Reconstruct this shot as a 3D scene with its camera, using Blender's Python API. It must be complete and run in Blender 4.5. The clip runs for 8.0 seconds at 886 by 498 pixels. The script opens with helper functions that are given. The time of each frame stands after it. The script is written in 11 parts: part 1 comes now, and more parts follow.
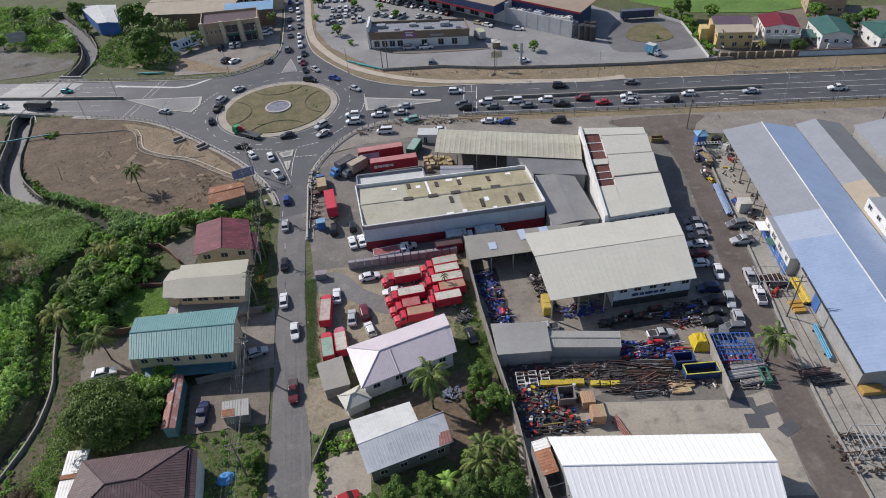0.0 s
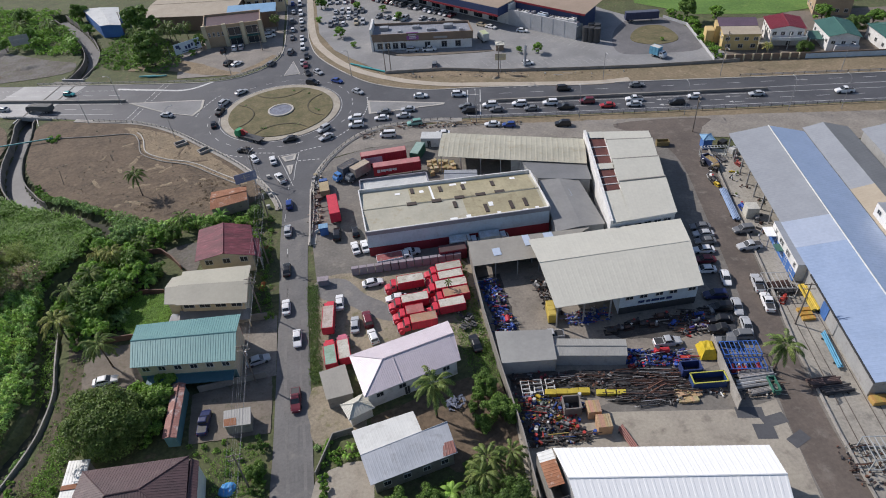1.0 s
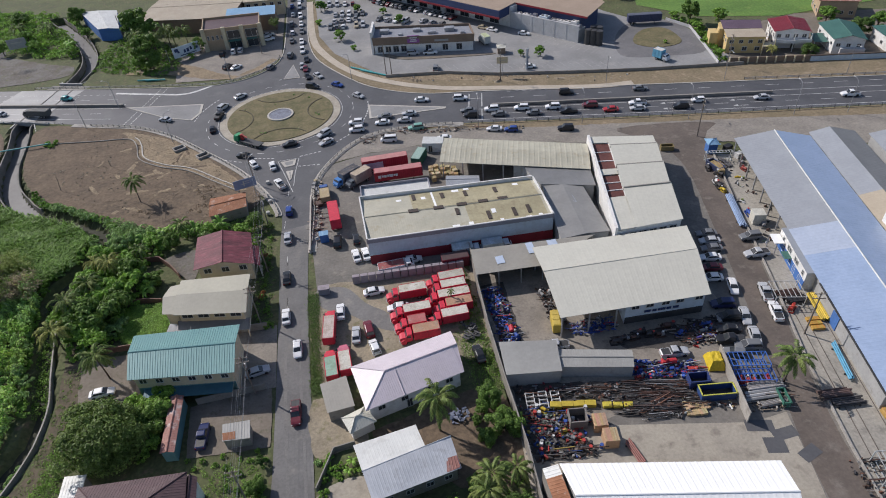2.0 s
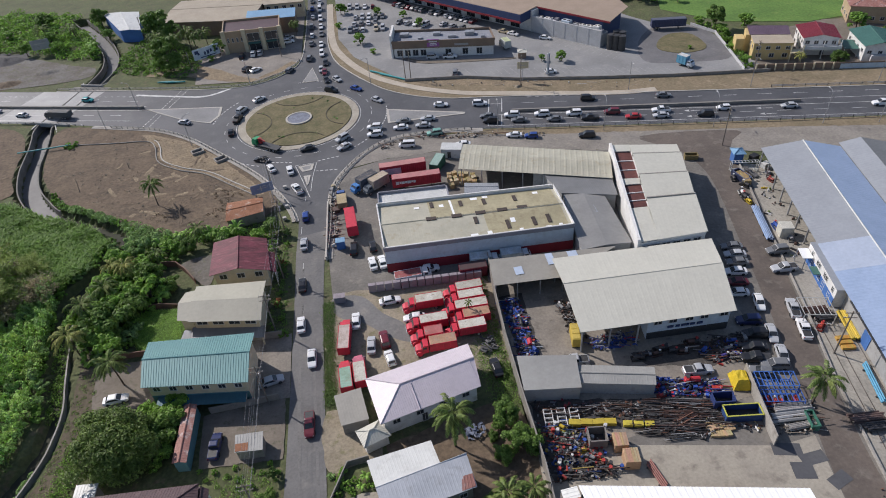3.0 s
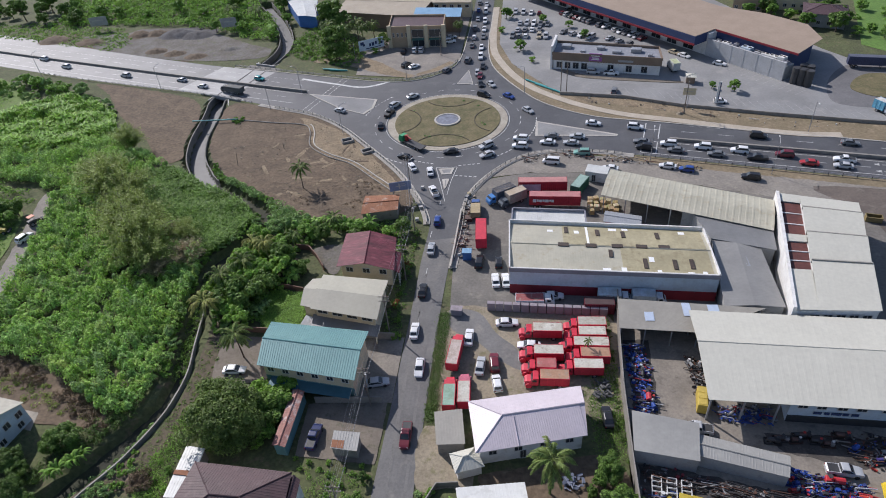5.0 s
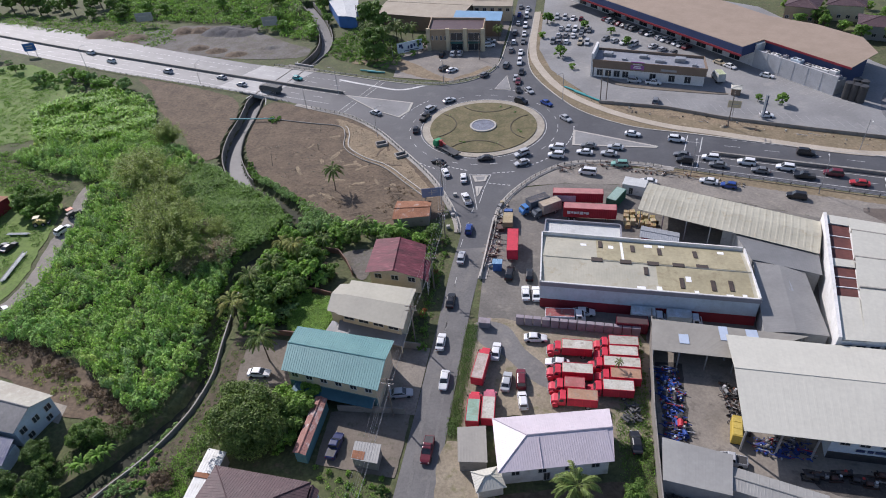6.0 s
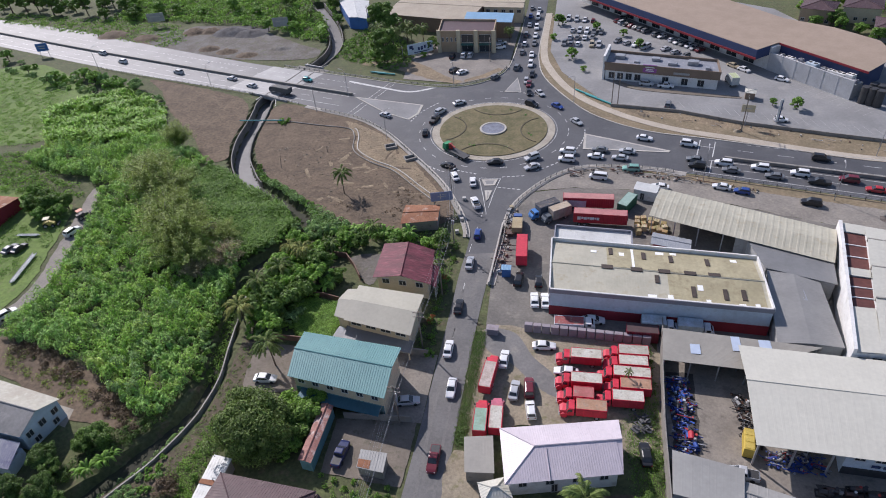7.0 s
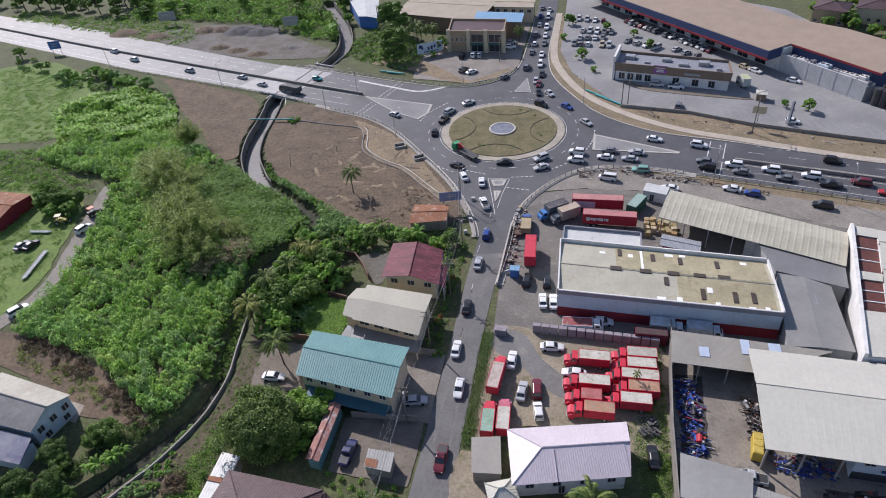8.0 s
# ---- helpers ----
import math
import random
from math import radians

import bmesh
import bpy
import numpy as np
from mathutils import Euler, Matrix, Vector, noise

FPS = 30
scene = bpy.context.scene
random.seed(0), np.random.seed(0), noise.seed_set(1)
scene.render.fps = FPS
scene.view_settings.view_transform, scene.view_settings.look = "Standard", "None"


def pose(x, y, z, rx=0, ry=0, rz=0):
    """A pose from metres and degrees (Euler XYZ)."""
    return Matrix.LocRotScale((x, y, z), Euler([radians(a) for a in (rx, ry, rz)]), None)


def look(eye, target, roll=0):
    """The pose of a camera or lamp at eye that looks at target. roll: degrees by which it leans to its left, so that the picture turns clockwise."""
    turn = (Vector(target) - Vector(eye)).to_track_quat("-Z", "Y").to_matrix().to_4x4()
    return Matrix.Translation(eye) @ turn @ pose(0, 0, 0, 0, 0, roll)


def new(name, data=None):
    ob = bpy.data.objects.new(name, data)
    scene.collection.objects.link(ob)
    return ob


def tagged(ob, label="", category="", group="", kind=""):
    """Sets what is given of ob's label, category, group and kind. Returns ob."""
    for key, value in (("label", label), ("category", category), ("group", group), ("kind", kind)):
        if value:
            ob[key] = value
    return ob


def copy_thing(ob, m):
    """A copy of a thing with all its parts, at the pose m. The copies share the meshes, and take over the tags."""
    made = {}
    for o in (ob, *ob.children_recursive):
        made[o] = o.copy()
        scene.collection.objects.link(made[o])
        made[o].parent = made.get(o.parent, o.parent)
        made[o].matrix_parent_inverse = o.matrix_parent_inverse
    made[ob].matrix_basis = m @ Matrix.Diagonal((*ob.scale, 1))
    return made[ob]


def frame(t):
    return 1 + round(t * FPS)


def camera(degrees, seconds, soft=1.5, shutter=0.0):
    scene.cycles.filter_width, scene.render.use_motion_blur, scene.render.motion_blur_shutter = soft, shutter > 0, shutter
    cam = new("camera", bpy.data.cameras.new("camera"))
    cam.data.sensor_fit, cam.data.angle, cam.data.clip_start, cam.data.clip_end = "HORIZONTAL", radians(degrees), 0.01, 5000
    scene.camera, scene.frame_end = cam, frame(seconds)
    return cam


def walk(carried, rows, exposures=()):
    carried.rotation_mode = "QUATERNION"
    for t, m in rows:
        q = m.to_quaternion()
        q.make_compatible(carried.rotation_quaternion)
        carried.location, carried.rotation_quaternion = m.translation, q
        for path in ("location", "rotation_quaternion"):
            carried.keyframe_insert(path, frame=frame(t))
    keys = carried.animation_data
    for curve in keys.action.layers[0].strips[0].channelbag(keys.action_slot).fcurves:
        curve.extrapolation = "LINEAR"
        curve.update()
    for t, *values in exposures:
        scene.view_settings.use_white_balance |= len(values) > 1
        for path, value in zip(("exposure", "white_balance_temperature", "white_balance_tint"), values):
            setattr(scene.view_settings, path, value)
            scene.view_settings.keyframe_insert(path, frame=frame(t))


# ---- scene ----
# ---- camera and its flight ----
cam = camera(70.21, 8.0, soft=1.0)
ROWS = [
    (0, 0.00, 0.00, 90.00, 50.40, 3.75, -10.98),
    (0.5, 0.19, 0.81, 90.15, 50.41, 3.86, -10.83),
    (1, 0.21, 1.79, 90.21, 50.40, 3.94, -10.78),
    (1.5, 0.19, 3.05, 90.10, 50.43, 4.02, -10.91),
    (3, 0.33, 7.28, 90.09, 50.66, 4.29, -9.19),
    (3.5, 0.32, 8.60, 90.15, 51.00, 4.30, -4.92),
    (4, 0.85, 9.77, 90.32, 51.44, 4.34, 0.73),
    (4.5, 1.14, 11.28, 90.35, 51.62, 4.44, 2.96),
    (5, 0.83, 12.77, 90.56, 51.80, 4.34, 5.68),
    (6.5, 0.69, 16.77, 90.97, 52.15, 4.36, 9.99),
    (7, 0.67, 17.38, 91.13, 52.10, 4.46, 10.29),
    (7.5, 0.66, 17.42, 91.08, 52.14, 4.53, 10.82),
    (8, 0.45, 17.40, 91.37, 52.08, 4.52, 11.11),
]
walk(cam, [(t, pose(x, y, z, rx, ry, rz)) for t, x, y, z, rx, ry, rz in ROWS], exposures=[(0.0, -0.01, 6250, 15), (3.0, -0.01, 6250, 16), (4.5, 0.06, 6080, 16), (6.5, 0.16, 6060, 20), (8.0, 0.16, 6060, 20)])

# ---- world, sun, exposure ----
SUN_EL, SUN_TO = 38.5, Vector((0.73, -0.683, 0.0))
world = bpy.data.worlds.new("sky")
scene.world = world
world.use_nodes = True
wn = world.node_tree.nodes
sky = wn.new("ShaderNodeTexSky")
sky.sky_type, sky.sun_disc = "NISHITA", False
sky.sun_elevation, sky.sun_rotation = radians(SUN_EL), radians(-47.3)
world.node_tree.links.new(sky.outputs[0], wn["Background"].inputs[0])
wn["Background"].inputs[1].default_value = 0.102
sun_data = bpy.data.lights.new("sun", "SUN")
sun_data.energy, sun_data.angle, sun_data.color = 4.15, radians(0.53), (1.0, 0.95, 0.86)
sun = new("sun", sun_data)
el = radians(SUN_EL)
sun.matrix_world = look((0, 0, 200), Vector((0, 0, 200)) + Vector((SUN_TO.x * math.cos(el), SUN_TO.y * math.cos(el), -math.sin(el))))

# ---- materials ----
def mat(name, base, second=None, rough=0.8, metal=0.0, big=6.0, small=0.5, amount=0.35, bump=0.15, stretch=(1, 1, 1), tinted=False, spread=0.0, spec=0.5, third=None):
    """A surface with two scales of variation: base to second over big metres, fine grain at small metres."""
    m = bpy.data.materials.new(name)
    m.use_nodes = True
    nt = m.node_tree
    n, ln = nt.nodes, nt.links
    bsdf = n["Principled BSDF"]
    geo = n.new("ShaderNodeNewGeometry")
    mp = n.new("ShaderNodeMapping")
    mp.inputs["Scale"].default_value = stretch
    ln.new(geo.outputs["Position"], mp.inputs[0])

    def noise_at(size, detail):
        t = n.new("ShaderNodeTexNoise")
        t.inputs["Scale"].default_value = 1.0 / size
        t.inputs["Detail"].default_value = detail
        t.inputs["Roughness"].default_value = 0.62
        ln.new(mp.outputs[0], t.inputs["Vector"])
        return t
    n1, n2 = noise_at(big, 5), noise_at(small, 3)
    second = second or tuple(c * 0.6 for c in base)
    ramp = n.new("ShaderNodeMapRange")
    ramp.inputs[1].default_value, ramp.inputs[2].default_value = 0.38, 0.66
    ln.new(n1.outputs[0], ramp.inputs[0])
    mix = n.new("ShaderNodeMix")
    mix.data_type = "RGBA"
    mix.inputs[6].default_value, mix.inputs[7].default_value = (*base, 1), (*second, 1)
    ln.new(ramp.outputs[0], mix.inputs[0])
    out = mix.outputs[2]
    if tinted:
        info = n.new("ShaderNodeObjectInfo")
        tm = n.new("ShaderNodeMix")
        tm.data_type, tm.blend_type = "RGBA", "MULTIPLY"
        tm.inputs[0].default_value = 1.0
        ln.new(out, tm.inputs[6])
        ln.new(info.outputs["Color"], tm.inputs[7])
        out = tm.outputs[2]
    if third:
        n3 = noise_at(big * 0.37, 6)
        r3 = n.new("ShaderNodeMapRange")
        r3.inputs[1].default_value, r3.inputs[2].default_value = 0.55, 0.72
        ln.new(n3.outputs[0], r3.inputs[0])
        m3 = n.new("ShaderNodeMix")
        m3.data_type = "RGBA"
        m3.inputs[7].default_value = (*third, 1)
        ln.new(r3.outputs[0], m3.inputs[0])
        ln.new(out, m3.inputs[6])
        out = m3.outputs[2]
    grain = n.new("ShaderNodeMapRange")
    grain.inputs[3].default_value, grain.inputs[4].default_value = 1 - amount, 1 + amount
    grain.inputs[1].default_value, grain.inputs[2].default_value = 0.25, 0.75
    ln.new(n2.outputs[0], grain.inputs[0])
    val = grain.outputs[0]
    if spread:
        rnd = geo.outputs["Random Per Island"]
        sp = n.new("ShaderNodeMapRange")
        sp.inputs[3].default_value, sp.inputs[4].default_value = 1 - spread, 1 + spread
        ln.new(rnd, sp.inputs[0])
        mu = n.new("ShaderNodeMath")
        mu.operation = "MULTIPLY"
        ln.new(val, mu.inputs[0])
        ln.new(sp.outputs[0], mu.inputs[1])
        val = mu.outputs[0]
    sc = n.new("ShaderNodeVectorMath")
    sc.operation = "SCALE"
    ln.new(out, sc.inputs[0])
    ln.new(val, sc.inputs["Scale"])
    ln.new(sc.outputs[0], bsdf.inputs["Base Color"])
    bsdf.inputs["Roughness"].default_value = rough
    bsdf.inputs["Metallic"].default_value = metal
    bsdf.inputs["Specular IOR Level"].default_value = spec
    if bump:
        b = n.new("ShaderNodeBump")
        b.inputs["Strength"].default_value, b.inputs["Distance"].default_value = bump, small * 0.15
        ln.new(n2.outputs[0], b.inputs["Height"])
        ln.new(b.outputs[0], bsdf.inputs["Normal"])
    return m


M = {}
M["asphalt"] = mat("asphalt", (0.096, 0.096, 0.1), (0.07, 0.07, 0.074), 0.62, big=14, small=0.6, amount=0.12, third=(0.115, 0.113, 0.112))
M["yard_mix"] = mat("gritty_yard", (0.19, 0.175, 0.153), (0.138, 0.128, 0.113), 0.9, big=8, small=0.6, amount=0.2, third=(0.25, 0.228, 0.19))
M["asphalt_town"] = mat("town_asphalt", (0.165, 0.16, 0.153), (0.122, 0.118, 0.113), 0.8, big=9, small=0.5, amount=0.16, third=(0.205, 0.193, 0.173))
M["asphalt_old"] = mat("worn_asphalt", (0.19, 0.183, 0.174), (0.142, 0.137, 0.13), 0.85, big=9, small=0.5, amount=0.16, third=(0.24, 0.225, 0.2))
M["asphalt_brown"] = mat("brown_asphalt", (0.145, 0.118, 0.098), (0.1, 0.083, 0.07), 0.9, big=8, small=0.6, amount=0.15, third=(0.19, 0.165, 0.14))
M["lot"] = mat("parking_asphalt", (0.27, 0.268, 0.262), (0.21, 0.208, 0.204), 0.9, big=16, small=0.8, amount=0.1, third=(0.3, 0.29, 0.275))
M["forecourt"] = mat("dusty_forecourt", (0.26, 0.235, 0.205), (0.19, 0.17, 0.148), 0.9, big=9, small=0.7, amount=0.18, third=(0.3, 0.265, 0.215))
M["apron_ring"] = mat("tan_ring_concrete", (0.4, 0.36, 0.29), (0.31, 0.275, 0.22), 0.88, big=4, small=0.4, amount=0.18, third=(0.25, 0.22, 0.175))
M["lane_grey"] = mat("service_asphalt", (0.17, 0.165, 0.165), (0.125, 0.122, 0.122), 0.85, big=9, small=0.6, amount=0.14, third=(0.21, 0.2, 0.195))
M["deck"] = mat("deck_concrete", (0.34, 0.335, 0.32), (0.27, 0.265, 0.255), 0.6, big=9, small=0.5, amount=0.1)
M["concrete"] = mat("concrete", (0.36, 0.34, 0.305), (0.27, 0.25, 0.22), 0.88, big=6, small=0.35, amount=0.15, third=(0.2, 0.18, 0.155))
M["kerb"] = mat("kerb_concrete", (0.48, 0.452, 0.4), (0.39, 0.365, 0.32), 0.85, big=5, small=0.3, amount=0.12)
M["path"] = mat("path_concrete", (0.46, 0.4, 0.32), (0.38, 0.33, 0.26), 0.88, big=6, small=0.4, amount=0.14)
M["apron"] = mat("apron_concrete", (0.35, 0.325, 0.275), (0.27, 0.25, 0.215), 0.9, big=7, small=0.5, amount=0.2, third=(0.19, 0.178, 0.155))
M["yard"] = mat("yard_concrete", (0.36, 0.325, 0.262), (0.29, 0.26, 0.215), 0.9, big=9, small=0.5, amount=0.15, third=(0.2, 0.175, 0.145))
M["dirt"] = mat("bare_dirt", (0.155, 0.113, 0.074), (0.1, 0.074, 0.05), 0.95, big=6, small=0.9, amount=0.38, bump=0.9, third=(0.185, 0.14, 0.09))
M["dirt_mid"] = mat("graded_dirt", (0.27, 0.208, 0.132), (0.19, 0.147, 0.096), 0.95, big=4, small=0.6, amount=0.34, bump=0.7, third=(0.33, 0.265, 0.165))
M["yard_dark"] = mat("oily_concrete", (0.27, 0.24, 0.2), (0.19, 0.168, 0.14), 0.9, big=6, small=0.5, amount=0.18, third=(0.12, 0.105, 0.09))
M["plot"] = mat("gritty_plot", (0.2, 0.17, 0.135), (0.15, 0.127, 0.1), 0.92, big=4, small=0.5, amount=0.2, bump=0.3, third=(0.1, 0.1, 0.06))
M["bank"] = mat("weedy_bank", (0.12, 0.094, 0.062), (0.085, 0.072, 0.045), 0.95, big=3, small=0.5, amount=0.35, bump=0.6, third=(0.1, 0.135, 0.04))
M["oily"] = mat("very_dark_concrete", (0.075, 0.066, 0.058), (0.05, 0.045, 0.04), 0.85, big=3, small=0.4, amount=0.3, third=(0.13, 0.115, 0.095))
M["dirt_tan"] = mat("tan_dirt", (0.3, 0.255, 0.185), (0.22, 0.185, 0.13), 0.95, big=5, small=0.5, amount=0.25, bump=0.4, third=(0.17, 0.16, 0.08))
M["verge"] = mat("dry_verge", (0.235, 0.183, 0.115), (0.17, 0.138, 0.082), 0.95, big=8, small=0.8, amount=0.28, bump=0.4, third=(0.3, 0.24, 0.16))
M["lawn"] = mat("island_lawn", (0.17, 0.142, 0.072), (0.105, 0.1, 0.045), 0.95, big=4, small=0.5, amount=0.34, bump=0.6, third=(0.2, 0.16, 0.095))
M["grass"] = mat("green_grass", (0.1, 0.17, 0.035), (0.06, 0.105, 0.025), 0.95, big=7, small=0.6, amount=0.3, bump=0.4, third=(0.14, 0.15, 0.06))
M["scrub"] = mat("scrub_ground", (0.1, 0.115, 0.045), (0.072, 0.08, 0.035), 0.95, big=6, small=0.7, amount=0.4, bump=0.6, third=(0.145, 0.11, 0.07))
M["field"] = mat("bright_field", (0.15, 0.22, 0.05), (0.11, 0.17, 0.04), 0.95, big=9, small=0.9, amount=0.3, bump=0.5, third=(0.16, 0.17, 0.07))
M["track"] = mat("dusty_track", (0.27, 0.245, 0.21), (0.2, 0.18, 0.155), 0.93, big=7, small=0.6, amount=0.22, bump=0.4, third=(0.3, 0.27, 0.22))
M["gravel_dark"] = mat("dark_gravel", (0.1, 0.098, 0.1), (0.075, 0.07, 0.068), 0.95, big=4, small=0.6, amount=0.3, bump=0.6)
M["field_far"] = mat("far_bright_field", (0.12, 0.22, 0.04), (0.085, 0.165, 0.03), 0.95, big=10, small=0.9, amount=0.3, bump=0.4, third=(0.15, 0.22, 0.05))
M["gravel"] = mat("grey_gravel", (0.165, 0.155, 0.14), (0.11, 0.095, 0.075), 0.95, big=7, small=0.8, amount=0.32, bump=0.6, third=(0.12, 0.125, 0.06))
M["line"] = mat("road_paint", (0.62, 0.62, 0.6), (0.42, 0.42, 0.4), 0.7, big=2, small=0.2, amount=0.12, bump=0.05)
M["skid"] = mat("tyre_marks", (0.085, 0.075, 0.05), (0.11, 0.095, 0.06), 0.95, big=2, small=0.3, amount=0.2)
M["tiles"] = mat("blue_stone", (0.2, 0.215, 0.26), (0.13, 0.14, 0.175), 0.7, big=1.0, small=0.3, amount=0.3)
# near-black base colour, with the deep ditch's shade put into it
M["mud"] = mat("shaded_wet_mud", (0.03, 0.03, 0.02), (0.04, 0.045, 0.022), 0.9, big=3, small=0.4, amount=0.2)
M["water"] = mat("drain_water", (0.12, 0.118, 0.115), (0.08, 0.08, 0.08), 0.6, big=8, small=1.5, amount=0.1, bump=0.05)
M["drain"] = mat("drain_wall", (0.23, 0.215, 0.19), (0.13, 0.125, 0.11), 0.9, big=4, small=0.4, amount=0.2)

def metal_roof(name, base, second=None, rough=0.45, metal=0.0, third=None, amount=0.07):
    return mat(name, base, second or tuple(c * 0.86 for c in base), rough, metal, big=5, small=0.7, amount=amount, bump=0.04, third=third)

M["r_cream"] = metal_roof("cream_roof_sheet", (0.55, 0.535, 0.455), (0.52, 0.505, 0.43))
M["r_beige"] = metal_roof("beige_roof_sheet", (0.47, 0.445, 0.345), (0.4, 0.378, 0.292), third=(0.38, 0.33, 0.23))
M["r_olive"] = metal_roof("weathered_roof_sheet", (0.42, 0.37, 0.23), (0.33, 0.29, 0.178), third=(0.26, 0.215, 0.125), amount=0.14)
M["r_grey"] = metal_roof("grey_roof_sheet", (0.33, 0.325, 0.3), (0.28, 0.275, 0.255))
M["r_dgrey"] = metal_roof("dark_grey_roof_sheet", (0.21, 0.21, 0.205), (0.175, 0.175, 0.17))
M["r_link"] = metal_roof("grey_link_sheet", (0.26, 0.255, 0.24), (0.22, 0.216, 0.205))
M["r_mgrey"] = metal_roof("taupe_roof_sheet", (0.33, 0.31, 0.265), (0.285, 0.268, 0.23))
M["r_white"] = metal_roof("white_roof_sheet", (0.87, 0.87, 0.85), (0.85, 0.85, 0.83), rough=0.5, amount=0.025)
M["r_pale"] = metal_roof("weathered_white_sheet", (0.6, 0.605, 0.575), (0.53, 0.535, 0.51), third=(0.45, 0.45, 0.42))
M["r_galv"] = metal_roof("galvanised_sheet", (0.6, 0.61, 0.62), (0.47, 0.485, 0.5), 0.42, 0.25, third=(0.4, 0.4, 0.4))
M["r_lilac"] = metal_roof("lilac_white_sheet", (0.58, 0.515, 0.545), (0.53, 0.47, 0.5))
M["r_teal"] = metal_roof("teal_roof_sheet", (0.12, 0.265, 0.26), (0.145, 0.3, 0.29), 0.5)
M["r_maroon"] = mat("maroon_roof_sheet", (0.16, 0.028, 0.045), (0.075, 0.014, 0.022), 0.7, big=1.5, small=0.5, amount=0.4, bump=0.04, stretch=(0.12, 1.0, 1.0), third=(0.25, 0.075, 0.09))
M["r_stone"] = metal_roof("stone_roof_sheet", (0.3, 0.285, 0.225), (0.275, 0.262, 0.208), 0.6)
M["r_fieldgrey"] = metal_roof("field_house_grey_sheet", (0.25, 0.24, 0.225), (0.19, 0.185, 0.175), 0.65, amount=0.15, third=(0.32, 0.3, 0.28))
# cream tone brightened to carry the sun on the north slope
M["r_fieldcream_lit"] = metal_roof("field_house_lit_cream_sheet", (0.38, 0.365, 0.3), (0.31, 0.285, 0.225), 0.6, amount=0.12, third=(0.46, 0.44, 0.37))
# sunlit copy of the stone sheet for slopes that face the sun
M["r_stone_lit"] = metal_roof("lit_stone_roof_sheet", (0.42, 0.4, 0.315), (0.38, 0.36, 0.285), 0.6)
M["r_awning"] = metal_roof("dark_teal_sheet", (0.04, 0.13, 0.17), (0.03, 0.1, 0.13), 0.55)
M["r_plum"] = metal_roof("purple_brown_sheet", (0.13, 0.085, 0.115), (0.1, 0.065, 0.09), 0.6)
M["r_brown"] = metal_roof("plum_brown_sheet", (0.092, 0.05, 0.052), (0.066, 0.038, 0.04), 0.55, third=(0.13, 0.085, 0.08), amount=0.2)
M["r_oxblood"] = metal_roof("oxblood_sheet", (0.13, 0.045, 0.035), (0.09, 0.03, 0.025), 0.7, amount=0.2)
# worn asphalt, its base colour lifted to carry part of the sun's glare
M["asphalt_west"] = mat("pale_glare_asphalt", (0.19, 0.188, 0.184), (0.15, 0.148, 0.145), 0.62, big=14, small=0.7, amount=0.1, third=(0.23, 0.226, 0.22))
M["r_rust"] = metal_roof("rusted_sheet", (0.34, 0.16, 0.085), (0.24, 0.1, 0.05), 0.85, third=(0.45, 0.36, 0.3), amount=0.2)
M["r_rustpink"] = metal_roof("faded_red_sheet", (0.34, 0.17, 0.14), (0.26, 0.11, 0.085), 0.7, third=(0.55, 0.48, 0.45), amount=0.18)
M["r_blue"] = metal_roof("pale_blue_sheet", (0.315, 0.395, 0.54), (0.275, 0.352, 0.49), 0.3)
M["r_bluegrey"] = metal_roof("blue_grey_sheet", (0.31, 0.325, 0.345), (0.28, 0.294, 0.312), 0.42)
M["r_palesheet"] = metal_roof("pale_new_sheet", (0.4, 0.45, 0.54), (0.36, 0.41, 0.5), 0.38)
M["r_clear"] = metal_roof("clear_roof_sheet", (0.5, 0.57, 0.68), (0.45, 0.52, 0.62), 0.35)
M["r_slate"] = metal_roof("slate_membrane", (0.25, 0.26, 0.29), (0.2, 0.21, 0.235), 0.8, third=(0.33, 0.33, 0.34))
M["r_slateblue"] = metal_roof("slate_blue_sheet", (0.13, 0.13, 0.21), (0.3, 0.3, 0.33), 0.55, third=(0.34, 0.34, 0.36))
M["r_mall"] = metal_roof("tan_membrane_roof", (0.34, 0.26, 0.195), (0.3, 0.23, 0.17), 0.85)
M["r_red"] = metal_roof("red_roof_sheet", (0.2, 0.022, 0.032), (0.16, 0.018, 0.026), 0.5)
M["r_green"] = metal_roof("green_roof_sheet", (0.055, 0.145, 0.12), (0.045, 0.12, 0.1), 0.55)
M["r_tan"] = metal_roof("tan_roof_sheet", (0.42, 0.36, 0.27), (0.37, 0.31, 0.23), 0.7)

def paint(name, base, third=None):
    return mat(name, base, tuple(c * 0.85 for c in base), 0.75, big=3.5, small=0.4, amount=0.08, bump=0.05, third=third)

M["w_white"] = paint("white_wall", (0.72, 0.71, 0.68), (0.55, 0.53, 0.48))
M["w_pale"] = paint("pale_sky_board", (0.55, 0.63, 0.68))
M["w_dull"] = paint("dull_white_wall", (0.5, 0.5, 0.5), (0.4, 0.39, 0.38))
M["w_cream"] = paint("cream_wall", (0.58, 0.5, 0.34))
M["w_yellow"] = paint("yellow_wall", (0.6, 0.45, 0.2))
M["w_paleblue"] = paint("pale_blue_wall", (0.5, 0.58, 0.64), (0.4, 0.45, 0.48))
M["w_blue"] = paint("blue_wall", (0.06, 0.16, 0.42))
M["w_dkblue"] = paint("navy_wall", (0.03, 0.05, 0.13))
M["w_red"] = paint("red_wall", (0.25, 0.02, 0.032), (0.16, 0.015, 0.022))
M["w_grey"] = paint("grey_wall", (0.36, 0.36, 0.35), (0.26, 0.25, 0.235))
M["w_tan"] = paint("tan_wall", (0.42, 0.31, 0.2))
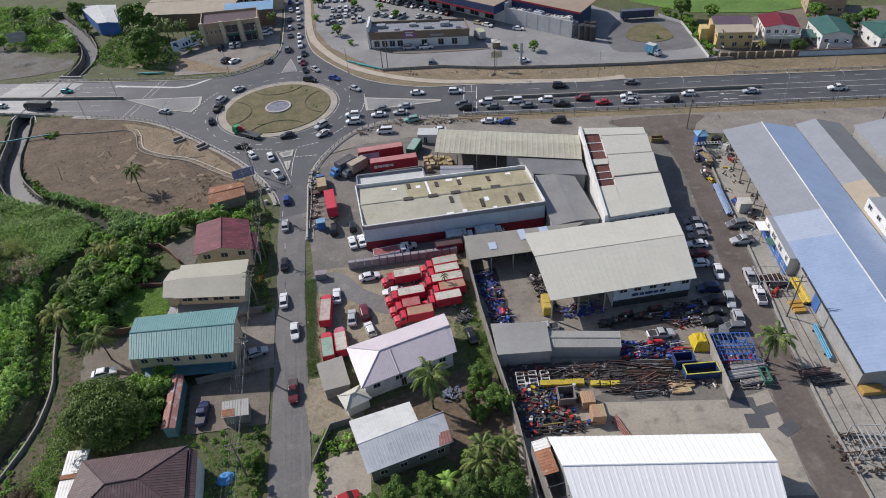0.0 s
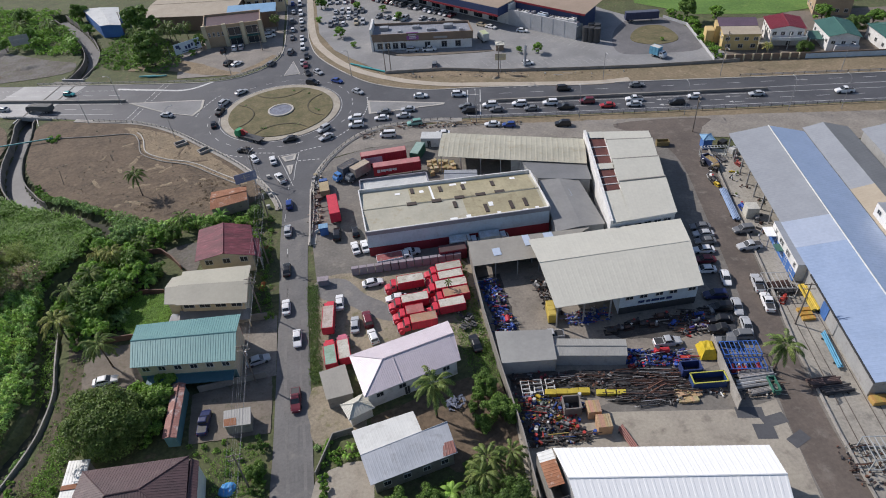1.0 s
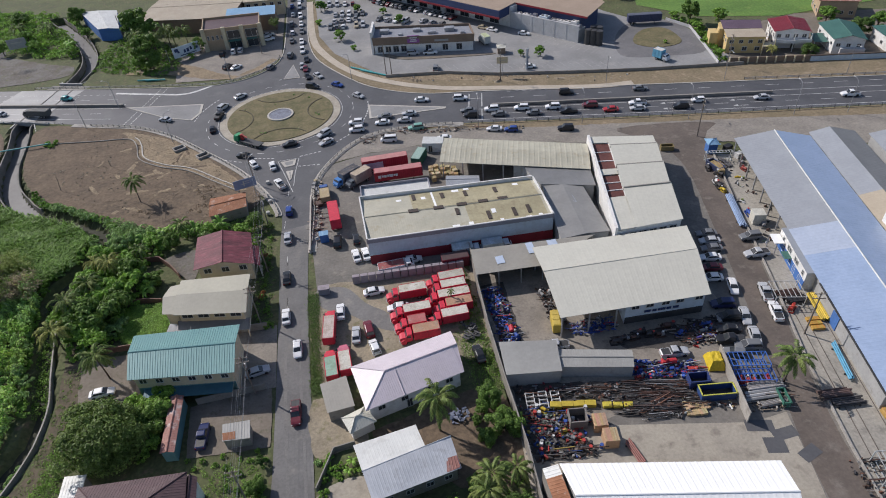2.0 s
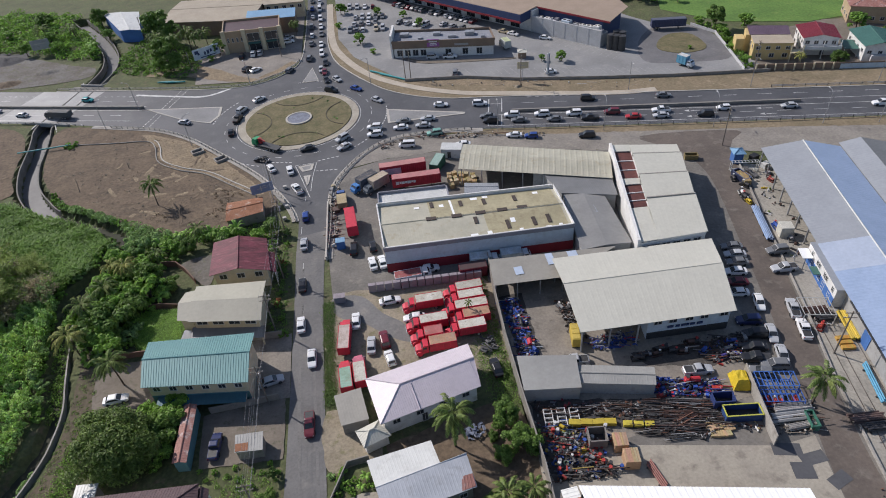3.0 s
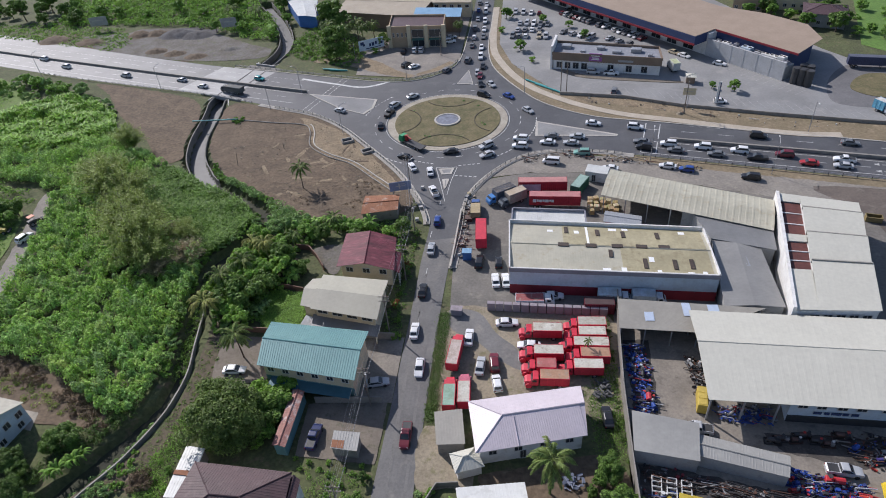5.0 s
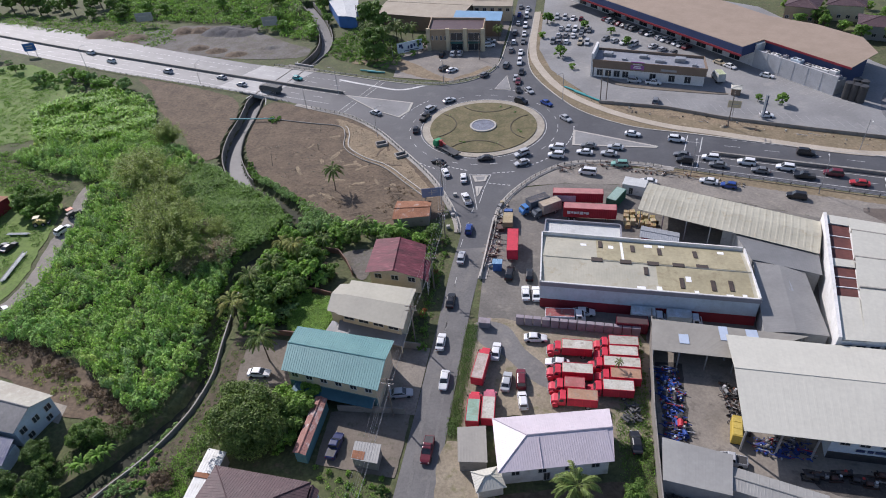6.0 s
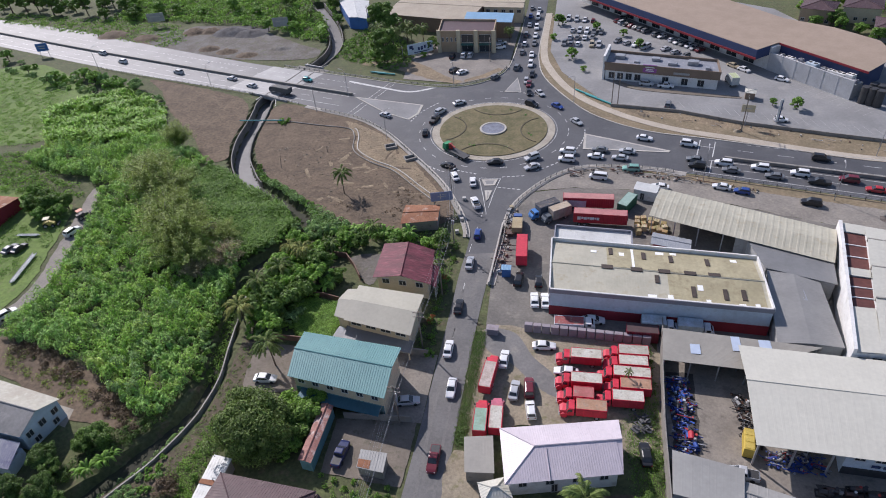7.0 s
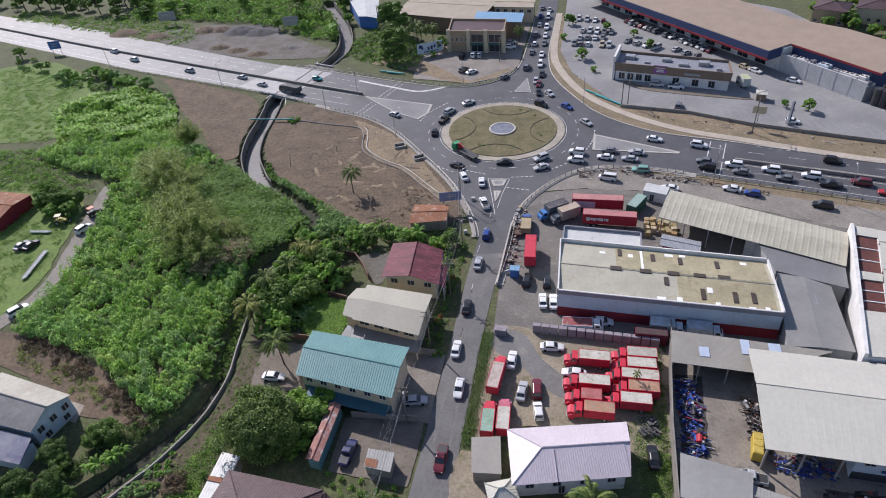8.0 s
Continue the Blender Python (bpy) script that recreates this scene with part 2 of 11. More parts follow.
M["w_rustwall"] = paint("brown_block_wall", (0.2, 0.11, 0.075), (0.13, 0.08, 0.06))
M["w_brown"] = paint("brown_wall", (0.22, 0.16, 0.115))
M["w_teal"] = paint("teal_wall", (0.1, 0.22, 0.24))
# slate grey; on the annex parapet it also carries shade
M["w_slate"] = paint("slate_shade_paint", (0.24, 0.24, 0.27))
M["w_block"] = paint("block_wall", (0.27, 0.25, 0.22), (0.15, 0.14, 0.12))
M["glass"] = mat("window_glass", (0.03, 0.035, 0.04), (0.05, 0.055, 0.06), 0.08, big=2, small=0.6, amount=0.2, bump=0, spec=0.6)
M["frame"] = paint("window_frame", (0.55, 0.55, 0.53))
M["dark"] = mat("dark_metal", (0.05, 0.05, 0.052), (0.035, 0.035, 0.036), 0.6, big=1.5, small=0.2, amount=0.2)
M["steel"] = mat("galvanised_steel", (0.4, 0.41, 0.42), (0.3, 0.3, 0.31), 0.5, 0.5, big=1.5, small=0.2, amount=0.15)


def mixed(name, tones, rough=0.65):
    """Worn metal whose colour changes from piece to piece."""
    m = mat(name, (1, 1, 1), (0.75, 0.72, 0.68), rough, big=1.5, small=0.25, amount=0.2, bump=0.1, tinted=False)
    nt = m.node_tree
    geo = nt.nodes.new("ShaderNodeNewGeometry")
    ramp = nt.nodes.new("ShaderNodeValToRGB")
    ramp.color_ramp.interpolation = "CONSTANT"
    el_ = ramp.color_ramp.elements
    while len(el_) < len(tones):
        el_.new(1.0)
    for i, c in enumerate(tones):
        el_[i].position, el_[i].color = i / len(tones), (*c, 1)
    nt.links.new(geo.outputs["Random Per Island"], ramp.inputs[0])
    b = nt.nodes["Principled BSDF"]
    mul = nt.nodes.new("ShaderNodeMix")
    mul.data_type, mul.blend_type = "RGBA", "MULTIPLY"
    mul.inputs[0].default_value = 1.0
    nt.links.new(b.inputs["Base Color"].links[0].from_socket, mul.inputs[6])
    nt.links.new(ramp.outputs[0], mul.inputs[7])
    nt.links.new(mul.outputs[2], b.inputs["Base Color"])
    return m


M["junk_dark"] = mixed("dark_steel_offcuts", ((0.03, 0.03, 0.032), (0.06, 0.05, 0.048), (0.09, 0.05, 0.035), (0.12, 0.115, 0.11), (0.17, 0.08, 0.05), (0.045, 0.043, 0.045), (0.3, 0.29, 0.28), (0.07, 0.045, 0.04)))
M["junk_mixed"] = mixed("coloured_fittings", ((0.05, 0.05, 0.052), (0.03, 0.07, 0.25), (0.3, 0.04, 0.035), (0.12, 0.12, 0.12), (0.09, 0.05, 0.04), (0.4, 0.39, 0.37), (0.03, 0.03, 0.032), (0.06, 0.055, 0.05), (0.1, 0.095, 0.09), (0.04, 0.04, 0.045), (0.2, 0.2, 0.2), (0.3, 0.22, 0.05), (0.16, 0.08, 0.05), (0.07, 0.07, 0.07)))
M["junk_blue"] = mixed("blue_valve_parts", ((0.025, 0.06, 0.28), (0.04, 0.1, 0.42), (0.05, 0.05, 0.055), (0.03, 0.05, 0.2), (0.4, 0.42, 0.46), (0.14, 0.15, 0.17), (0.025, 0.07, 0.34), (0.45, 0.04, 0.05)))
M["junk_pale"] = mixed("pale_scrap", ((0.4, 0.38, 0.34), (0.22, 0.19, 0.16), (0.5, 0.49, 0.46), (0.1, 0.09, 0.08), (0.3, 0.24, 0.18), (0.15, 0.07, 0.05)))
M["pole"] = mat("pole_timber", (0.2, 0.17, 0.14), (0.14, 0.12, 0.1), 0.9, big=1.5, small=0.2, amount=0.2)
M["bark"] = mat("bark", (0.13, 0.1, 0.075), (0.08, 0.062, 0.047), 0.95, big=0.8, small=0.15, amount=0.3, bump=0.6)
M["cable"] = mat("cable_aluminium", (0.3, 0.3, 0.3), (0.2, 0.2, 0.2), 0.7, big=3, small=0.3, amount=0.1, bump=0)
M["carpaint"] = mat("car_paint", (1, 1, 1), (0.93, 0.93, 0.93), 0.28, big=2, small=0.5, amount=0.04, bump=0, tinted=True, spec=0.6)
M["tintpaint"] = mat("worn_paint", (1, 1, 1), (0.8, 0.8, 0.8), 0.6, big=1.5, small=0.3, amount=0.14, bump=0.1, tinted=True)
M["dirtytop"] = mat("dirty_truck_roof", (1, 1, 1), (0.78, 0.74, 0.68), 0.75, big=2.2, small=0.35, amount=0.2, bump=0.1, tinted=True, third=(0.3, 0.24, 0.19))
M["tyre"] = mat("tyre_rubber", (0.025, 0.025, 0.025), (0.035, 0.034, 0.033), 0.9, big=0.5, small=0.1, amount=0.15)
M["lamp"] = mat("lamp_lens", (0.75, 0.75, 0.72), (0.6, 0.6, 0.58), 0.2, big=0.5, small=0.1, amount=0.1, bump=0)
M["tail"] = mat("tail_lens", (0.35, 0.02, 0.02), (0.25, 0.015, 0.015), 0.25, big=0.5, small=0.1, amount=0.1, bump=0)

def foliage(name, base, second, spread=0.45, third=None, big=3.0):
    m = mat(name, base, second, 0.55, big=big, small=0.5, amount=0.25, bump=0, spread=spread, spec=0.3, third=third)
    nt = m.node_tree
    b = nt.nodes["Principled BSDF"]
    tr = nt.nodes.new("ShaderNodeBsdfTranslucent")
    mixer = nt.nodes.new("ShaderNodeMixShader")
    mixer.inputs[0].default_value = 0.3
    nt.links.new(b.inputs["Base Color"].links[0].from_socket, tr.inputs[0])
    nt.links.new(b.outputs[0], mixer.inputs[1])
    nt.links.new(tr.outputs[0], mixer.inputs[2])
    nt.links.new(mixer.outputs[0], nt.nodes["Material Output"].inputs[0])
    return m

M["leaf"] = foliage("dark_leaves", (0.15, 0.25, 0.048), (0.115, 0.2, 0.04))
M["leaf_deep"] = foliage("deep_green_leaves", (0.115, 0.19, 0.042), (0.085, 0.15, 0.035))
M["leaf_mango"] = foliage("mango_leaves", (0.15, 0.22, 0.05), (0.11, 0.17, 0.04))
M["leaf_orange"] = foliage("orange_flower_leaf", (0.42, 0.14, 0.06), (0.09, 0.13, 0.04), third=(0.1, 0.13, 0.05))
M["leaf_brown"] = foliage("dead_brush", (0.2, 0.145, 0.09), (0.13, 0.105, 0.06))
M["leaf_mid"] = foliage("green_leaves", (0.19, 0.33, 0.055), (0.145, 0.265, 0.045))
M["leaf_light"] = foliage("light_leaves", (0.25, 0.42, 0.07), (0.19, 0.34, 0.058))
M["leaf_pale"] = foliage("grey_green_leaves", (0.29, 0.43, 0.15), (0.21, 0.34, 0.1))
M["leaf_palm"] = foliage("palm_leaves", (0.13, 0.2, 0.05), (0.19, 0.23, 0.06))
M["leaf_yellow"] = foliage("yellow_palm_leaves", (0.38, 0.36, 0.1), (0.24, 0.3, 0.08))
M["leaf_dry"] = foliage("bamboo_leaves", (0.3, 0.37, 0.085), (0.22, 0.3, 0.065))
M["leaf_straw"] = foliage("dry_bamboo_leaves", (0.38, 0.3, 0.17), (0.3, 0.29, 0.14))
M["cane"] = foliage("vine_leaves", (0.42, 0.6, 0.15), (0.3, 0.5, 0.14), 0.5, (0.54, 0.62, 0.16), 12.0)
M["cane_dark"] = foliage("cane_blades", (0.33, 0.53, 0.09), (0.25, 0.43, 0.075), 0.5, (0.42, 0.55, 0.1), 8.0)
M["sign_purple"] = paint("purple_sign", (0.3, 0.1, 0.3))
M["r_sky"] = metal_roof("sky_blue_sheet", (0.2, 0.36, 0.52), (0.17, 0.32, 0.47), 0.5)
M["skylight"] = mat("vent_brown", (0.075, 0.055, 0.042), (0.05, 0.036, 0.028), 0.6, big=1, small=0.2, amount=0.2)
M["teal_pipe"] = mat("turquoise_pipe", (0.03, 0.3, 0.3), (0.025, 0.25, 0.26), 0.5, big=2, small=0.3, amount=0.1)
M["sign_blue"] = paint("grey_blue_sign", (0.2, 0.24, 0.36))
M["r_lilac_dk"] = paint("lilac_grey_panel", (0.3, 0.26, 0.28), (0.2, 0.17, 0.18))
M["asphalt_trk"] = mat("wheel_track", (0.15, 0.145, 0.137), (0.185, 0.178, 0.168), 0.85, big=3, small=0.4, amount=0.2)

# ---- builders ----
def V(p, z=0.0):
    return Vector((p[0], p[1], z))


def part(name, bm, material, parent=None, label="", smooth=False):
    """Link a bmesh as one mesh object, under a thing or a part."""
    bmesh.ops.recalc_face_normals(bm, faces=bm.faces)
    me = bpy.data.meshes.new(name)
    bm.to_mesh(me)
    bm.free()
    me.materials.append(M[material])
    if smooth:
        me.shade_smooth()
    ob = new(name, me)
    if parent is not None:
        ob.parent = parent
    if label:
        ob["label"] = label
    return ob


def sheet_mesh(name, verts, faces, material):
    me = bpy.data.meshes.new(name)
    me.from_pydata(verts, [], faces)
    me.materials.append(M[material])
    return me


def thing(name, label, category, group="", kind="", at=None):
    ob = new(name)
    ob.empty_display_size = 0.5
    if at is not None:
        ob.matrix_basis = at
    return tagged(ob, label, category, group, kind)


def box(bm, c, s, rz=0.0, rx=0.0, ry=0.0, bevel=0.0):
    """A box with centre c and full sizes s."""
    m = Matrix.LocRotScale(Vector(c), Euler((radians(rx), radians(ry), radians(rz))), Vector(s))
    r = bmesh.ops.create_cube(bm, size=1.0, matrix=m)
    if bevel:
        ed = list({e for v in r["verts"] for e in v.link_edges})
        bmesh.ops.bevel(bm, geom=ed, offset=bevel, segments=1, affect="EDGES")


def rod(bm, a, b, r, seg=8, r2=None):
    a, b = Vector(a), Vector(b)
    d = b - a
    q = d.to_track_quat("Z", "Y")
    m = Matrix.Translation((a + b) / 2) @ q.to_matrix().to_4x4()
    bmesh.ops.create_cone(bm, cap_ends=True, segments=seg, radius1=r, radius2=r if r2 is None else r2, depth=d.length, matrix=m)


def prism(bm, pts, z0, z1):
    """An upright prism on a plan polygon."""
    lo = [bm.verts.new((p[0], p[1], z0)) for p in pts]
    hi = [bm.verts.new((p[0], p[1], z1)) for p in pts]
    n = len(pts)
    top = bm.faces.new(hi)
    bm.faces.new(lo[::-1])
    for i in range(n):
        bm.faces.new((lo[i], lo[(i + 1) % n], hi[(i + 1) % n], hi[i]))
    return top


def glide(pts, per=6, closed=False):
    """A smooth line through plan points."""
    out, n = [], len(pts)
    rng = range(n if closed else n - 1)
    for i in rng:
        p0, p1, p2, p3 = (pts[(i + k) % n] if closed else pts[min(max(i + k, 0), n - 1)] for k in (-1, 0, 1, 2))
        for s in range(per):
            t = s / per
            out.append(tuple(0.5 * (2 * b + (c - a) * t + (2 * a - 5 * b + 4 * c - d) * t * t + (3 * b - a - 3 * c + d) * t ** 3) for a, b, c, d in zip(p0, p1, p2, p3)))
    if not closed:
        out.append(tuple(pts[-1]))
    return out


NATURAL = {"dirt", "dirt_mid", "dirt_tan", "gravel", "verge", "field", "bank", "track", "scrub", "plot"}


def frayed(pts, step=1.1, amp=0.45):
    """An outline broken up by small uneven bays."""
    out = []
    for a, b in zip(pts, list(pts[1:]) + [pts[0]]):
        a, b = Vector(a[:2]), Vector(b[:2])
        n = max(1, min(40, int((b - a).length / step)))
        for i in range(n):
            p = a.lerp(b, i / n)
            q = noise.noise_vector(Vector((p.x * 0.55, p.y * 0.55, 2.0)))
            out.append((p.x + amp * q.x, p.y + amp * q.y))
    return out


def patch(name, pts, z, material, label="", category="", kind="structure", thick=0.0):
    """A flat piece of ground with a plan outline; natural ground has a frayed edge."""
    if material in NATURAL and not thick:
        pts = frayed(pts)
    bm = bmesh.new()
    if thick:
        prism(bm, pts, z - thick, z)
    else:
        bm.faces.new([bm.verts.new((p[0], p[1], z)) for p in pts])
    bmesh.ops.triangulate(bm, faces=[f for f in bm.faces if len(f.verts) > 4])
    ob = part(name, bm, material)
    return tagged(ob, label, category, kind=kind)


def offset(pts, d):
    """The plan line moved d to its left."""
    out = []
    for i, p in enumerate(pts):
        a, b = Vector(pts[max(i - 1, 0)][:2]), Vector(pts[min(i + 1, len(pts) - 1)][:2])
        t = (b - a).normalized()
        out.append((p[0] - t.y * d, p[1] + t.x * d))
    return out


def ribbon(bm, pts, d0, d1, z0, z1):
    """A strip along a plan line, between the offsets d0 and d1 and the heights z0 and z1."""
    a, b = offset(pts, d0), offset(pts, d1)
    for i in range(len(pts) - 1):
        q = [a[i], a[i + 1], b[i + 1], b[i]]
        if z1 > z0:
            prism(bm, q, z0, z1)
        else:
            bm.faces.new([bm.verts.new((p[0], p[1], z1)) for p in q])


def spaced(pts, step, first=0.0):
    """Places every step metres along a plan line: (point, heading in degrees)."""
    out, need = [], first
    for a, b in zip(pts, pts[1:]):
        a, b = Vector(a[:2]), Vector(b[:2])
        ln = (b - a).length
        while need <= ln and ln > 0:
            d = (b - a) / ln
            out.append((a + d * need, math.degrees(math.atan2(d.y, d.x))))
            need += step
        need -= ln
    return out


def dashes(bm, pts, length, gap, width, z):
    for p, h in spaced(pts, length + gap):
        u = Vector((math.cos(radians(h)), math.sin(radians(h))))
        n = Vector((-u.y, u.x)) * width / 2
        bm.faces.new([bm.verts.new((*(p + a), z)) for a in (-n, u * length - n, u * length + n, n)])


def slope(bm, a, b, c, d, pitch=0.45, rise=0.009, hip=False, thick=0.07):
    """A ribbed roof slope: eave from a to b, ridge from d to c; hip: ribs run square to the eave."""
    a, b, c, d = (Vector(p) for p in (a, b, c, d))
    ab = b - a
    n = max(2, int(ab.length / pitch))
    nrm = ab.cross(d - a if (d - a).length > 0.1 else c - a).normalized()
    if nrm.z < 0:
        nrm = -nrm
    ud = (d - a).dot(ab) / ab.length_squared
    uc = (c - a).dot(ab) / ab.length_squared

    def top(u):
        if not hip:
            return d.lerp(c, u)
        if u < ud:
            return a.lerp(d, u / ud)
        if u > uc:
            return b.lerp(c, (1 - u) / (1 - uc))
        return d.lerp(c, (u - ud) / (uc - ud)) if uc - ud > 1e-4 else d
    prof = [((i + s) / n, h) for i in range(n) for s, h in ((0, 0), (0.6, 0), (0.68, rise), (0.9, rise))] + [(1.0, 0)]
    prev = None
    for u, h in prof:
        v = [bm.verts.new(a.lerp(b, u) + nrm * h), bm.verts.new(top(u) + nrm * h)]
        if prev:
            bm.faces.new((prev[0], v[0], v[1], prev[1]))
        prev = v
    lo = [bm.verts.new(p - Vector((0, 0, thick))) for p in ((a, b, c, d) if (c - d).length > 0.01 else (a, b, c))]
    hi = [bm.verts.new(p) for p in ((a, b, c, d) if (c - d).length > 0.01 else (a, b, c))]
    bm.faces.new(lo)
    for i in range(len(lo)):
        j = (i + 1) % len(lo)
        bm.faces.new((lo[i], lo[j], hi[j], hi[i]))


def mid(a, b, t=0.5):
    return (a[0] + (b[0] - a[0]) * t, a[1] + (b[1] - a[1]) * t)


def shrink(q, d):
    """A plan quadrangle moved in by d metres on each side."""
    c = Vector((sum(p[0] for p in q) / 4, sum(p[1] for p in q) / 4))
    out = []
    for i, p in enumerate(q):
        u = (Vector(q[i - 1]) - Vector(p)).normalized() + (Vector(q[(i + 1) % 4]) - Vector(p)).normalized()
        out.append(tuple(Vector(p) + u * d))
    return out


def opening(parent, name, a, b, u, z, w, h, frame_mat="frame", pane_mat="glass", label=""):
    """A framed window or door on the wall that runs from a to b, u along it, its sill at z."""
    a, b = Vector(a), Vector(b)
    t = (b - a).normalized()
    n = Vector((t.y, -t.x))
    c = a.lerp(b, u) + n * 0.03
    rz = math.degrees(math.atan2(t.y, t.x))
    f = 0.1
    bm = bmesh.new()
    for dx, dz, sx, sz in ((-w / 2, h / 2, f, h + f), (w / 2, h / 2, f, h + f), (0, 0, w - f, f), (0, h, w - f, f), (0, h / 2, f * 0.6, h - f)):
        box(bm, (*(c + t * dx), z + dz), (sx, 0.14, sz), rz)
    ob = part(name, bm, frame_mat, parent, label)
    bm = bmesh.new()
    box(bm, (*(c - n * 0.01), z + h / 2), (w - f, 0.06, h - f), rz)
    part("pane" if name == "window" else "leaf", bm, pane_mat, ob)
    return ob


def building(name, label, category, q, eave, rise=0.0, ridge="x", roof="r_grey", wall="w_white", over=0.5, pitch=0.45, kind="", windows=(), doors=(), band=None, cap=True, group="", rib=0.025, parapet=0.0, second=""):
    """q: eave corners SW, SE, NE, NW. ridge: x (W to E), y (S to N), flat, hip, hipw (hipped W end, gable E end), lean (down to the S).
    windows: (side s e n w, count, sill, width, height)."""
    root = thing(name, label, category, group, kind)
    sw, se, ne, nw = q
    wq = shrink(q, over) if over else list(q)
    # walls
    bm = bmesh.new()
    prism(bm, wq, 0, eave - 0.02)
    wsw, wse, wne, wnw = wq
    top = eave + rise * (1 - over * 0.1)
    if rise and ridge == "x":
        gables = ((wnw, wsw), (wse, wne))
    elif rise and ridge == "y":
        gables = ((wsw, wse), (wne, wnw))
    elif rise and ridge == "hipw":
        gables = ((wse, wne),)
    else:
        gables = ()
    for g0, g1 in gables:
        m_ = mid(g0, g1)
        c = Vector((sum(p[0] for p in wq) / 4, sum(p[1] for p in wq) / 4))
        inn = [tuple(Vector(p) + (c - Vector(p)).normalized() * 0.25) for p in (g0, g1, m_)]
        vs = [bm.verts.new((*p, z)) for p, z in zip((g0, g1, m_), (eave - 0.02, eave - 0.02, top - 0.1))]
        ws = [bm.verts.new((*p, z)) for p, z in zip(inn, (eave - 0.02, eave - 0.02, top - 0.1))]
        bm.faces.new(vs)
        bm.faces.new(ws[::-1])
        for i in range(3):
            bm.faces.new((vs[i], vs[(i + 1) % 3], ws[(i + 1) % 3], ws[i]))
    part("wall", bm, wall, root)
    if band:
        bmat, z0, z1, sides = band
        edges = {"s": (wsw, wse), "e": (wse, wne), "n": (wne, wnw), "w": (wnw, wsw)}
        for s in sides:
            a, b = (Vector(p) for p in edges[s])
            t = (b - a).normalized()
            n = Vector((t.y, -t.x))
            bm = bmesh.new()
            box(bm, (*((a + b) / 2 + n * 0.02), (z0 + z1) / 2), ((b - a).length, 0.1, z1 - z0), math.degrees(math.atan2(t.y, t.x)))
            part("wall_band", bm, bmat, root)
    # roof
    E = [V(p, eave) for p in q]
    pieces = []
    if ridge == "x":
        r0, r1 = V(mid(sw, nw), eave + rise), V(mid(se, ne), eave + rise)
        pieces = [(E[0], E[1], r1, r0, False), (E[2], E[3], r0, r1, False)]
        cap_line = (r0, r1)
    elif ridge == "y":
        r0, r1 = V(mid(sw, se), eave + rise), V(mid(nw, ne), eave + rise)
        pieces = [(E[3], E[0], r0, r1, False), (E[1], E[2], r1, r0, False)]
        cap_line = (r0, r1)
    elif ridge in ("hip", "hipw"):
        d_w = (Vector(sw) - Vector(nw)).length / 2
        lw = (Vector(mid(se, ne)) - Vector(mid(sw, nw))).length
        r0 = V(mid(mid(sw, nw), mid(se, ne), d_w / lw), eave + rise)
        r1 = V(mid(mid(sw, nw), mid(se, ne), 1 - d_w / lw if ridge == "hip" else 1.0), eave + rise)
        pieces = [(E[0], E[1], r1, r0, True), (E[2], E[3], r0, r1, True), (E[3], E[0], r0, r0, True)]
        if ridge == "hip":
            pieces.append((E[1], E[2], r1, r1, True))
        cap_line = (r0, r1)
    elif ridge == "lean":
        pieces = [(E[0], E[1], V(ne, eave + rise), V(nw, eave + rise), False)]
        cap_line = None
    else:
        pieces = [(E[0], E[1], E[2], E[3], False)]
        cap_line = None
    for k, (a, b, c, d, hip) in enumerate(pieces):
        bm = bmesh.new()
        slope(bm, a, b, c, d, pitch, rib, hip)
        part("roof_sheet", bm, second if second and k == 1 else roof, root)
    if cap_line and cap:
        bm = bmesh.new()
        rod(bm, cap_line[0] + Vector((0, 0, 0.03)), cap_line[1] + Vector((0, 0, 0.03)), 0.14, 6)
        if ridge in ("hip", "hipw"):
            for e in ([E[0], E[3]] if ridge == "hipw" else E):
                rr = cap_line[0] if e in (E[0], E[3]) else cap_line[1]
                rod(bm, e + Vector((0, 0, 0.04)), rr + Vector((0, 0, 0.04)), 0.1, 6)
        part("ridge_cap", bm, roof, root)
    if parapet:
        for a, b in zip(q, q[1:] + q[:1]):
            bm = bmesh.new()
            t = Vector(b) - Vector(a)
            box(bm, (*(Vector(a) + t / 2), eave + parapet / 2), (t.length + 0.3, 0.3, parapet), math.degrees(math.atan2(t.y, t.x)))
            part("parapet", bm, wall, root)
    edges = {"s": (wsw, wse), "e": (wse, wne), "n": (wne, wnw), "w": (wnw, wsw)}
    for s, count, sill, w, h in windows:
        a, b = edges[s]
        for i in range(count):
            opening(root, "window", a, b, (i + 0.5) / count, sill, w, h)
    for s, u, w, h in doors:
        a, b = edges[s]
        opening(root, "door", a, b, u, 0.05, w, h, pane_mat="dark")
    return root


def tube(bm, pts, r, n=5):
    """One continuous round tube along a line of points."""
    pts = [Vector(p) for p in pts]
    prev = None
    for i, p in enumerate(pts):
        d = (pts[min(i + 1, len(pts) - 1)] - pts[max(i - 1, 0)]).normalized()
        u = d.cross(Vector((0, 0, 1)))
        u = u.normalized() if u.length > 1e-5 else Vector((1, 0, 0))
        w = u.cross(d)
        ring_ = [bm.verts.new(p + (u * math.cos(2 * math.pi * k / n) + w * math.sin(2 * math.pi * k / n)) * r) for k in range(n)]
        if prev:
            for k in range(n):
                bm.faces.new((prev[k], prev[(k + 1) % n], ring_[(k + 1) % n], ring_[k]))
        else:
            bm.faces.new(ring_[::-1])
        prev = ring_
    bm.faces.new(prev)

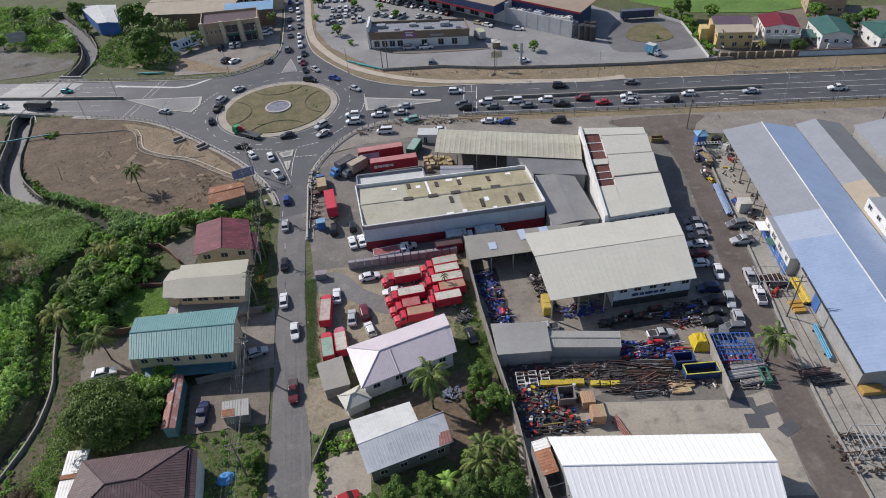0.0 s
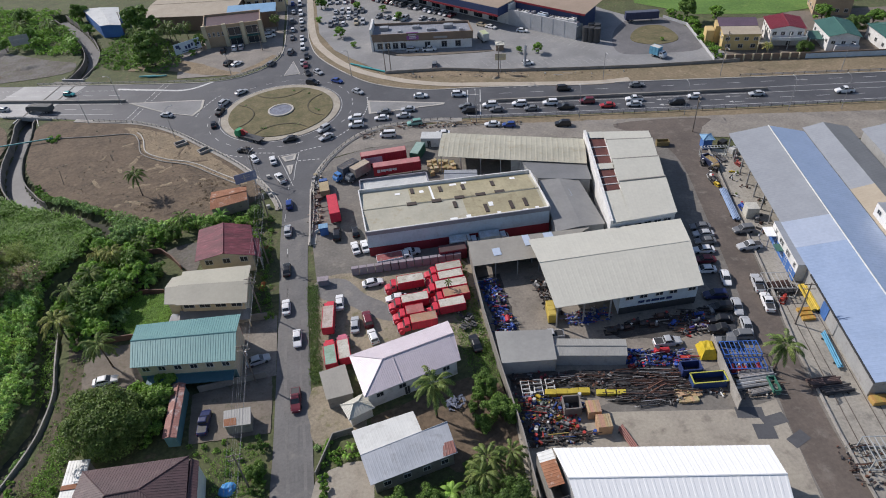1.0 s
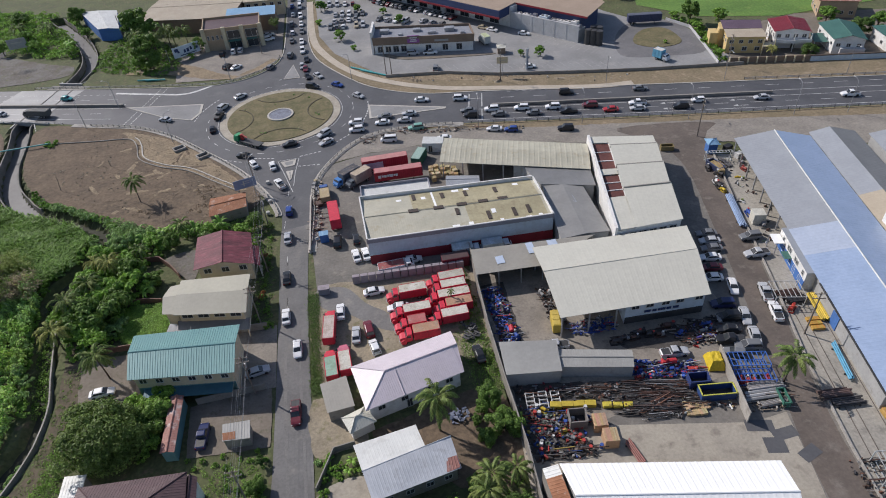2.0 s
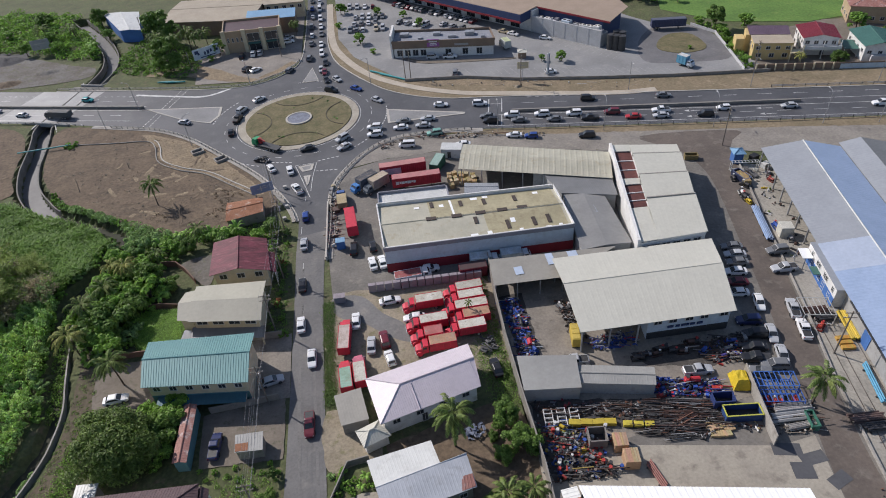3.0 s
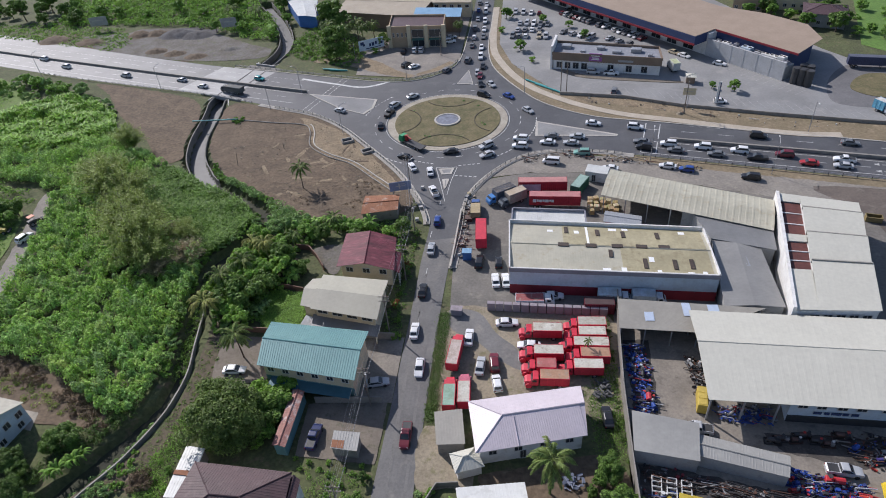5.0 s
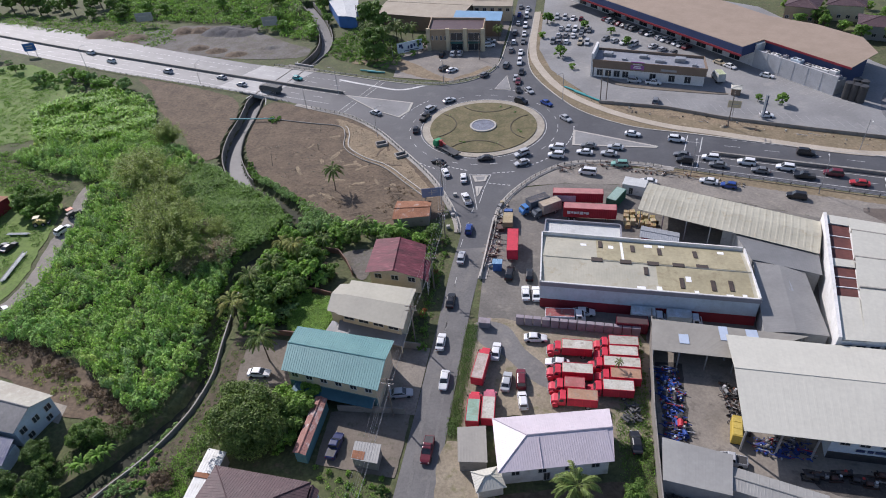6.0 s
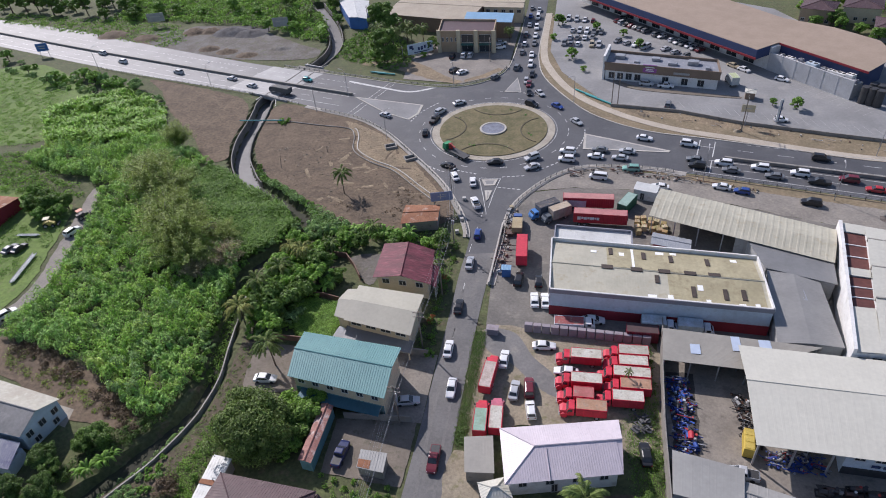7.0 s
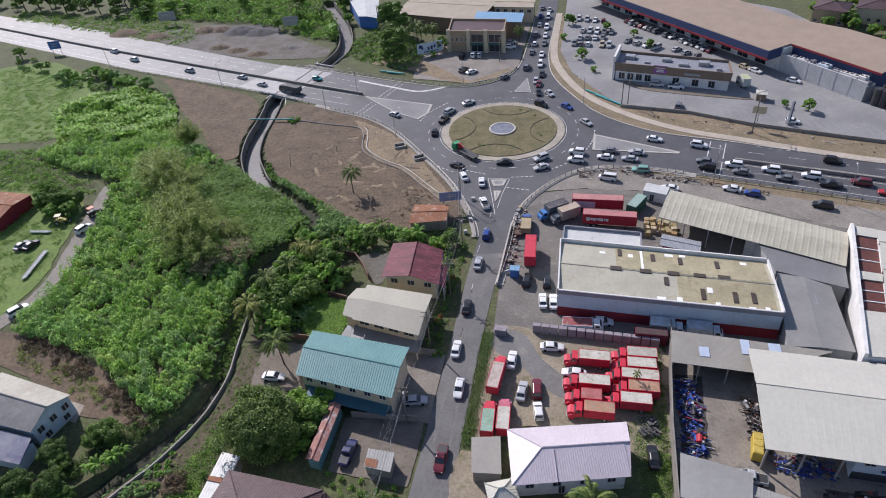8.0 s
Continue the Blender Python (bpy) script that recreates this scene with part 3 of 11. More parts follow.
# ---- ground and roads ----
CANAL = glide([(-125, 322), (-110, 296.5), (-100, 274), (-96.5, 259), (-97.5, 247), (-101.5, 230), (-106, 213), (-104.8, 204.5), (-103.5, 198), (-102.6, 191.5), (-101.5, 184), (-99.3, 176), (-96.6, 169.5), (-92, 162.5), (-86, 156.5), (-75, 150), (-66, 142.5), (-64, 136), (-68.5, 127), (-71.5, 121), (-69.5, 108), (-66.9, 95), (-65.3, 88), (-65.2, 82), (-66.4, 77), (-69.4, 70.4), (-72.8, 64.5), (-76.6, 59), (-90, 48), (-110, 36)], 4)
cn = np.array(CANAL)


def canal_gap(x, y):
    """Distance from the drain's middle line."""
    a, b = cn[:-1], cn[1:]
    d = b - a
    t = np.clip(((np.array((x, y)) - a) * d).sum(1) / (d * d).sum(1), 0, 1)
    return float(np.hypot(*(a + d * t[:, None] - (x, y)).T).min())


def half_width(y):
    """Half the drain's width: a wide channel in the north, a narrow ditch in the south."""
    return 1.3 + 1.3 * min(1.0, max(0.0, (y - 154) / 8)) + 1.2 * min(1.0, max(0.0, (82 - y) / 12))


xs = [-3000, -1200, -500, -300, -220, -170, -150, -140] + [-132 + 1.2 * i for i in range(60)] + [-58 + 8 * i for i in range(34)] + [240, 300, 500, 1200, 3000]
ys = [-3000, -1000, -300, -100, 0, 20] + [30 + 1.5 * i for i in range(200)] + [345, 380, 500, 1200, 3000]
gv, gf = [], []
for y in ys:
    for x in xs:
        z = -0.03
        if -133 < x < -58 and 28 < y < 335:
            g = canal_gap(x, y)
            z -= (3.2 if y > 158 else 2.3) * min(1.0, max(0.0, (half_width(y) + 0.95 - g) / 1.1)) * (1.0 if y > 156 else 0.85)
        if abs(x) < 320 and -50 < y < 400:
            z -= 0.12 * (0.5 + 0.5 * noise.noise(Vector((x * 0.09, y * 0.09, 0))))
        gv.append((x, y, z))
nx = len(xs)
for j in range(len(ys) - 1):
    for i in range(nx - 1):
        k = j * nx + i
        gf.append((k, k + 1, k + nx + 1, k + nx))
ground = tagged(new("ground", sheet_mesh("ground", gv, gf, "scrub")), "scrubby green and brown earth all round the roads", "ground", kind="structure")

def taper(side, more=0.0):
    """The drain's edge line on one side."""
    wide, thin = offset(CANAL, side * (2.6 + more)), offset(CANAL, side * (1.3 + more))
    return [mid(b, a, (half_width(c[1]) - 1.3) / 1.3) for a, b, c in zip(wide, thin, CANAL)]


bm = bmesh.new()
WET = [i for i in range(len(CANAL) - 1) if CANAL[i][1] > 158]
el_, er_ = taper(1), taper(-1)
for i in WET:
    bm.faces.new([bm.verts.new((*p, -2.6)) for p in (er_[i], er_[i + 1], el_[i + 1], el_[i])])
tagged(part("water", bm, "water"), "shallow grey water in the open storm drain", "water", kind="structure")
# ditch floor, coloured as dark as the shade down there
bm = bmesh.new()
el2, er2 = taper(1, -0.1), taper(-1, -0.1)
for i in range(WET[-1] + 1, len(CANAL) - 1):
    bm.faces.new([bm.verts.new((*p, -1.75)) for p in (er2[i], er2[i + 1], el2[i + 1], el2[i])])
tagged(part("mud", bm, "mud"), "wet mud in the bottom of the narrow ditch, darkened for its shade", "mud", kind="structure")
for side, nm in ((-1, "drain_wall_east"), (1, "drain_wall_west")):
    bm = bmesh.new()
    e0, e1 = taper(side), taper(side, 0.35)
    for i in WET:
        prism(bm, [e0[i], e0[i + 1], e1[i + 1], e1[i]], -3.3, 0.12)
    tagged(part(nm, bm, "drain"), "stained concrete wall lining the storm drain", "drain wall", kind="structure")

S_LEFT = [(-23, 30), (-23, 56), (-22.6, 66), (-22.2, 87), (-22, 110), (-22, 123), (-21.6, 134), (-22.2, 140), (-26, 149.5), (-33, 162), (-46, 178.5), (-56, 190), (-67, 198.5), (-79, 203.5), (-89, 207.5), (-110, 216), (-161, 231.5), (-193, 242), (-276, 272), (-400, 318)]
W_FAR = [(-410, 350), (-312, 312), (-242, 290), (-181, 266), (-130, 247), (-101, 238), (-78, 231), (-63, 226.5), (-46, 222.5), (-35, 224), (-27, 230), (-22.3, 240), (-20.8, 266), (-20.5, 295), (-20.5, 420)]
N_RIGHT = [(-11.5, 420), (-12, 293), (-12.5, 265), (-12, 247), (-9, 231), (0, 213), (9, 201), (23, 192), (41, 187.5), (69, 180), (87, 176), (120, 167.5), (162, 157), (320, 118)]
E_NEAR = [(312, 103), (155.4, 140.4), (114.2, 149.5), (74, 158.8), (36, 168), (21, 171.5), (6, 171.5), (-3, 166.5), (-10.5, 156.5), (-14, 147), (-14.5, 134), (-15.5, 120), (-16, 102), (-16, 74), (-16, 54), (-16, 30)]
gl_sl, gl_wf, gl_nr, gl_en = (glide(p, 5) for p in (S_LEFT, W_FAR, N_RIGHT, E_NEAR))
patch("road", gl_sl + gl_wf + gl_nr + gl_en, 0.0, "asphalt", "dark grey asphalt dual carriageway with a roundabout", "road")
south_l = [p for p in gl_sl if p[1] < 132 and p[0] > -30]
south_r = [p for p in gl_en if p[1] < 132 and p[0] < 0]
patch("road_south", south_l + south_r, 0.012, "asphalt_town", "worn patched asphalt town road between houses and yards", "road")
# the paler west road has some low sun glare in its colour
patch("road_west", [p for p in offset(gl_sl, -0.25) if p[0] < -108] + [(p[0], p[1]) for p in offset(gl_wf, -0.25) if p[0] < -112], 0.006, "asphalt_west", "worn asphalt of the western carriageways, made paler for sun glare", "road")
patch("bridge_deck", [(-126, 222), (-103, 214.5), (-92.5, 235), (-116, 242.5)], 0.008, "deck", "pale concrete deck where the road crosses the drain", "bridge")

RB = (-22.45, 191.7)
def ring(r, n=72, c=RB):
    return [(c[0] + r * math.cos(2 * math.pi * i / n), c[1] + r * math.sin(2 * math.pi * i / n)) for i in range(n)]

apron = patch("roundabout_apron", ring(18.85), 0.12, "apron_ring", "pale concrete apron ring around the roundabout", "kerb", thick=0.14)
patch("roundabout_island", ring(16.5), 0.3, "lawn", "dry mown grass on the round traffic island", "traffic island", thick=0.2)
bm = bmesh.new()
rg = ring(4.1, 40) + [ring(4.1, 40)[0]]
ribbon(bm, rg, 0, 0.55, 0.3, 0.62)
tagged(part("planter_ring", bm, "kerb"), "white concrete ring kerb in the middle of the island", "kerb", kind="structure")
patch("planter_bed", ring(3.9, 40), 0.5, "tiles", "grey-blue stone bed inside the ring kerb", "planter", thick=0.2)
# planted scrolls on the island
for cx, cy, r, a0, a1 in ((0, 19, 9.5, 205, 335), (0, -19, 9.5, 25, 155), (17, 0, 8.5, 115, 245), (-17, 0, 8.5, -65, 65)):
    arc = [(RB[0] + cx + r * math.cos(radians(a0 + (a1 - a0) * i / 24)), RB[1] + cy + r * math.sin(radians(a0 + (a1 - a0) * i / 24))) for i in range(25)]
    arc = [p for p in arc if math.hypot(p[0] - RB[0], p[1] - RB[1]) < 16.1]
    bm = bmesh.new()
    ribbon(bm, arc, -0.16, 0.16, 0.3, 0.42)
    tagged(part("hedge_line", bm, "skid"), "low dark planted line curving across the island lawn", "hedge", group="scrolls on the island")

# splitter islands
def wedge(name, pts, label):
    root = thing(name, label, "traffic island", kind="structure")
    bm = bmesh.new()
    prism(bm, pts, -0.02, 0.13)
    bmesh.ops.triangulate(bm, faces=[f for f in bm.faces if len(f.verts) > 4])
    part("kerb", bm, "kerb", root)
    c = (sum(p[0] for p in pts) / len(pts), sum(p[1] for p in pts) / len(pts))
    bm = bmesh.new()
    prism(bm, shrink(pts, 0.7) if len(pts) == 4 else [mid(p, c, 0.1) for p in pts], 0.0, 0.15)
    part("paving", bm, "lot", root)

wedge("splitter_island_west", [(-74, 214.6), (-60, 202.5), (-50.5, 197.5), (-48, 202), (-48, 208.5)], "pale paved splitter island at the western arm")
wedge("splitter_island_north", [(-18.3, 231), (-21.8, 219), (-16, 218.7)], "small triangular splitter island at the northern arm")
wedge("splitter_island_east", [(5, 190), (4.6, 180.6), (28, 179.6), (28.5, 180.6)], "long pale splitter island at the eastern arm")
wedge("splitter_island_south", [(-22.2, 162.7), (-17.8, 163.1), (-18.3, 160), (-21, 159.6)], "small triangular splitter island at the southern arm")
wedge("splitter_tip", [(-20.7, 157.3), (-18.7, 157.4), (-19.2, 153.3), (-19.7, 152.3)], "pointed tip island in the southern arm")

# painted lines
U = Vector((math.cos(radians(-13.1)), math.sin(radians(-13.1))))
NN = Vector((-U.y, U.x))
P0 = Vector((33.3, 170.1))
def east(s0, s1, n):
    return [tuple(P0 + U * s + NN * n) for s in (s0, s1)]

MED = glide([(-292, 290), (-217, 263), (-170, 247), (-116, 229), (-75, 216)], 8)
def west(n, cut=0.0):
    return offset(MED, n)

def line_object(kind_, bm):
    tagged(part("lane_marking", bm, "line"), kind_, "road marking", kind="structure")

LZ = 0.02
for n, s0, s1 in ((0, 0, 240), (6.75, 3, 240), (10.2, 26, 240)):
    bm = bmesh.new()
    pts = east(s0, s1, n)
    ribbon(bm, [mid(pts[0], pts[1], i / 30) for i in range(31)], -0.09, 0.09, LZ, LZ)
    line_object("solid white edge line along the carriageway", bm)
for n, s0, s1, a, g in ((3.4, 2, 240, 4, 6), (14, 0, 240, 4, 6), (17.9, 12, 240, 1.2, 1.2)):
    bm = bmesh.new()
    dashes(bm, east(s0, s1, n), a, g, 0.16, LZ)
    line_object("broken white lane line along the carriageway", bm)
for s in (0.0, 4.0):
    for n0, n1 in ((0, 6.75), (8.6, 17.5)):
        bm = bmesh.new()
        ribbon(bm, [tuple(P0 + U * s + NN * n0), tuple(P0 + U * s + NN * n1)], -0.13, 0.13, LZ, LZ)
        line_object("white crossing line painted over the lanes", bm)
for n in (-8.7, -1.4, 1.4):
    bm = bmesh.new()
    ribbon(bm, west(n), -0.09, 0.09, LZ, LZ)
    line_object("solid white edge line along the carriageway", bm)
for n, a, g in ((-5.0, 4, 6), (5.1, 4, 6), (8.8, 1.2, 1.2)):
    bm = bmesh.new()
    dashes(bm, west(n), a, g, 0.16, LZ)
    line_object("broken white lane line along the carriageway", bm)
bm = bmesh.new()
circ = ring(22.8, 120)
dashes(bm, circ + circ[:1], 2.0, 3.6, 0.16, LZ)
line_object("broken white lane line around the roundabout", bm)
bm = bmesh.new()
ribbon(bm, ring(19.4, 90) + ring(19.4, 90)[:1], -0.07, 0.07, LZ, LZ)
line_object("thin white line around the apron", bm)
for a0, a1 in ((-58, -36), (-148, -112), (138, 170), (60, 92), (-30, 2)):
    arc = [(RB[0] + 27.6 * math.cos(radians(a0 + (a1 - a0) * i / 16)), RB[1] + 27.6 * math.sin(radians(a0 + (a1 - a0) * i / 16))) for i in range(17)]
    bm = bmesh.new()
    dashes(bm, arc, 0.9, 0.7, 0.3, LZ)
    line_object("broken white give-way line at the roundabout entry", bm)
for d in (0.0, 2.3):
    bm = bmesh.new()
    dashes(bm, [(-72.6 + d, 201.5), (-68.6 + d, 213.5), (-64 + d, 227.2)], 1.1, 0.5, 0.22, LZ)
    line_object("broken white crossing line over the western arm", bm)
for pts in ([(-16.8, 164.4), (-11.3, 165.3)], [(-17.4, 159.2), (-11.6, 158.4)], [(-29.8, 167.3), (-23.8, 165.5)]):
    bm = bmesh.new()
    dashes(bm, pts, 0.8, 0.5, 0.28, LZ)
    line_object("broken white give-way line at the southern arm", bm)
bm = bmesh.new()
dashes(bm, [(-19.9, 148), (-20.9, 132.4), (-20.3, 120.3), (-20.2, 104)], 3.0, 4.0, 0.11, LZ)
line_object("thin broken white line along the town road", bm)
bm = bmesh.new()
ribbon(bm, glide([(-46, 223), (-55, 219), (-66, 222.5), (-80, 228)], 6), -0.5, 0.5, LZ, LZ)
line_object("pale painted taper beside the slip lane", bm)
for s, n in ((60, 1.7), (60, 5.1), (80, 1.7), (80, 5.1)):
    bm = bmesh.new()
    p = P0 + U * s + NN * n
    box(bm, (p.x, p.y, LZ), (2.6, 0.2, 0.006), -13.1)
    q = p - U * 1.8
    bm.faces.new([bm.verts.new((*(q + a), LZ)) for a in (NN * 0.6, -U * 1.4, -NN * 0.6)])
    tagged(part("lane_arrow", bm, "line"), "white arrow painted on the lane", "road marking", kind="structure")

for pts in ([(-23, 163.5), (-20.9, 155.2), (-18.9, 146.6)], [(-17.1, 163.6), (-18.2, 156.4), (-18.7, 149.5)], [(-23, 163.5), (-17.1, 163.6)]):
    bm = bmesh.new()
    ribbon(bm, pts, -0.07, 0.07, LZ, LZ)
    line_object("white line painted round the splitter islands", bm)
# kerbs and footpaths
def kerb_line(name, pts, d0, d1, z, material, label, category="kerb"):
    bm = bmesh.new()
    ribbon(bm, pts, d0, d1, -0.05, z)
    return tagged(part(name, bm, material), label, category, kind="structure")

sw_curve = [p for p in gl_sl if p[1] > 136 and p[0] > -92]
se_curve = [p for p in gl_en if p[1] > 118 and p[0] < 34]
ne_curve = [p for p in gl_nr if p[0] < 200 and p[1] < 300]
nw_curve = [p for p in gl_wf if p[0] > -115 and p[1] < 300]
kerb_line("kerb_southwest", sw_curve, 0.0, 0.35, 0.16, "kerb", "pale concrete kerb along the roundabout")
kerb_line("footpath_southwest", sw_curve, 0.35, 1.7, 0.14, "concrete", "narrow concrete footpath behind the kerb", "pavement")
kerb_line("kerb_southeast", se_curve, 0.0, 0.35, 0.16, "kerb", "pale concrete kerb along the roundabout")
kerb_line("footpath_southeast", se_curve, 0.35, 1.9, 0.14, "concrete", "narrow concrete footpath behind the kerb", "pavement")
kerb_line("kerb_northeast", ne_curve, 0.0, 0.35, 0.16, "kerb", "pale concrete kerb beside the carriageway")
kerb_line("kerb_northwest", nw_curve, 0.0, 0.35, 0.16, "kerb", "pale concrete kerb beside the carriageway")
PAVE = glide([(-10.5, 300), (-10.5, 257), (-7, 237.5), (2, 217.5), (15, 203.5), (30, 194), (46, 188.5), (74.5, 179.5), (88, 177.8)], 6)
kerb_line("footpath_north", PAVE, -1.4, 1.3, 0.13, "path", "wide pale concrete footpath curving past the shopping centre", "pavement")

# verges and lots
patch("verge_north", offset(ne_curve, 0.4) + [(198, 164), (180, 168), (125, 180), (96, 185), (73, 191), (49, 198), (33, 205), (13, 209), (2, 227), (-3, 236), (-8, 256), (-8, 298)], 0.03, "verge", "dry mown verge between the highway and the car park", "verge")
patch("car_park", [(-8, 330), (-8, 256), (-3, 236), (2, 227), (13, 209), (33, 205), (49, 198), (73, 191), (96, 185), (126, 179), (124, 214), (112, 226), (104, 240), (80, 300), (40, 330)], 0.06, "lot", "pale grey asphalt car park round the shops", "car park")
patch("service_lane", glide([(93, 199), (95, 209), (101, 219.5), (109, 226), (118.6, 226), (124.4, 214), (123.4, 200), (119, 191.5), (106, 193), (97, 195)], 4, True), 0.068, "lane_grey", "worn grey asphalt lane round the oval lawn", "lane")
patch("oval_lawn", glide([(101.4, 206), (104.4, 213), (110.6, 217.4), (117, 215.4), (118, 206.4), (115.4, 201), (107, 200.4)], 6, True), 0.2, "lawn", "oval dry lawn with a stone edge in the service yard", "lawn", thick=0.2)
patch("verge_south", [(18, 171.5), (36, 167.4), (74, 158.2), (114, 149), (155, 140), (250, 118), (248, 112), (146, 136.6), (110, 146), (74, 154.6), (50, 160), (38, 163.6), (24, 168)], 0.03, "verge", "dry grass strip south of the highway", "verge")
patch("side_track", [(-7.4, 158), (-4.4, 163), (-2, 166.4), (2, 168.6), (10, 170.6), (24, 168), (38, 163.6), (50, 160), (74, 154.6), (110, 146), (146, 136.6), (248, 112), (243, 98), (140, 123), (118, 128), (88, 140), (60, 148), (36, 156), (16, 160), (2, 160)], 0.026, "track", "dusty service track beside the highway", "track")
patch("dirt_lot", glide([(-100, 199), (-100.5, 205), (-97, 209), (-80, 202.6), (-67, 197), (-56, 188), (-46, 177), (-37, 164.5), (-28.5, 151.5), (-28, 143), (-36, 139), (-52, 139), (-61, 144), (-72, 152), (-83.5, 160.5), (-88, 165), (-92.6, 171.6), (-96.4, 180), (-98.6, 190)], 4, True), 0.02, "dirt", "bare brown graded earth beside the roundabout", "bare ground")
patch("dirt_bank", glide([(-163, 229.5), (-141, 223.5), (-119, 214.5), (-111, 207), (-107.6, 198), (-106.4, 188), (-104.4, 178), (-101.6, 171), (-108, 169), (-121, 185), (-138, 201), (-152, 219)], 4, True), 0.02, "dirt", "bare brown earth bank west of the drain", "bare ground")
patch("gravel_lot", glide([(-200, 284), (-180, 287), (-174, 292), (-145, 287), (-113, 266), (-102, 259), (-105, 250), (-134, 250), (-168, 261), (-188, 270)], 4, True), 0.02, "gravel", "grey gravel clearing north of the highway", "bare ground")
patch("lawn_west", glide([(-232, 246), (-200, 232), (-178, 214), (-172, 192), (-176, 178), (-215, 178), (-260, 220)], 4, True), 0.02, "field", "bright green open grass west of the drain", "lawn")
patch("far_field", [(118, 242), (134, 222), (160, 212), (215, 214), (240, 280), (140, 310)], 0.02, "field_far", "bright green field beyond the houses", "field")
patch("far_plots", [(122, 182), (200, 163), (216, 200), (166, 212), (128, 206)], 0.025, "plot", "grey concrete plots of the far houses", "yard")
patch("dirt_rise", glide([(-71, 196.5), (-57, 187.5), (-46.5, 176), (-38, 163.5), (-31, 152.5), (-34, 152), (-40.5, 158.6), (-48, 166.6), (-56, 171.3), (-62.4, 178), (-64.8, 186), (-69, 192)], 3, True), 0.03, "dirt_mid", "lighter tan graded earth beside the kerb", "bare ground")
patch("brown_clearing", glide([(-121, 93), (-110, 92.5), (-100, 90), (-91, 87), (-83, 82), (-75, 77.5), (-74, 74.5), (-82, 75), (-91, 76), (-104, 82), (-118, 86)], 4, True), 0.02, "dirt", "bare brown clearing behind the field house", "bare ground")
patch("field_track", glide([(-131, 88), (-125.5, 97), (-123, 104), (-123.2, 112), (-126.4, 122), (-129, 131), (-132, 141), (-135, 151), (-132.4, 151.5), (-129, 143), (-125.2, 132), (-122.2, 123), (-119, 112.6), (-118.8, 103.6), (-120.8, 97), (-125, 88)], 3, True), 0.02, "track", "pale dusty lane along the field", "track")
patch("meadow", glide([(-172, 150), (-150, 147), (-136, 143), (-130.5, 130), (-127.6, 121), (-124.4, 112), (-124.4, 103), (-128, 94), (-150, 92), (-172, 110)], 3, True), 0.015, "field", "green meadow beside the lane", "meadow")
patch("verge_earth", [(6, 214.6), (13, 207.8), (33, 203.8), (49.6, 196.8), (62, 193.2), (61.4, 191), (48, 194), (31.6, 199.6), (15, 204.2), (5, 212)], 0.036, "dirt_mid", "turned orange-brown earth along the car park wall", "bare ground")
patch("forecourt", [(-22.5, 240), (-29, 231), (-38, 226), (-60, 230), (-62, 256), (-50, 270), (-21.5, 296)], 0.05, "forecourt", "dusty tan asphalt forecourt before the tan building", "forecourt")
patch("forecourt_bank", [(-80, 243.6), (-70, 240.8), (-61, 236.8), (-50, 229.6), (-40, 225.8), (-37, 227.2), (-44, 232), (-52, 240.4), (-60, 247), (-70, 245.6), (-79, 246.2)], 0.062, "dirt_mid", "bare brown earth along the forecourt edge", "bare ground")
patch("forecourt_edge", [(-36.8, 227.2), (-30, 231), (-24, 238.4), (-26.2, 239.8), (-31.6, 233.6), (-37.4, 229.2)], 0.066, "dirt_mid", "bare brown earth along the forecourt kerb", "bare ground")
# yards
patch("works_yard", [(-14, 146), (-9, 157), (2, 160), (16, 160), (36, 156), (60, 148), (88, 139), (92, 132), (86, 110), (76, 70), (66, 30), (16, 30), (17.5, 60), (18, 90), (19, 106), (-14, 107), (-14.5, 120)], 0.02, "yard_mix", "worn grey asphalt works yard", "yard")
patch("drive", glide([(98, 147.6), (92, 140), (84, 113), (76.5, 86), (70.5, 66), (66.5, 50), (63, 30), (57, 30), (59.5, 48), (64, 64), (69, 82), (75, 105), (80.4, 128), (79, 141), (72, 152)], 4, True), 0.035, "asphalt_brown", "dusty brown asphalt drive between the warehouses", "drive")
patch("apron_east", [(91, 132), (85.5, 113), (77, 84), (70.8, 64), (67, 48), (64, 30), (88, 30), (90, 60), (96, 100), (100, 128)], 0.045, "apron", "grey stained concrete apron beside the long warehouse", "yard")
patch("yard_inner", [(19.5, 104), (19, 66), (32, 62), (58, 66), (64, 80), (64, 99), (32, 101)], 0.04, "yard_dark", "tan oil-stained concrete inside the works yard", "yard")
patch("yard_lower", [(18, 64), (55, 56), (61.2, 56.6), (59.2, 47), (57, 38), (16, 46)], 0.045, "yard", "open tan concrete yard with oil stains", "yard")
patch("truck_yard", glide([(-14.6, 106), (0, 106.5), (18, 105.5), (18.5, 92), (17, 80), (6, 84), (-6, 84), (-14, 80)], 4, True), 0.03, "dirt_tan", "dry gravel and patchy grass of the truck park", "yard")
patch("truck_lane", glide([(-14, 106.5), (-8, 106), (-4, 100), (0, 96), (1, 91), (-3, 93), (-8, 98), (-13, 101)], 4, True), 0.04, "asphalt_old", "worn grey lane into the truck park", "yard")
patch("garden_east", [(-15.8, 82), (18, 82), (17.5, 40), (-15.8, 36)], 0.02, "scrub", "shaded scrubby garden between the houses", "garden")
patch("garden_dirt", glide([(-1, 70), (16, 73), (17, 56), (8, 55), (2, 60), (-6, 68)], 4, True), 0.03, "dirt", "bare shaded earth between the houses", "garden")
patch("garden_drive", glide([(-15.8, 78), (-8, 73), (-7, 66), (-11, 66.5), (-15.8, 66)], 4, True), 0.035, "dirt_tan", "sandy driveway beside the road", "driveway")
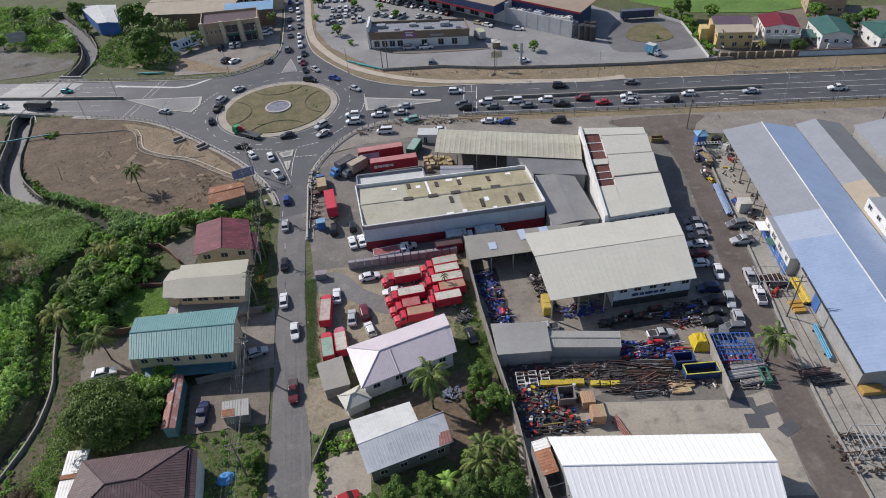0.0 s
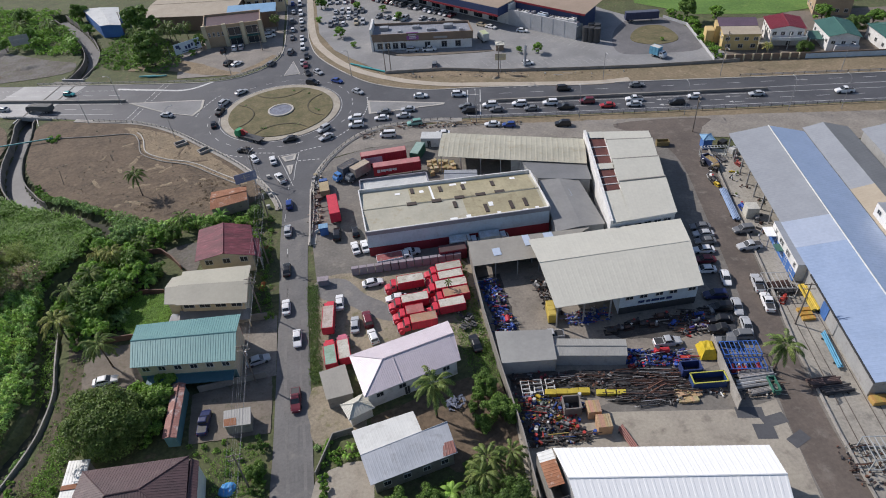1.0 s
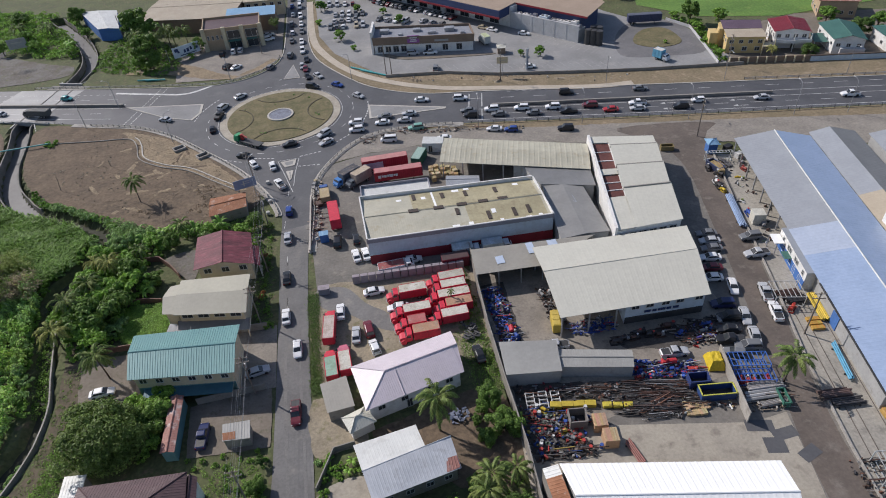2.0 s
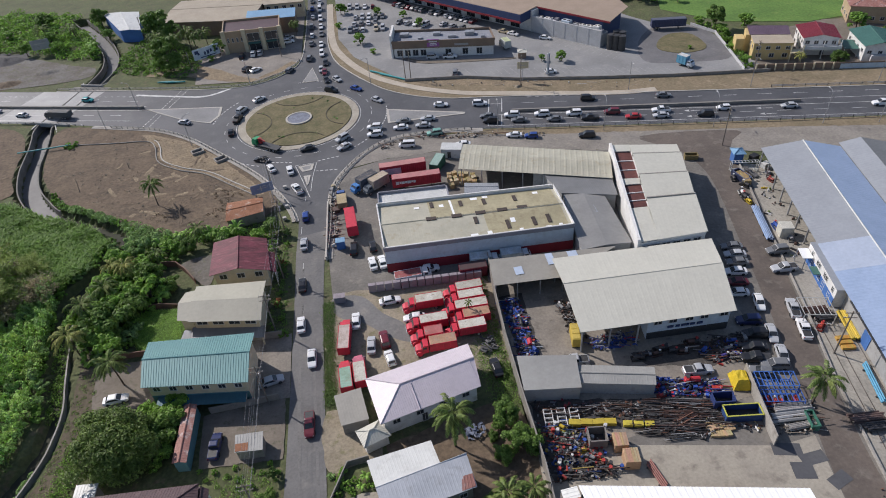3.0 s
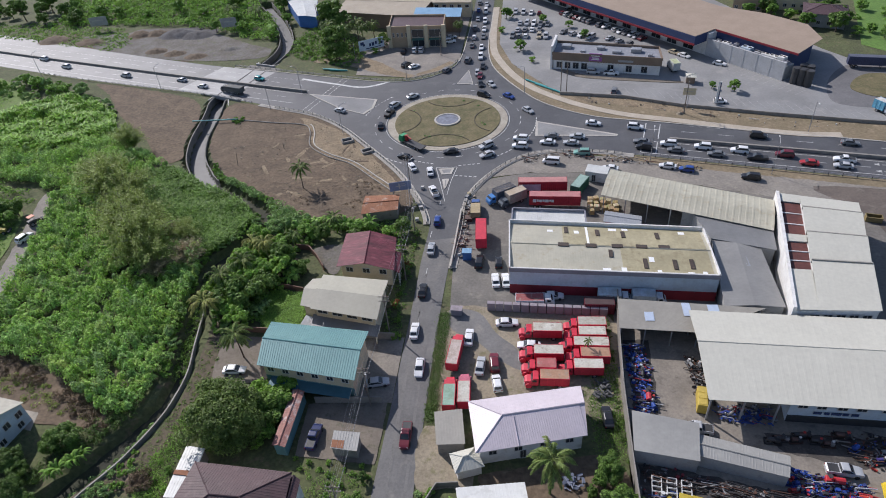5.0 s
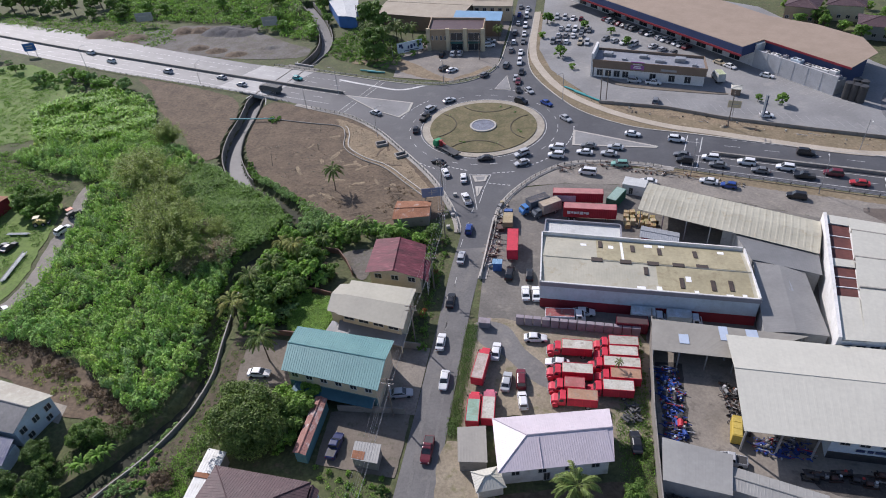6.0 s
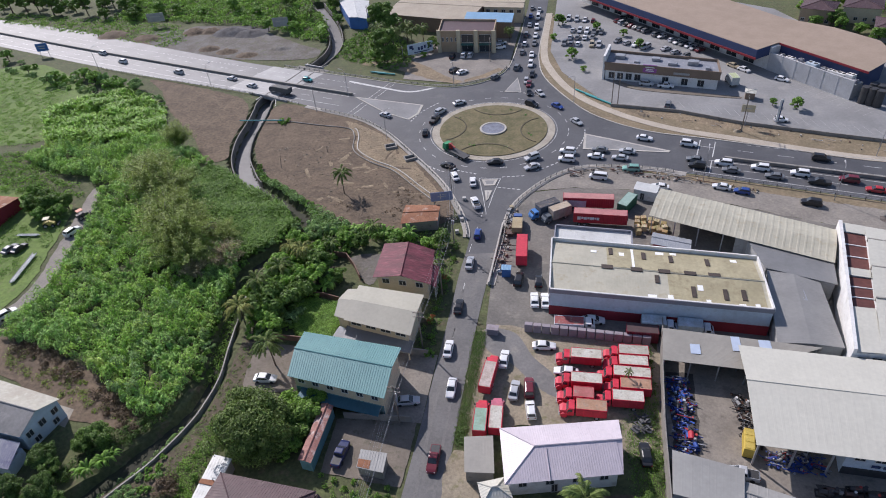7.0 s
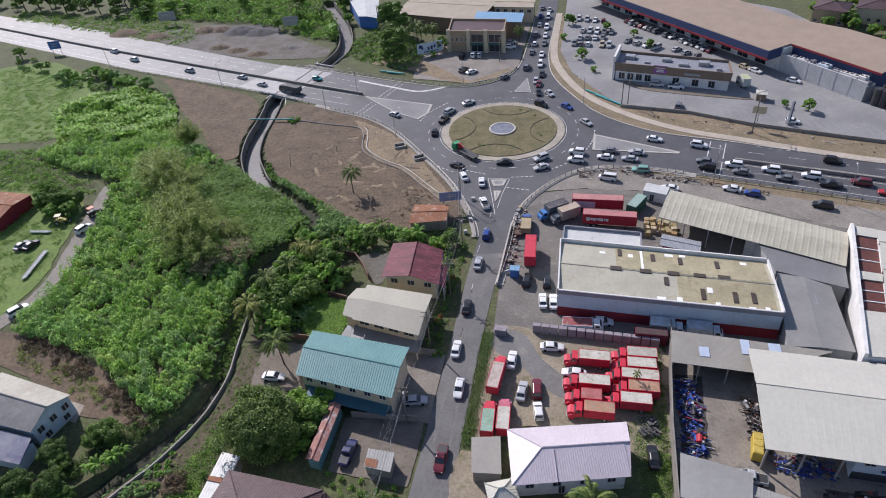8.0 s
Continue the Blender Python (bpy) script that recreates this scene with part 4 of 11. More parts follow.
patch("house_drive", glide([(-15.8, 59), (-8, 61), (-7, 53), (-11, 49), (-15.8, 50)], 3, True), 0.035, "yard", "cracked concrete drive in front of the house", "driveway")
patch("plot_lower", [(-37.4, 82), (-23, 82.5), (-23, 70), (-37, 71)], 0.03, "plot", "concrete parking plot beside the road", "yard")
patch("plot_middle", [(-30, 98.5), (-22.3, 98.5), (-22.3, 82.5), (-30, 82.5)], 0.028, "yard_dark", "concrete strip between house and road", "yard")
patch("plot_back", [(-60, 98), (-47, 98), (-47, 86), (-58, 86)], 0.03, "plot", "concrete yard behind the teal roofed house", "yard")
patch("bank_scrub", glide([(-63, 104), (-56, 102), (-58, 86), (-56, 80), (-58, 70), (-66, 62), (-74, 58), (-69, 66), (-63, 74), (-62, 86), (-63, 95)], 3, True), 0.025, "bank", "brown earth slope with weeds beside the drain wall", "bank")
for pz, (x, y, sx, sy, r) in enumerate(((55.6, 55.2, 4.4, 2.2, -14), (58.6, 53.0, 4.0, 2.0, 4), (56.0, 51.4, 3.2, 2.8, -12), (60.2, 49.0, 3.4, 2.0, 20), (61.8, 60.5, 3.0, 1.6, 60))):
    c_, s_ = math.cos(radians(r)), math.sin(radians(r))
    patch("road_patch", [(x + dx * c_ - dy * s_, y + dx * s_ + dy * c_) for dx, dy in ((-sx / 2, -sy / 2), (sx / 2, -sy / 2), (sx / 2, sy / 2), (-sx / 2, sy / 2))], 0.055 + 0.005 * pz, "asphalt", "dark repair patch in the drive", "road patch")
bm = bmesh.new()
for k in range(26):
    p = Vector(mid((34, 206.2), (97, 186.2), k / 25))
    box(bm, (p.x + 0.7, p.y + 3.4, 0.068), (0.13, 5.0, 0.006), 15)
tagged(part("bay_marking", bm, "deck"), "faded parking bay lines on the car park", "road marking", kind="stuff")
bm = bmesh.new()
for k in range(12):
    p = Vector(mid((67, 229), (86, 205), k / 11))
    box(bm, (p.x, p.y, 0.068), (5.0, 0.13, 0.006), 38)
tagged(part("bay_marking", bm, "deck"), "faded parking bay lines by the service wall", "road marking", kind="stuff")
bm = bmesh.new()
for k in range(11):
    p = Vector(mid((76.4, 225.6), (89, 208.6), k / 10))
    box(bm, (p.x, p.y, 0.074), (4.6, 0.13, 0.006), 14)
tagged(part("bay_marking", bm, "line"), "white parking bay lines beside the shop wall", "road marking", kind="stuff")
for d in (0.0, 1.5, 4.6, 6.1):
    bm = bmesh.new()
    ribbon(bm, [(76.2 + d, 78.5 - d * 0.25), (68.0 + d, 44 - d * 0.25)], -0.07, 0.07, 0.04, 0.09)
    tagged(part("crane_rail", bm, "asphalt_brown"), "rusty rail set in the concrete apron", "rail", kind="structure")
for (x0, y0), (x1, y1), w in (((-20.6, 40), (-20.3, 118), 0.28), ((-17.8, 44), (-17.6, 100), 0.25)):
    bm = bmesh.new()
    ribbon(bm, glide([(x0, y0), (x0 + 0.5, y0 + 18), (x1 - 0.3, y0 + 42), (x1, y1)], 8), -w, w, 0.02, 0.02)
    tagged(part("tyre_track", bm, "asphalt_trk"), "darker wheel track worn into the town road", "road marking", kind="structure")

patch("clearing", glide([(-48.6, 126.4), (-44.6, 128.4), (-40, 127.6), (-40.6, 118), (-43.4, 119), (-46, 122.6)], 3, True), 0.03, "gravel", "grey gravelly yard behind the maroon roofed house", "garden")


def ridge(bm, pts, width, height, seed):
    """A low crumbling soil ridge along a line."""
    prev = None
    for i, p in enumerate(pts):
        a, b = Vector(pts[max(0, i - 1)]), Vector(pts[min(len(pts) - 1, i + 1)])
        n = (b - a).normalized().orthogonal() if (b - a).length > 1e-6 else Vector((0, 1))
        k = noise.noise(Vector((p[0] * 0.8, p[1] * 0.8, seed)))
        w, h = width * (0.8 + 0.6 * k), height * (0.75 + 0.8 * k) * math.sin(math.pi * (0.08 + 0.84 * i / (len(pts) - 1)))
        c = Vector(p) + n * 0.3 * k
        v = [bm.verts.new((*(c + n * w), 0.015)), bm.verts.new((*(c + n * w * 0.15 * k), 0.03 + max(0.02, h))), bm.verts.new((*(c - n * w), 0.015))]
        if prev:
            bm.faces.new((prev[0], prev[1], v[1], v[0]))
            bm.faces.new((prev[1], prev[2], v[2], v[1]))
        prev = v


rg = random.Random(8)
LOT = [(-92, 198), (-70, 196), (-57, 187), (-46.5, 175.5), (-38, 163), (-31, 152), (-30, 143), (-40, 140.6), (-52, 141), (-62, 146), (-74, 155), (-86, 164), (-90, 176)]
BANK = [(-152, 223), (-140, 221), (-120, 213), (-112, 206), (-109, 190), (-106, 175), (-109, 171), (-120, 186), (-138, 203)]


def in_plan(p, poly):
    hit = False
    for (x0, y0), (x1, y1) in zip(poly, poly[1:] + poly[:1]):
        if (y0 > p[1]) != (y1 > p[1]) and p[0] < (x1 - x0) * (p[1] - y0) / (y1 - y0) + x0:
            hit = not hit
    return hit


for nm, mt, lab_, poly, count, near, wide in (("soil_ridges", "dirt_mid", "low ridges of lighter graded soil on the bare lot", LOT, 30, (-50, 172), (0.4, 0.9)), ("soil_ridges", "dirt", "low ridges of brown soil on the bare lot", LOT, 70, (-50, 150), (0.4, 1.0)), ("soil_ridges", "dirt", "low ridges of brown soil on the bank", BANK, 50, (-120, 200), (0.5, 1.2))):
    bm = bmesh.new()
    done = 0
    while done < count:
        p = (rg.gauss(near[0], 15), rg.gauss(near[1], 15))
        if not in_plan(p, poly):
            continue
        done += 1
        a = radians(rg.choice((-50, -50, -20, 20, 60)) + rg.gauss(0, 16))
        ln, bend = rg.uniform(1.5, 6.5), rg.uniform(-0.5, 0.5)
        pts = [(p[0] + ln * (t - 0.5) * math.cos(a + bend * t), p[1] + ln * (t - 0.5) * math.sin(a + bend * t)) for t in (i / 7 for i in range(8))]
        ridge(bm, [q for q in pts], rg.uniform(*wide), rg.uniform(0.05, 0.15), rg.uniform(0, 50))
    tagged(part(nm, bm, mt), lab_, "soil", kind="stuff")

# darker ground under the steel, along the wall and before the workshop
patch("yard_stain", frayed([(19, 72.4), (28, 71), (40, 68.6), (50.5, 66.4), (50, 60.4), (43, 59.6), (36, 61.6), (33, 64), (30, 66.2), (27, 66.4), (25, 61), (28.6, 56), (18.6, 57)], 0.9, 0.6), 0.052, "oily", "dark concrete under the stored steel", "yard stain")
patch("yard_stain", frayed([(20, 99), (24.6, 99), (24.4, 88), (23.6, 81.8), (20, 82)], 0.9, 0.5), 0.046, "oily", "dark concrete along the yard wall", "yard stain")
patch("yard_stain", frayed([(40, 79), (58, 78.6), (61, 74), (52, 73), (42, 75.4)], 0.9, 0.6), 0.046, "oily", "dark concrete before the workshop", "yard stain")

# ---- buildings ----
building("bottling_warehouse", "long pale blue warehouse with weathered beige roof and white parapet edge", "warehouse", [(-1.7, 112.2), (39.2, 110.2), (39.2, 125.8), (-2.0, 129.0)], 6.1, 0.7, "x", "r_beige", "w_paleblue", over=0.0, pitch=0.5, band=("w_red", 0.0, 2.4, "se"), parapet=0.9, rib=0.007)
# the dark wall colour holds the shade of the parapet's south-facing sides
building("annex", "low white roofed annex against the warehouse", "annex", [(-1.6, 129.6), (15.2, 128.6), (15.3, 135.4), (-1.4, 136.6)], 4, 0.3, "lean", "r_pale", "w_slate", over=0.0, rib=0.012, parapet=0.95)
building("link_roof", "dark grey roofed link between the sheds", "shed", [(40.9, 124.6), (53.1, 120.5), (54.2, 127), (38.6, 136.4)], 4.95, 0.12, "lean", "r_dgrey", "w_grey", over=0.3, rib=0.006)
building("link_shed", "low taupe roofed shed behind the workshop", "shed", [(38.9, 104), (49.8, 103.8), (50.3, 121.5), (41.2, 124.5)], 4.6, 0.4, "y", "r_link", "w_grey", over=0.2, rib=0.006, cap=False)
bm = bmesh.new()
slope(bm, V((45.5, 115.6), 4.96), V((46.6, 115.4), 4.9), V((46.5, 122.6), 4.9), V((45.3, 122.8), 4.96), 0.5, 0.01)
part("clear_sheet", bm, "r_bluegrey", bpy.data.objects["link_shed"], "pale blue translucent strip beside the ridge")
building("yard_office", "grey flat roofed yard office", "office", [(18.2, 72.5), (27.8, 71), (29, 77.8), (18.8, 79.9)], 3.3, 0.3, "lean", "r_grey", "w_grey", over=0.15, rib=0.005)
building("container_store", "long grey ribbed store with low roof", "store", [(27.9, 72.3), (40.2, 69.2), (41.4, 72.9), (28.8, 76.3)], 2.8, 0.3, "x", "r_grey", "w_grey", over=0.1, rib=0.012)
building("white_warehouse", "large white ribbed warehouse roof with rusted edge", "warehouse", [(20.9, 40.1), (48.6, 34.5), (51.2, 45.6), (20.7, 52.3)], 6.6, 1.8, "x", "r_white", "w_grey", over=0.4, rib=0.022, pitch=1.0)
building("hip_house", "white house with lilac-white hipped metal roof", "house", [(-6.3, 70.1), (11.2, 74.2), (10.8, 84.1), (-8.2, 80.1)], 4.3, 1.8, "hipw", "r_lilac", "w_white", over=0.7, rib=0.014, pitch=0.36, windows=(("s", 4, 2.2, 1.3, 1.1),), doors=(("s", 0.42, 1.0, 2.1),))
f = building("teal_house", "two-storey cream house with ribbed teal roof", "house", [(-46.8, 85.1), (-28, 82.2), (-27.8, 94), (-47.6, 96.1)], 6.3, 1.3, "x", "r_teal", "w_cream", over=0.8, rib=0.05, windows=(("s", 6, 4.2, 1.3, 1.1),), band=("w_teal", 0, 3.0, "s"))
bm = bmesh.new()
slope(bm, V((-45.2, 83.4), 2.5), V((-29.4, 81.2), 2.5), V((-29.2, 83.2), 2.85), V((-45, 85.8), 2.85), 0.6, 0.012)
part("awning", bm, "r_awning", f, "dark teal sheet awning over the lower storey")
# the north slopes take the lit copy, so sunlight is in their colour
f = building("grey_house", "cream house with flat-pitched stone grey roof stepped at one end", "house", [(-41.4, 101), (-27.1, 98.1), (-26.8, 109.7), (-41.2, 111.4)], 5.3, 0.75, "x", "r_stone", "w_cream", over=0.8, windows=(("s", 4, 3.7, 2.2, 0.9),), rib=0.003, cap=False, second="r_stone_lit")
for q, zs, m_, nm in (([(-43.7, 102), (-41.4, 101.4), (-41.4, 106.2), (-44, 106.4)], (5.2, 5.85), "r_stone", "step_sheet"), ([(-44, 106.4), (-41.4, 106.2), (-41.3, 110.2), (-43.2, 110)], (5.85, 5.3), "r_stone_lit", "step_sheet")):
    bm = bmesh.new()
    slope(bm, V(q[0], zs[0]), V(q[1], zs[0]), V(q[2], zs[1]), V(q[3], zs[1]), 1.1, 0.003)
    part(nm, bm, m_, f)
bm = bmesh.new()
prism(bm, [(-43.2, 102.6), (-41, 102.2), (-40.8, 109.4), (-42.8, 109.4)], 0, 5.1)
part("end_wall", bm, "w_cream", f)
bm = bmesh.new()
slope(bm, V((-41.6, 98.9), 2.3), V((-27.2, 96.4), 2.3), V((-27, 99.2), 2.75), V((-41.4, 102), 2.75), 1.1, 0.004)
part("terrace_roof", bm, "r_dgrey", f, "dark grey sheet roof over the lower terrace")
for i in range(5):
    p = mid((-41.2, 99.2), (-27.5, 96.8), i / 4)
    bm = bmesh.new()
    box(bm, (*p, 1.14), (0.25, 0.25, 2.28))
    part("terrace_post", bm, "w_cream", f)
bm = bmesh.new()
slope(bm, V((-45, 99.6), 0.1), V((-42, 99.2), 0.1), V((-41.8, 101.8), 2.2), V((-43.2, 102.2), 2.2), 1.1, 0.0)
part("stair_flank", bm, "w_white", f, "pale sloping concrete stair flank")
f = building("maroon_house", "cream house with faded maroon gable roof", "house", [(-39.2, 114.6), (-26.2, 113.4), (-27.6, 125), (-39.6, 126.4)], 4.9, 1.4, "y", "r_maroon", "w_cream", over=0.8, windows=(("s", 3, 3.0, 1.6, 1.3),), rib=0.012)
bm = bmesh.new()
slope(bm, V((-25.2, 113.6), 4.0), V((-25.8, 120.4), 4.0), V((-27.2, 120.4), 4.75), V((-26.5, 113.6), 4.75), 0.45, 0.012)
part("porch_roof", bm, "r_maroon", f)
for i in range(7):
    bm = bmesh.new()
    rod(bm, (-25.5 - 0.09 * i, 113.8 + 1.05 * i, 0), (-25.5 - 0.09 * i, 113.8 + 1.05 * i, 4.0 if i % 3 == 0 else 3.1), 0.05, 6)
    part("porch_post", bm, "w_white", f)
bm = bmesh.new()
rod(bm, (-25.5, 113.8, 3.1), (-26.1, 120.2, 3.1), 0.05, 6)
part("porch_rail", bm, "w_white", f)
building("rusty_hut", "hut with rusted brown metal roof", "hut", [(-38.6, 136.9), (-29.6, 138.9), (-30.2, 145.5), (-39.1, 145)], 3, 0.5, "x", "r_rust", "w_block", over=0.3)
building("brown_house", "house with plum brown hipped metal roof", "house", [(-52, 53), (-33.5, 53), (-34.2, 64.5), (-50.5, 65.6)], 5.6, 2.0, "hip", "r_brown", "w_white", over=0.7)
building("long_store", "narrow teal store with faded red roof", "store", [(-40.3, 71), (-37.9, 70.7), (-37.8, 82.3), (-40.1, 82.6)], 2.8, 0.3, "y", "r_rustpink", "w_teal", over=0.2)
f = building("small_shed", "small shed with patched tin roof", "shed", [(-30.4, 71.2), (-25.8, 70.8), (-25.9, 74.2), (-30.5, 74.4)], 2.4, 0.3, "lean", "r_grey", "w_block", over=0.2)
bm = bmesh.new()
slope(bm, V((-30.3, 71.35), 2.47), V((-28.2, 71.15), 2.47), V((-28.3, 72.6), 2.6), V((-30.4, 72.7), 2.6), 0.45, 0.01)
part("roof_patch", bm, "r_rust", f, "rusted sheet patched into the roof")
building("roadside_shed", "shed with flat grey tin roof", "shed", [(-12.9, 72.3), (-8.2, 72.7), (-9.2, 79.4), (-13.9, 78.6)], 2.9, 0.2, "lean", "r_mgrey", "w_block", over=0.2, rib=0.005)
building("porch_pavilion", "small white pyramid roof shelter", "shelter", [(-9.4, 67.5), (-4.9, 69.0), (-6.6, 72.5), (-10.7, 71)], 2.5, 1.1, "hip", "r_cream", "w_white", over=0.4)
f = building("yellow_house", "yellow two-storey house with tan front roof and purple-brown rear roof", "house", [(124.6, 188.2), (136.4, 184.2), (138.4, 190.6), (127, 194.6)], 5.6, 0.3, "lean", "r_tan", "w_yellow", over=0.3, windows=(("s", 4, 3.4, 1.3, 1.1), ("s", 3, 0.9, 1.5, 1.3), ("w", 2, 3.4, 1.1, 1.1)))
bm = bmesh.new()
prism(bm, [(125.6, 194.8), (138, 190.7), (140.2, 196), (128.4, 200.4)], 0, 5.9)
part("rear_wall", bm, "w_yellow", f)
bm = bmesh.new()
slope(bm, V((126.6, 194.4), 6.0), V((138.4, 190.3), 6.0), V((141, 196.2), 6.5), V((129, 200.6), 6.5), 0.5, 0.015)
part("rear_roof", bm, "r_plum", f, "purple-brown ribbed sheet roof")
bm = bmesh.new()
box(bm, (124.6, 196.6, 2.4), (2.6, 4.4, 4.8), -19, bevel=0.03)
part("stair_tower", bm, "w_yellow", f)
bm = bmesh.new()
prism(bm, [(134.4, 182.6), (138.2, 181.4), (139.4, 184.6), (136.2, 185.6)], 3.0, 3.2)
part("balcony", bm, "w_cream", f)
for x, y in ((134.6, 182.9), (138, 181.8)):
    bm = bmesh.new()
    rod(bm, (x, y, 0), (x, y, 5.5), 0.14, 8)
    part("column", bm, "w_cream", f)
f = building("red_house", "white two-storey house with dark red gable roof and veranda", "house", [(140.4, 186.6), (151, 182.6), (155.6, 193.2), (144.6, 197.6)], 5.8, 1.1, "y", "r_red", "w_white", over=0.5, windows=(("s", 4, 3.6, 1.3, 1.2), ("w", 4, 3.6, 1.0, 1.1), ("w", 3, 0.9, 1.0, 1.1)), doors=(("s", 0.6, 1.2, 2.2),))
bm = bmesh.new()
prism(bm, [(139.6, 184.6), (145, 181.8), (150.4, 180.8), (151.6, 183.2), (141, 187.2)], 2.9, 3.15)
part("veranda_floor", bm, "w_white", f)
bm = bmesh.new()
ribbon(bm, [(140.6, 187), (139.6, 184.6), (145, 181.8), (150.4, 180.8), (151.4, 183)], -0.08, 0.08, 3.15, 4.0)
part("parapet", bm, "w_white", f)
for x, y in ((139.9, 184.8), (145, 182.1), (150.2, 181.1)):
    bm = bmesh.new()
    rod(bm, (x, y, 0), (x, y, 5.8), 0.14, 8)
    part("column", bm, "w_white", f)
f = building("green_house", "white house with dark green gable roof and side car port", "house", [(154.6, 176.4), (163.6, 172.4), (169.6, 186), (158.8, 190.4)], 5, 1.3, "y", "r_green", "w_white", over=0.5, windows=(("s", 3, 2.4, 1.2, 1.1), ("w", 4, 2.4, 1.2, 1.1)), doors=(("s", 0.3, 1.1, 2.1),))
bm = bmesh.new()
slope(bm, V((152, 181.4), 2.7), V((156.4, 179.6), 2.7), V((159, 185.6), 3.1), V((154.6, 187.4), 3.1), 0.5, 0.015)
part("car_port_roof", bm, "r_green", f)
for x, y in ((152.3, 181.6), (154.8, 187), (155.8, 180.2)):
    bm = bmesh.new()
    rod(bm, (x, y, 0), (x, y, 2.9), 0.1, 6)
    part("post", bm, "w_white", f)
bm = bmesh.new()
prism(bm, [(156.4, 174.4), (162.8, 171.4), (163.8, 173.6), (157.4, 176.6)], 0, 2.4)
part("front_porch", bm, "w_dull", f)
building("blue_building", "blue walled building with white roof", "building", [(-97, 285), (-88, 282.6), (-94, 308), (-110.7, 312)], 5, 0.3, "y", "r_pale", "w_blue", over=0.2)
building("far_hall", "large hall with beige roof", "hall", [(-80, 285), (-42, 274), (-35, 305), (-76, 312)], 6, 0.8, "x", "r_tan", "w_brown", over=0.3)
# north slope's second sheet holds the sun's brightness in its colour
building("field_house", "pale blue house with grey gable roof at the field edge", "house", [(-106, 69.4), (-89.9, 67.9), (-88.2, 76.4), (-106, 79.6)], 4.6, 1.9, "x", "r_fieldgrey", "w_paleblue", over=0.4, rib=0.006, windows=(("e", 3, 2.5, 1.3, 1.4), ("e", 2, 0.5, 1.2, 1.3)), second="r_fieldcream_lit")
patch("house_pad", [(-93, 78.4), (-88.4, 77.6), (-87.4, 73.6), (-89.2, 74)], 0.04, "yard", "pale concrete pad beside the field house", "yard")
building("field_lean_to", "long lean-to with slate blue roof against the pale house", "shed", [(-106, 64.0), (-89.4, 63.0), (-89.8, 67.4), (-106, 68.9)], 2.5, 1.3, "lean", "r_slateblue", "w_paleblue", over=0.25, rib=0.015)


def on_quad(q, u, v):
    """A plan point in a quadrangle SW, SE, NE, NW: u to the east, v to the north."""
    return mid(mid(q[0], q[1], u), mid(q[3], q[2], u), v)


def sheet(parent, name, q, z, material, u0, u1, v0, v1, zs, pitch=0.5, label="", rise=0.007):
    """A ribbed slope over part of a plan quadrangle; zs: heights at its south and north edges."""
    bm = bmesh.new()
    c = [on_quad(q, u, v) for u, v in ((u0, v0), (u1, v0), (u1, v1), (u0, v1))]
    slope(bm, V(c[0], zs[0]), V(c[1], zs[0]), V(c[2], zs[1]), V(c[3], zs[1]), max(pitch, 1.1), rise)
    return part(name, bm, material, parent, label)


def solid(parent, name, pts, z0, z1, material, label=""):
    bm = bmesh.new()
    prism(bm, pts, z0, z1)
    return part(name, bm, material, parent, label)


def sub(q, u0, u1, v0, v1):
    return [on_quad(q, u, v) for u, v in ((u0, v0), (u1, v0), (u1, v1), (u0, v1))]


# stepped factory: white parapet and two sunken red bays on the west, stepped cream roofs on the east
q = [(49.6, 101), (64.4, 101), (73.4, 135), (57.8, 139.2)]
f = thing("stepped_factory", "white factory block with stepped cream roof and two sunken red bays", "factory")
solid(f, "wall", shrink(q, 0.1), 0, 6.4, "w_white")
for v0, v1, z0, z1 in ((0, 0.37, 6.7, 7.3), (0.37, 0.62, 6.6, 7.5), (0.62, 0.86, 6.9, 7.6), (0.86, 1.0, 7.2, 6.8)):
    sheet(f, "roof_sheet", q, 0, "r_cream", 0.3, 1.02, v0, v1, (z0, z1), 0.7)
    solid(f, "step_wall", sub(q, 0.3, 1.0, v0, v1), 6.3, min(z0, z1) - 0.1, "w_white")
for v0, v1 in ((0, 0.3), (0.54, 0.6), (0.92, 1.0)):
    sheet(f, "roof_sheet", q, 0, "r_cream", 0.04, 0.3, v0, v1, (6.75, 6.85), 0.7)
for v0, v1 in ((0.3, 0.54), (0.6, 0.92)):
    sheet(f, "bay_floor", q, 0, "r_oxblood", 0.05, 0.3, v0, v1, (6.42, 6.45), 0.9, "rusted red sheeting in a sunken bay")
    for k in (0.33, 0.66):
        solid(f, "bay_beam", sub(q, 0.05, 0.3, v0 + (v1 - v0) * k - 0.003, v0 + (v1 - v0) * k + 0.003), 6.4, 6.6, "w_white")
solid(f, "parapet", sub(q, 0, 0.04, 0, 1), 0, 7.35, "w_white", "tall white parapet wall")
# thin darker boxes draw the shadow line at each roof step
for v in (0.37, 0.62, 0.86):
    solid(f, "roof_gutter", sub(q, 0.3, 1.01, v - 0.006, v + 0.002), 6.5, 7.55 if v < 0.8 else 7.64, "r_mgrey")
for i in range(6):
    opening(f, "window", q[0], q[1], (i + 0.8) / 6.6, 4.3, 1.6, 1.3)
for i in range(5):
    bm = bmesh.new()
    box(bm, (*on_quad(q, 0.15 + 0.17 * i, -0.01), 3.2), (1.1, 0.5, 0.8), bevel=0.05)
    part("air_conditioner", bm, "w_white", f)

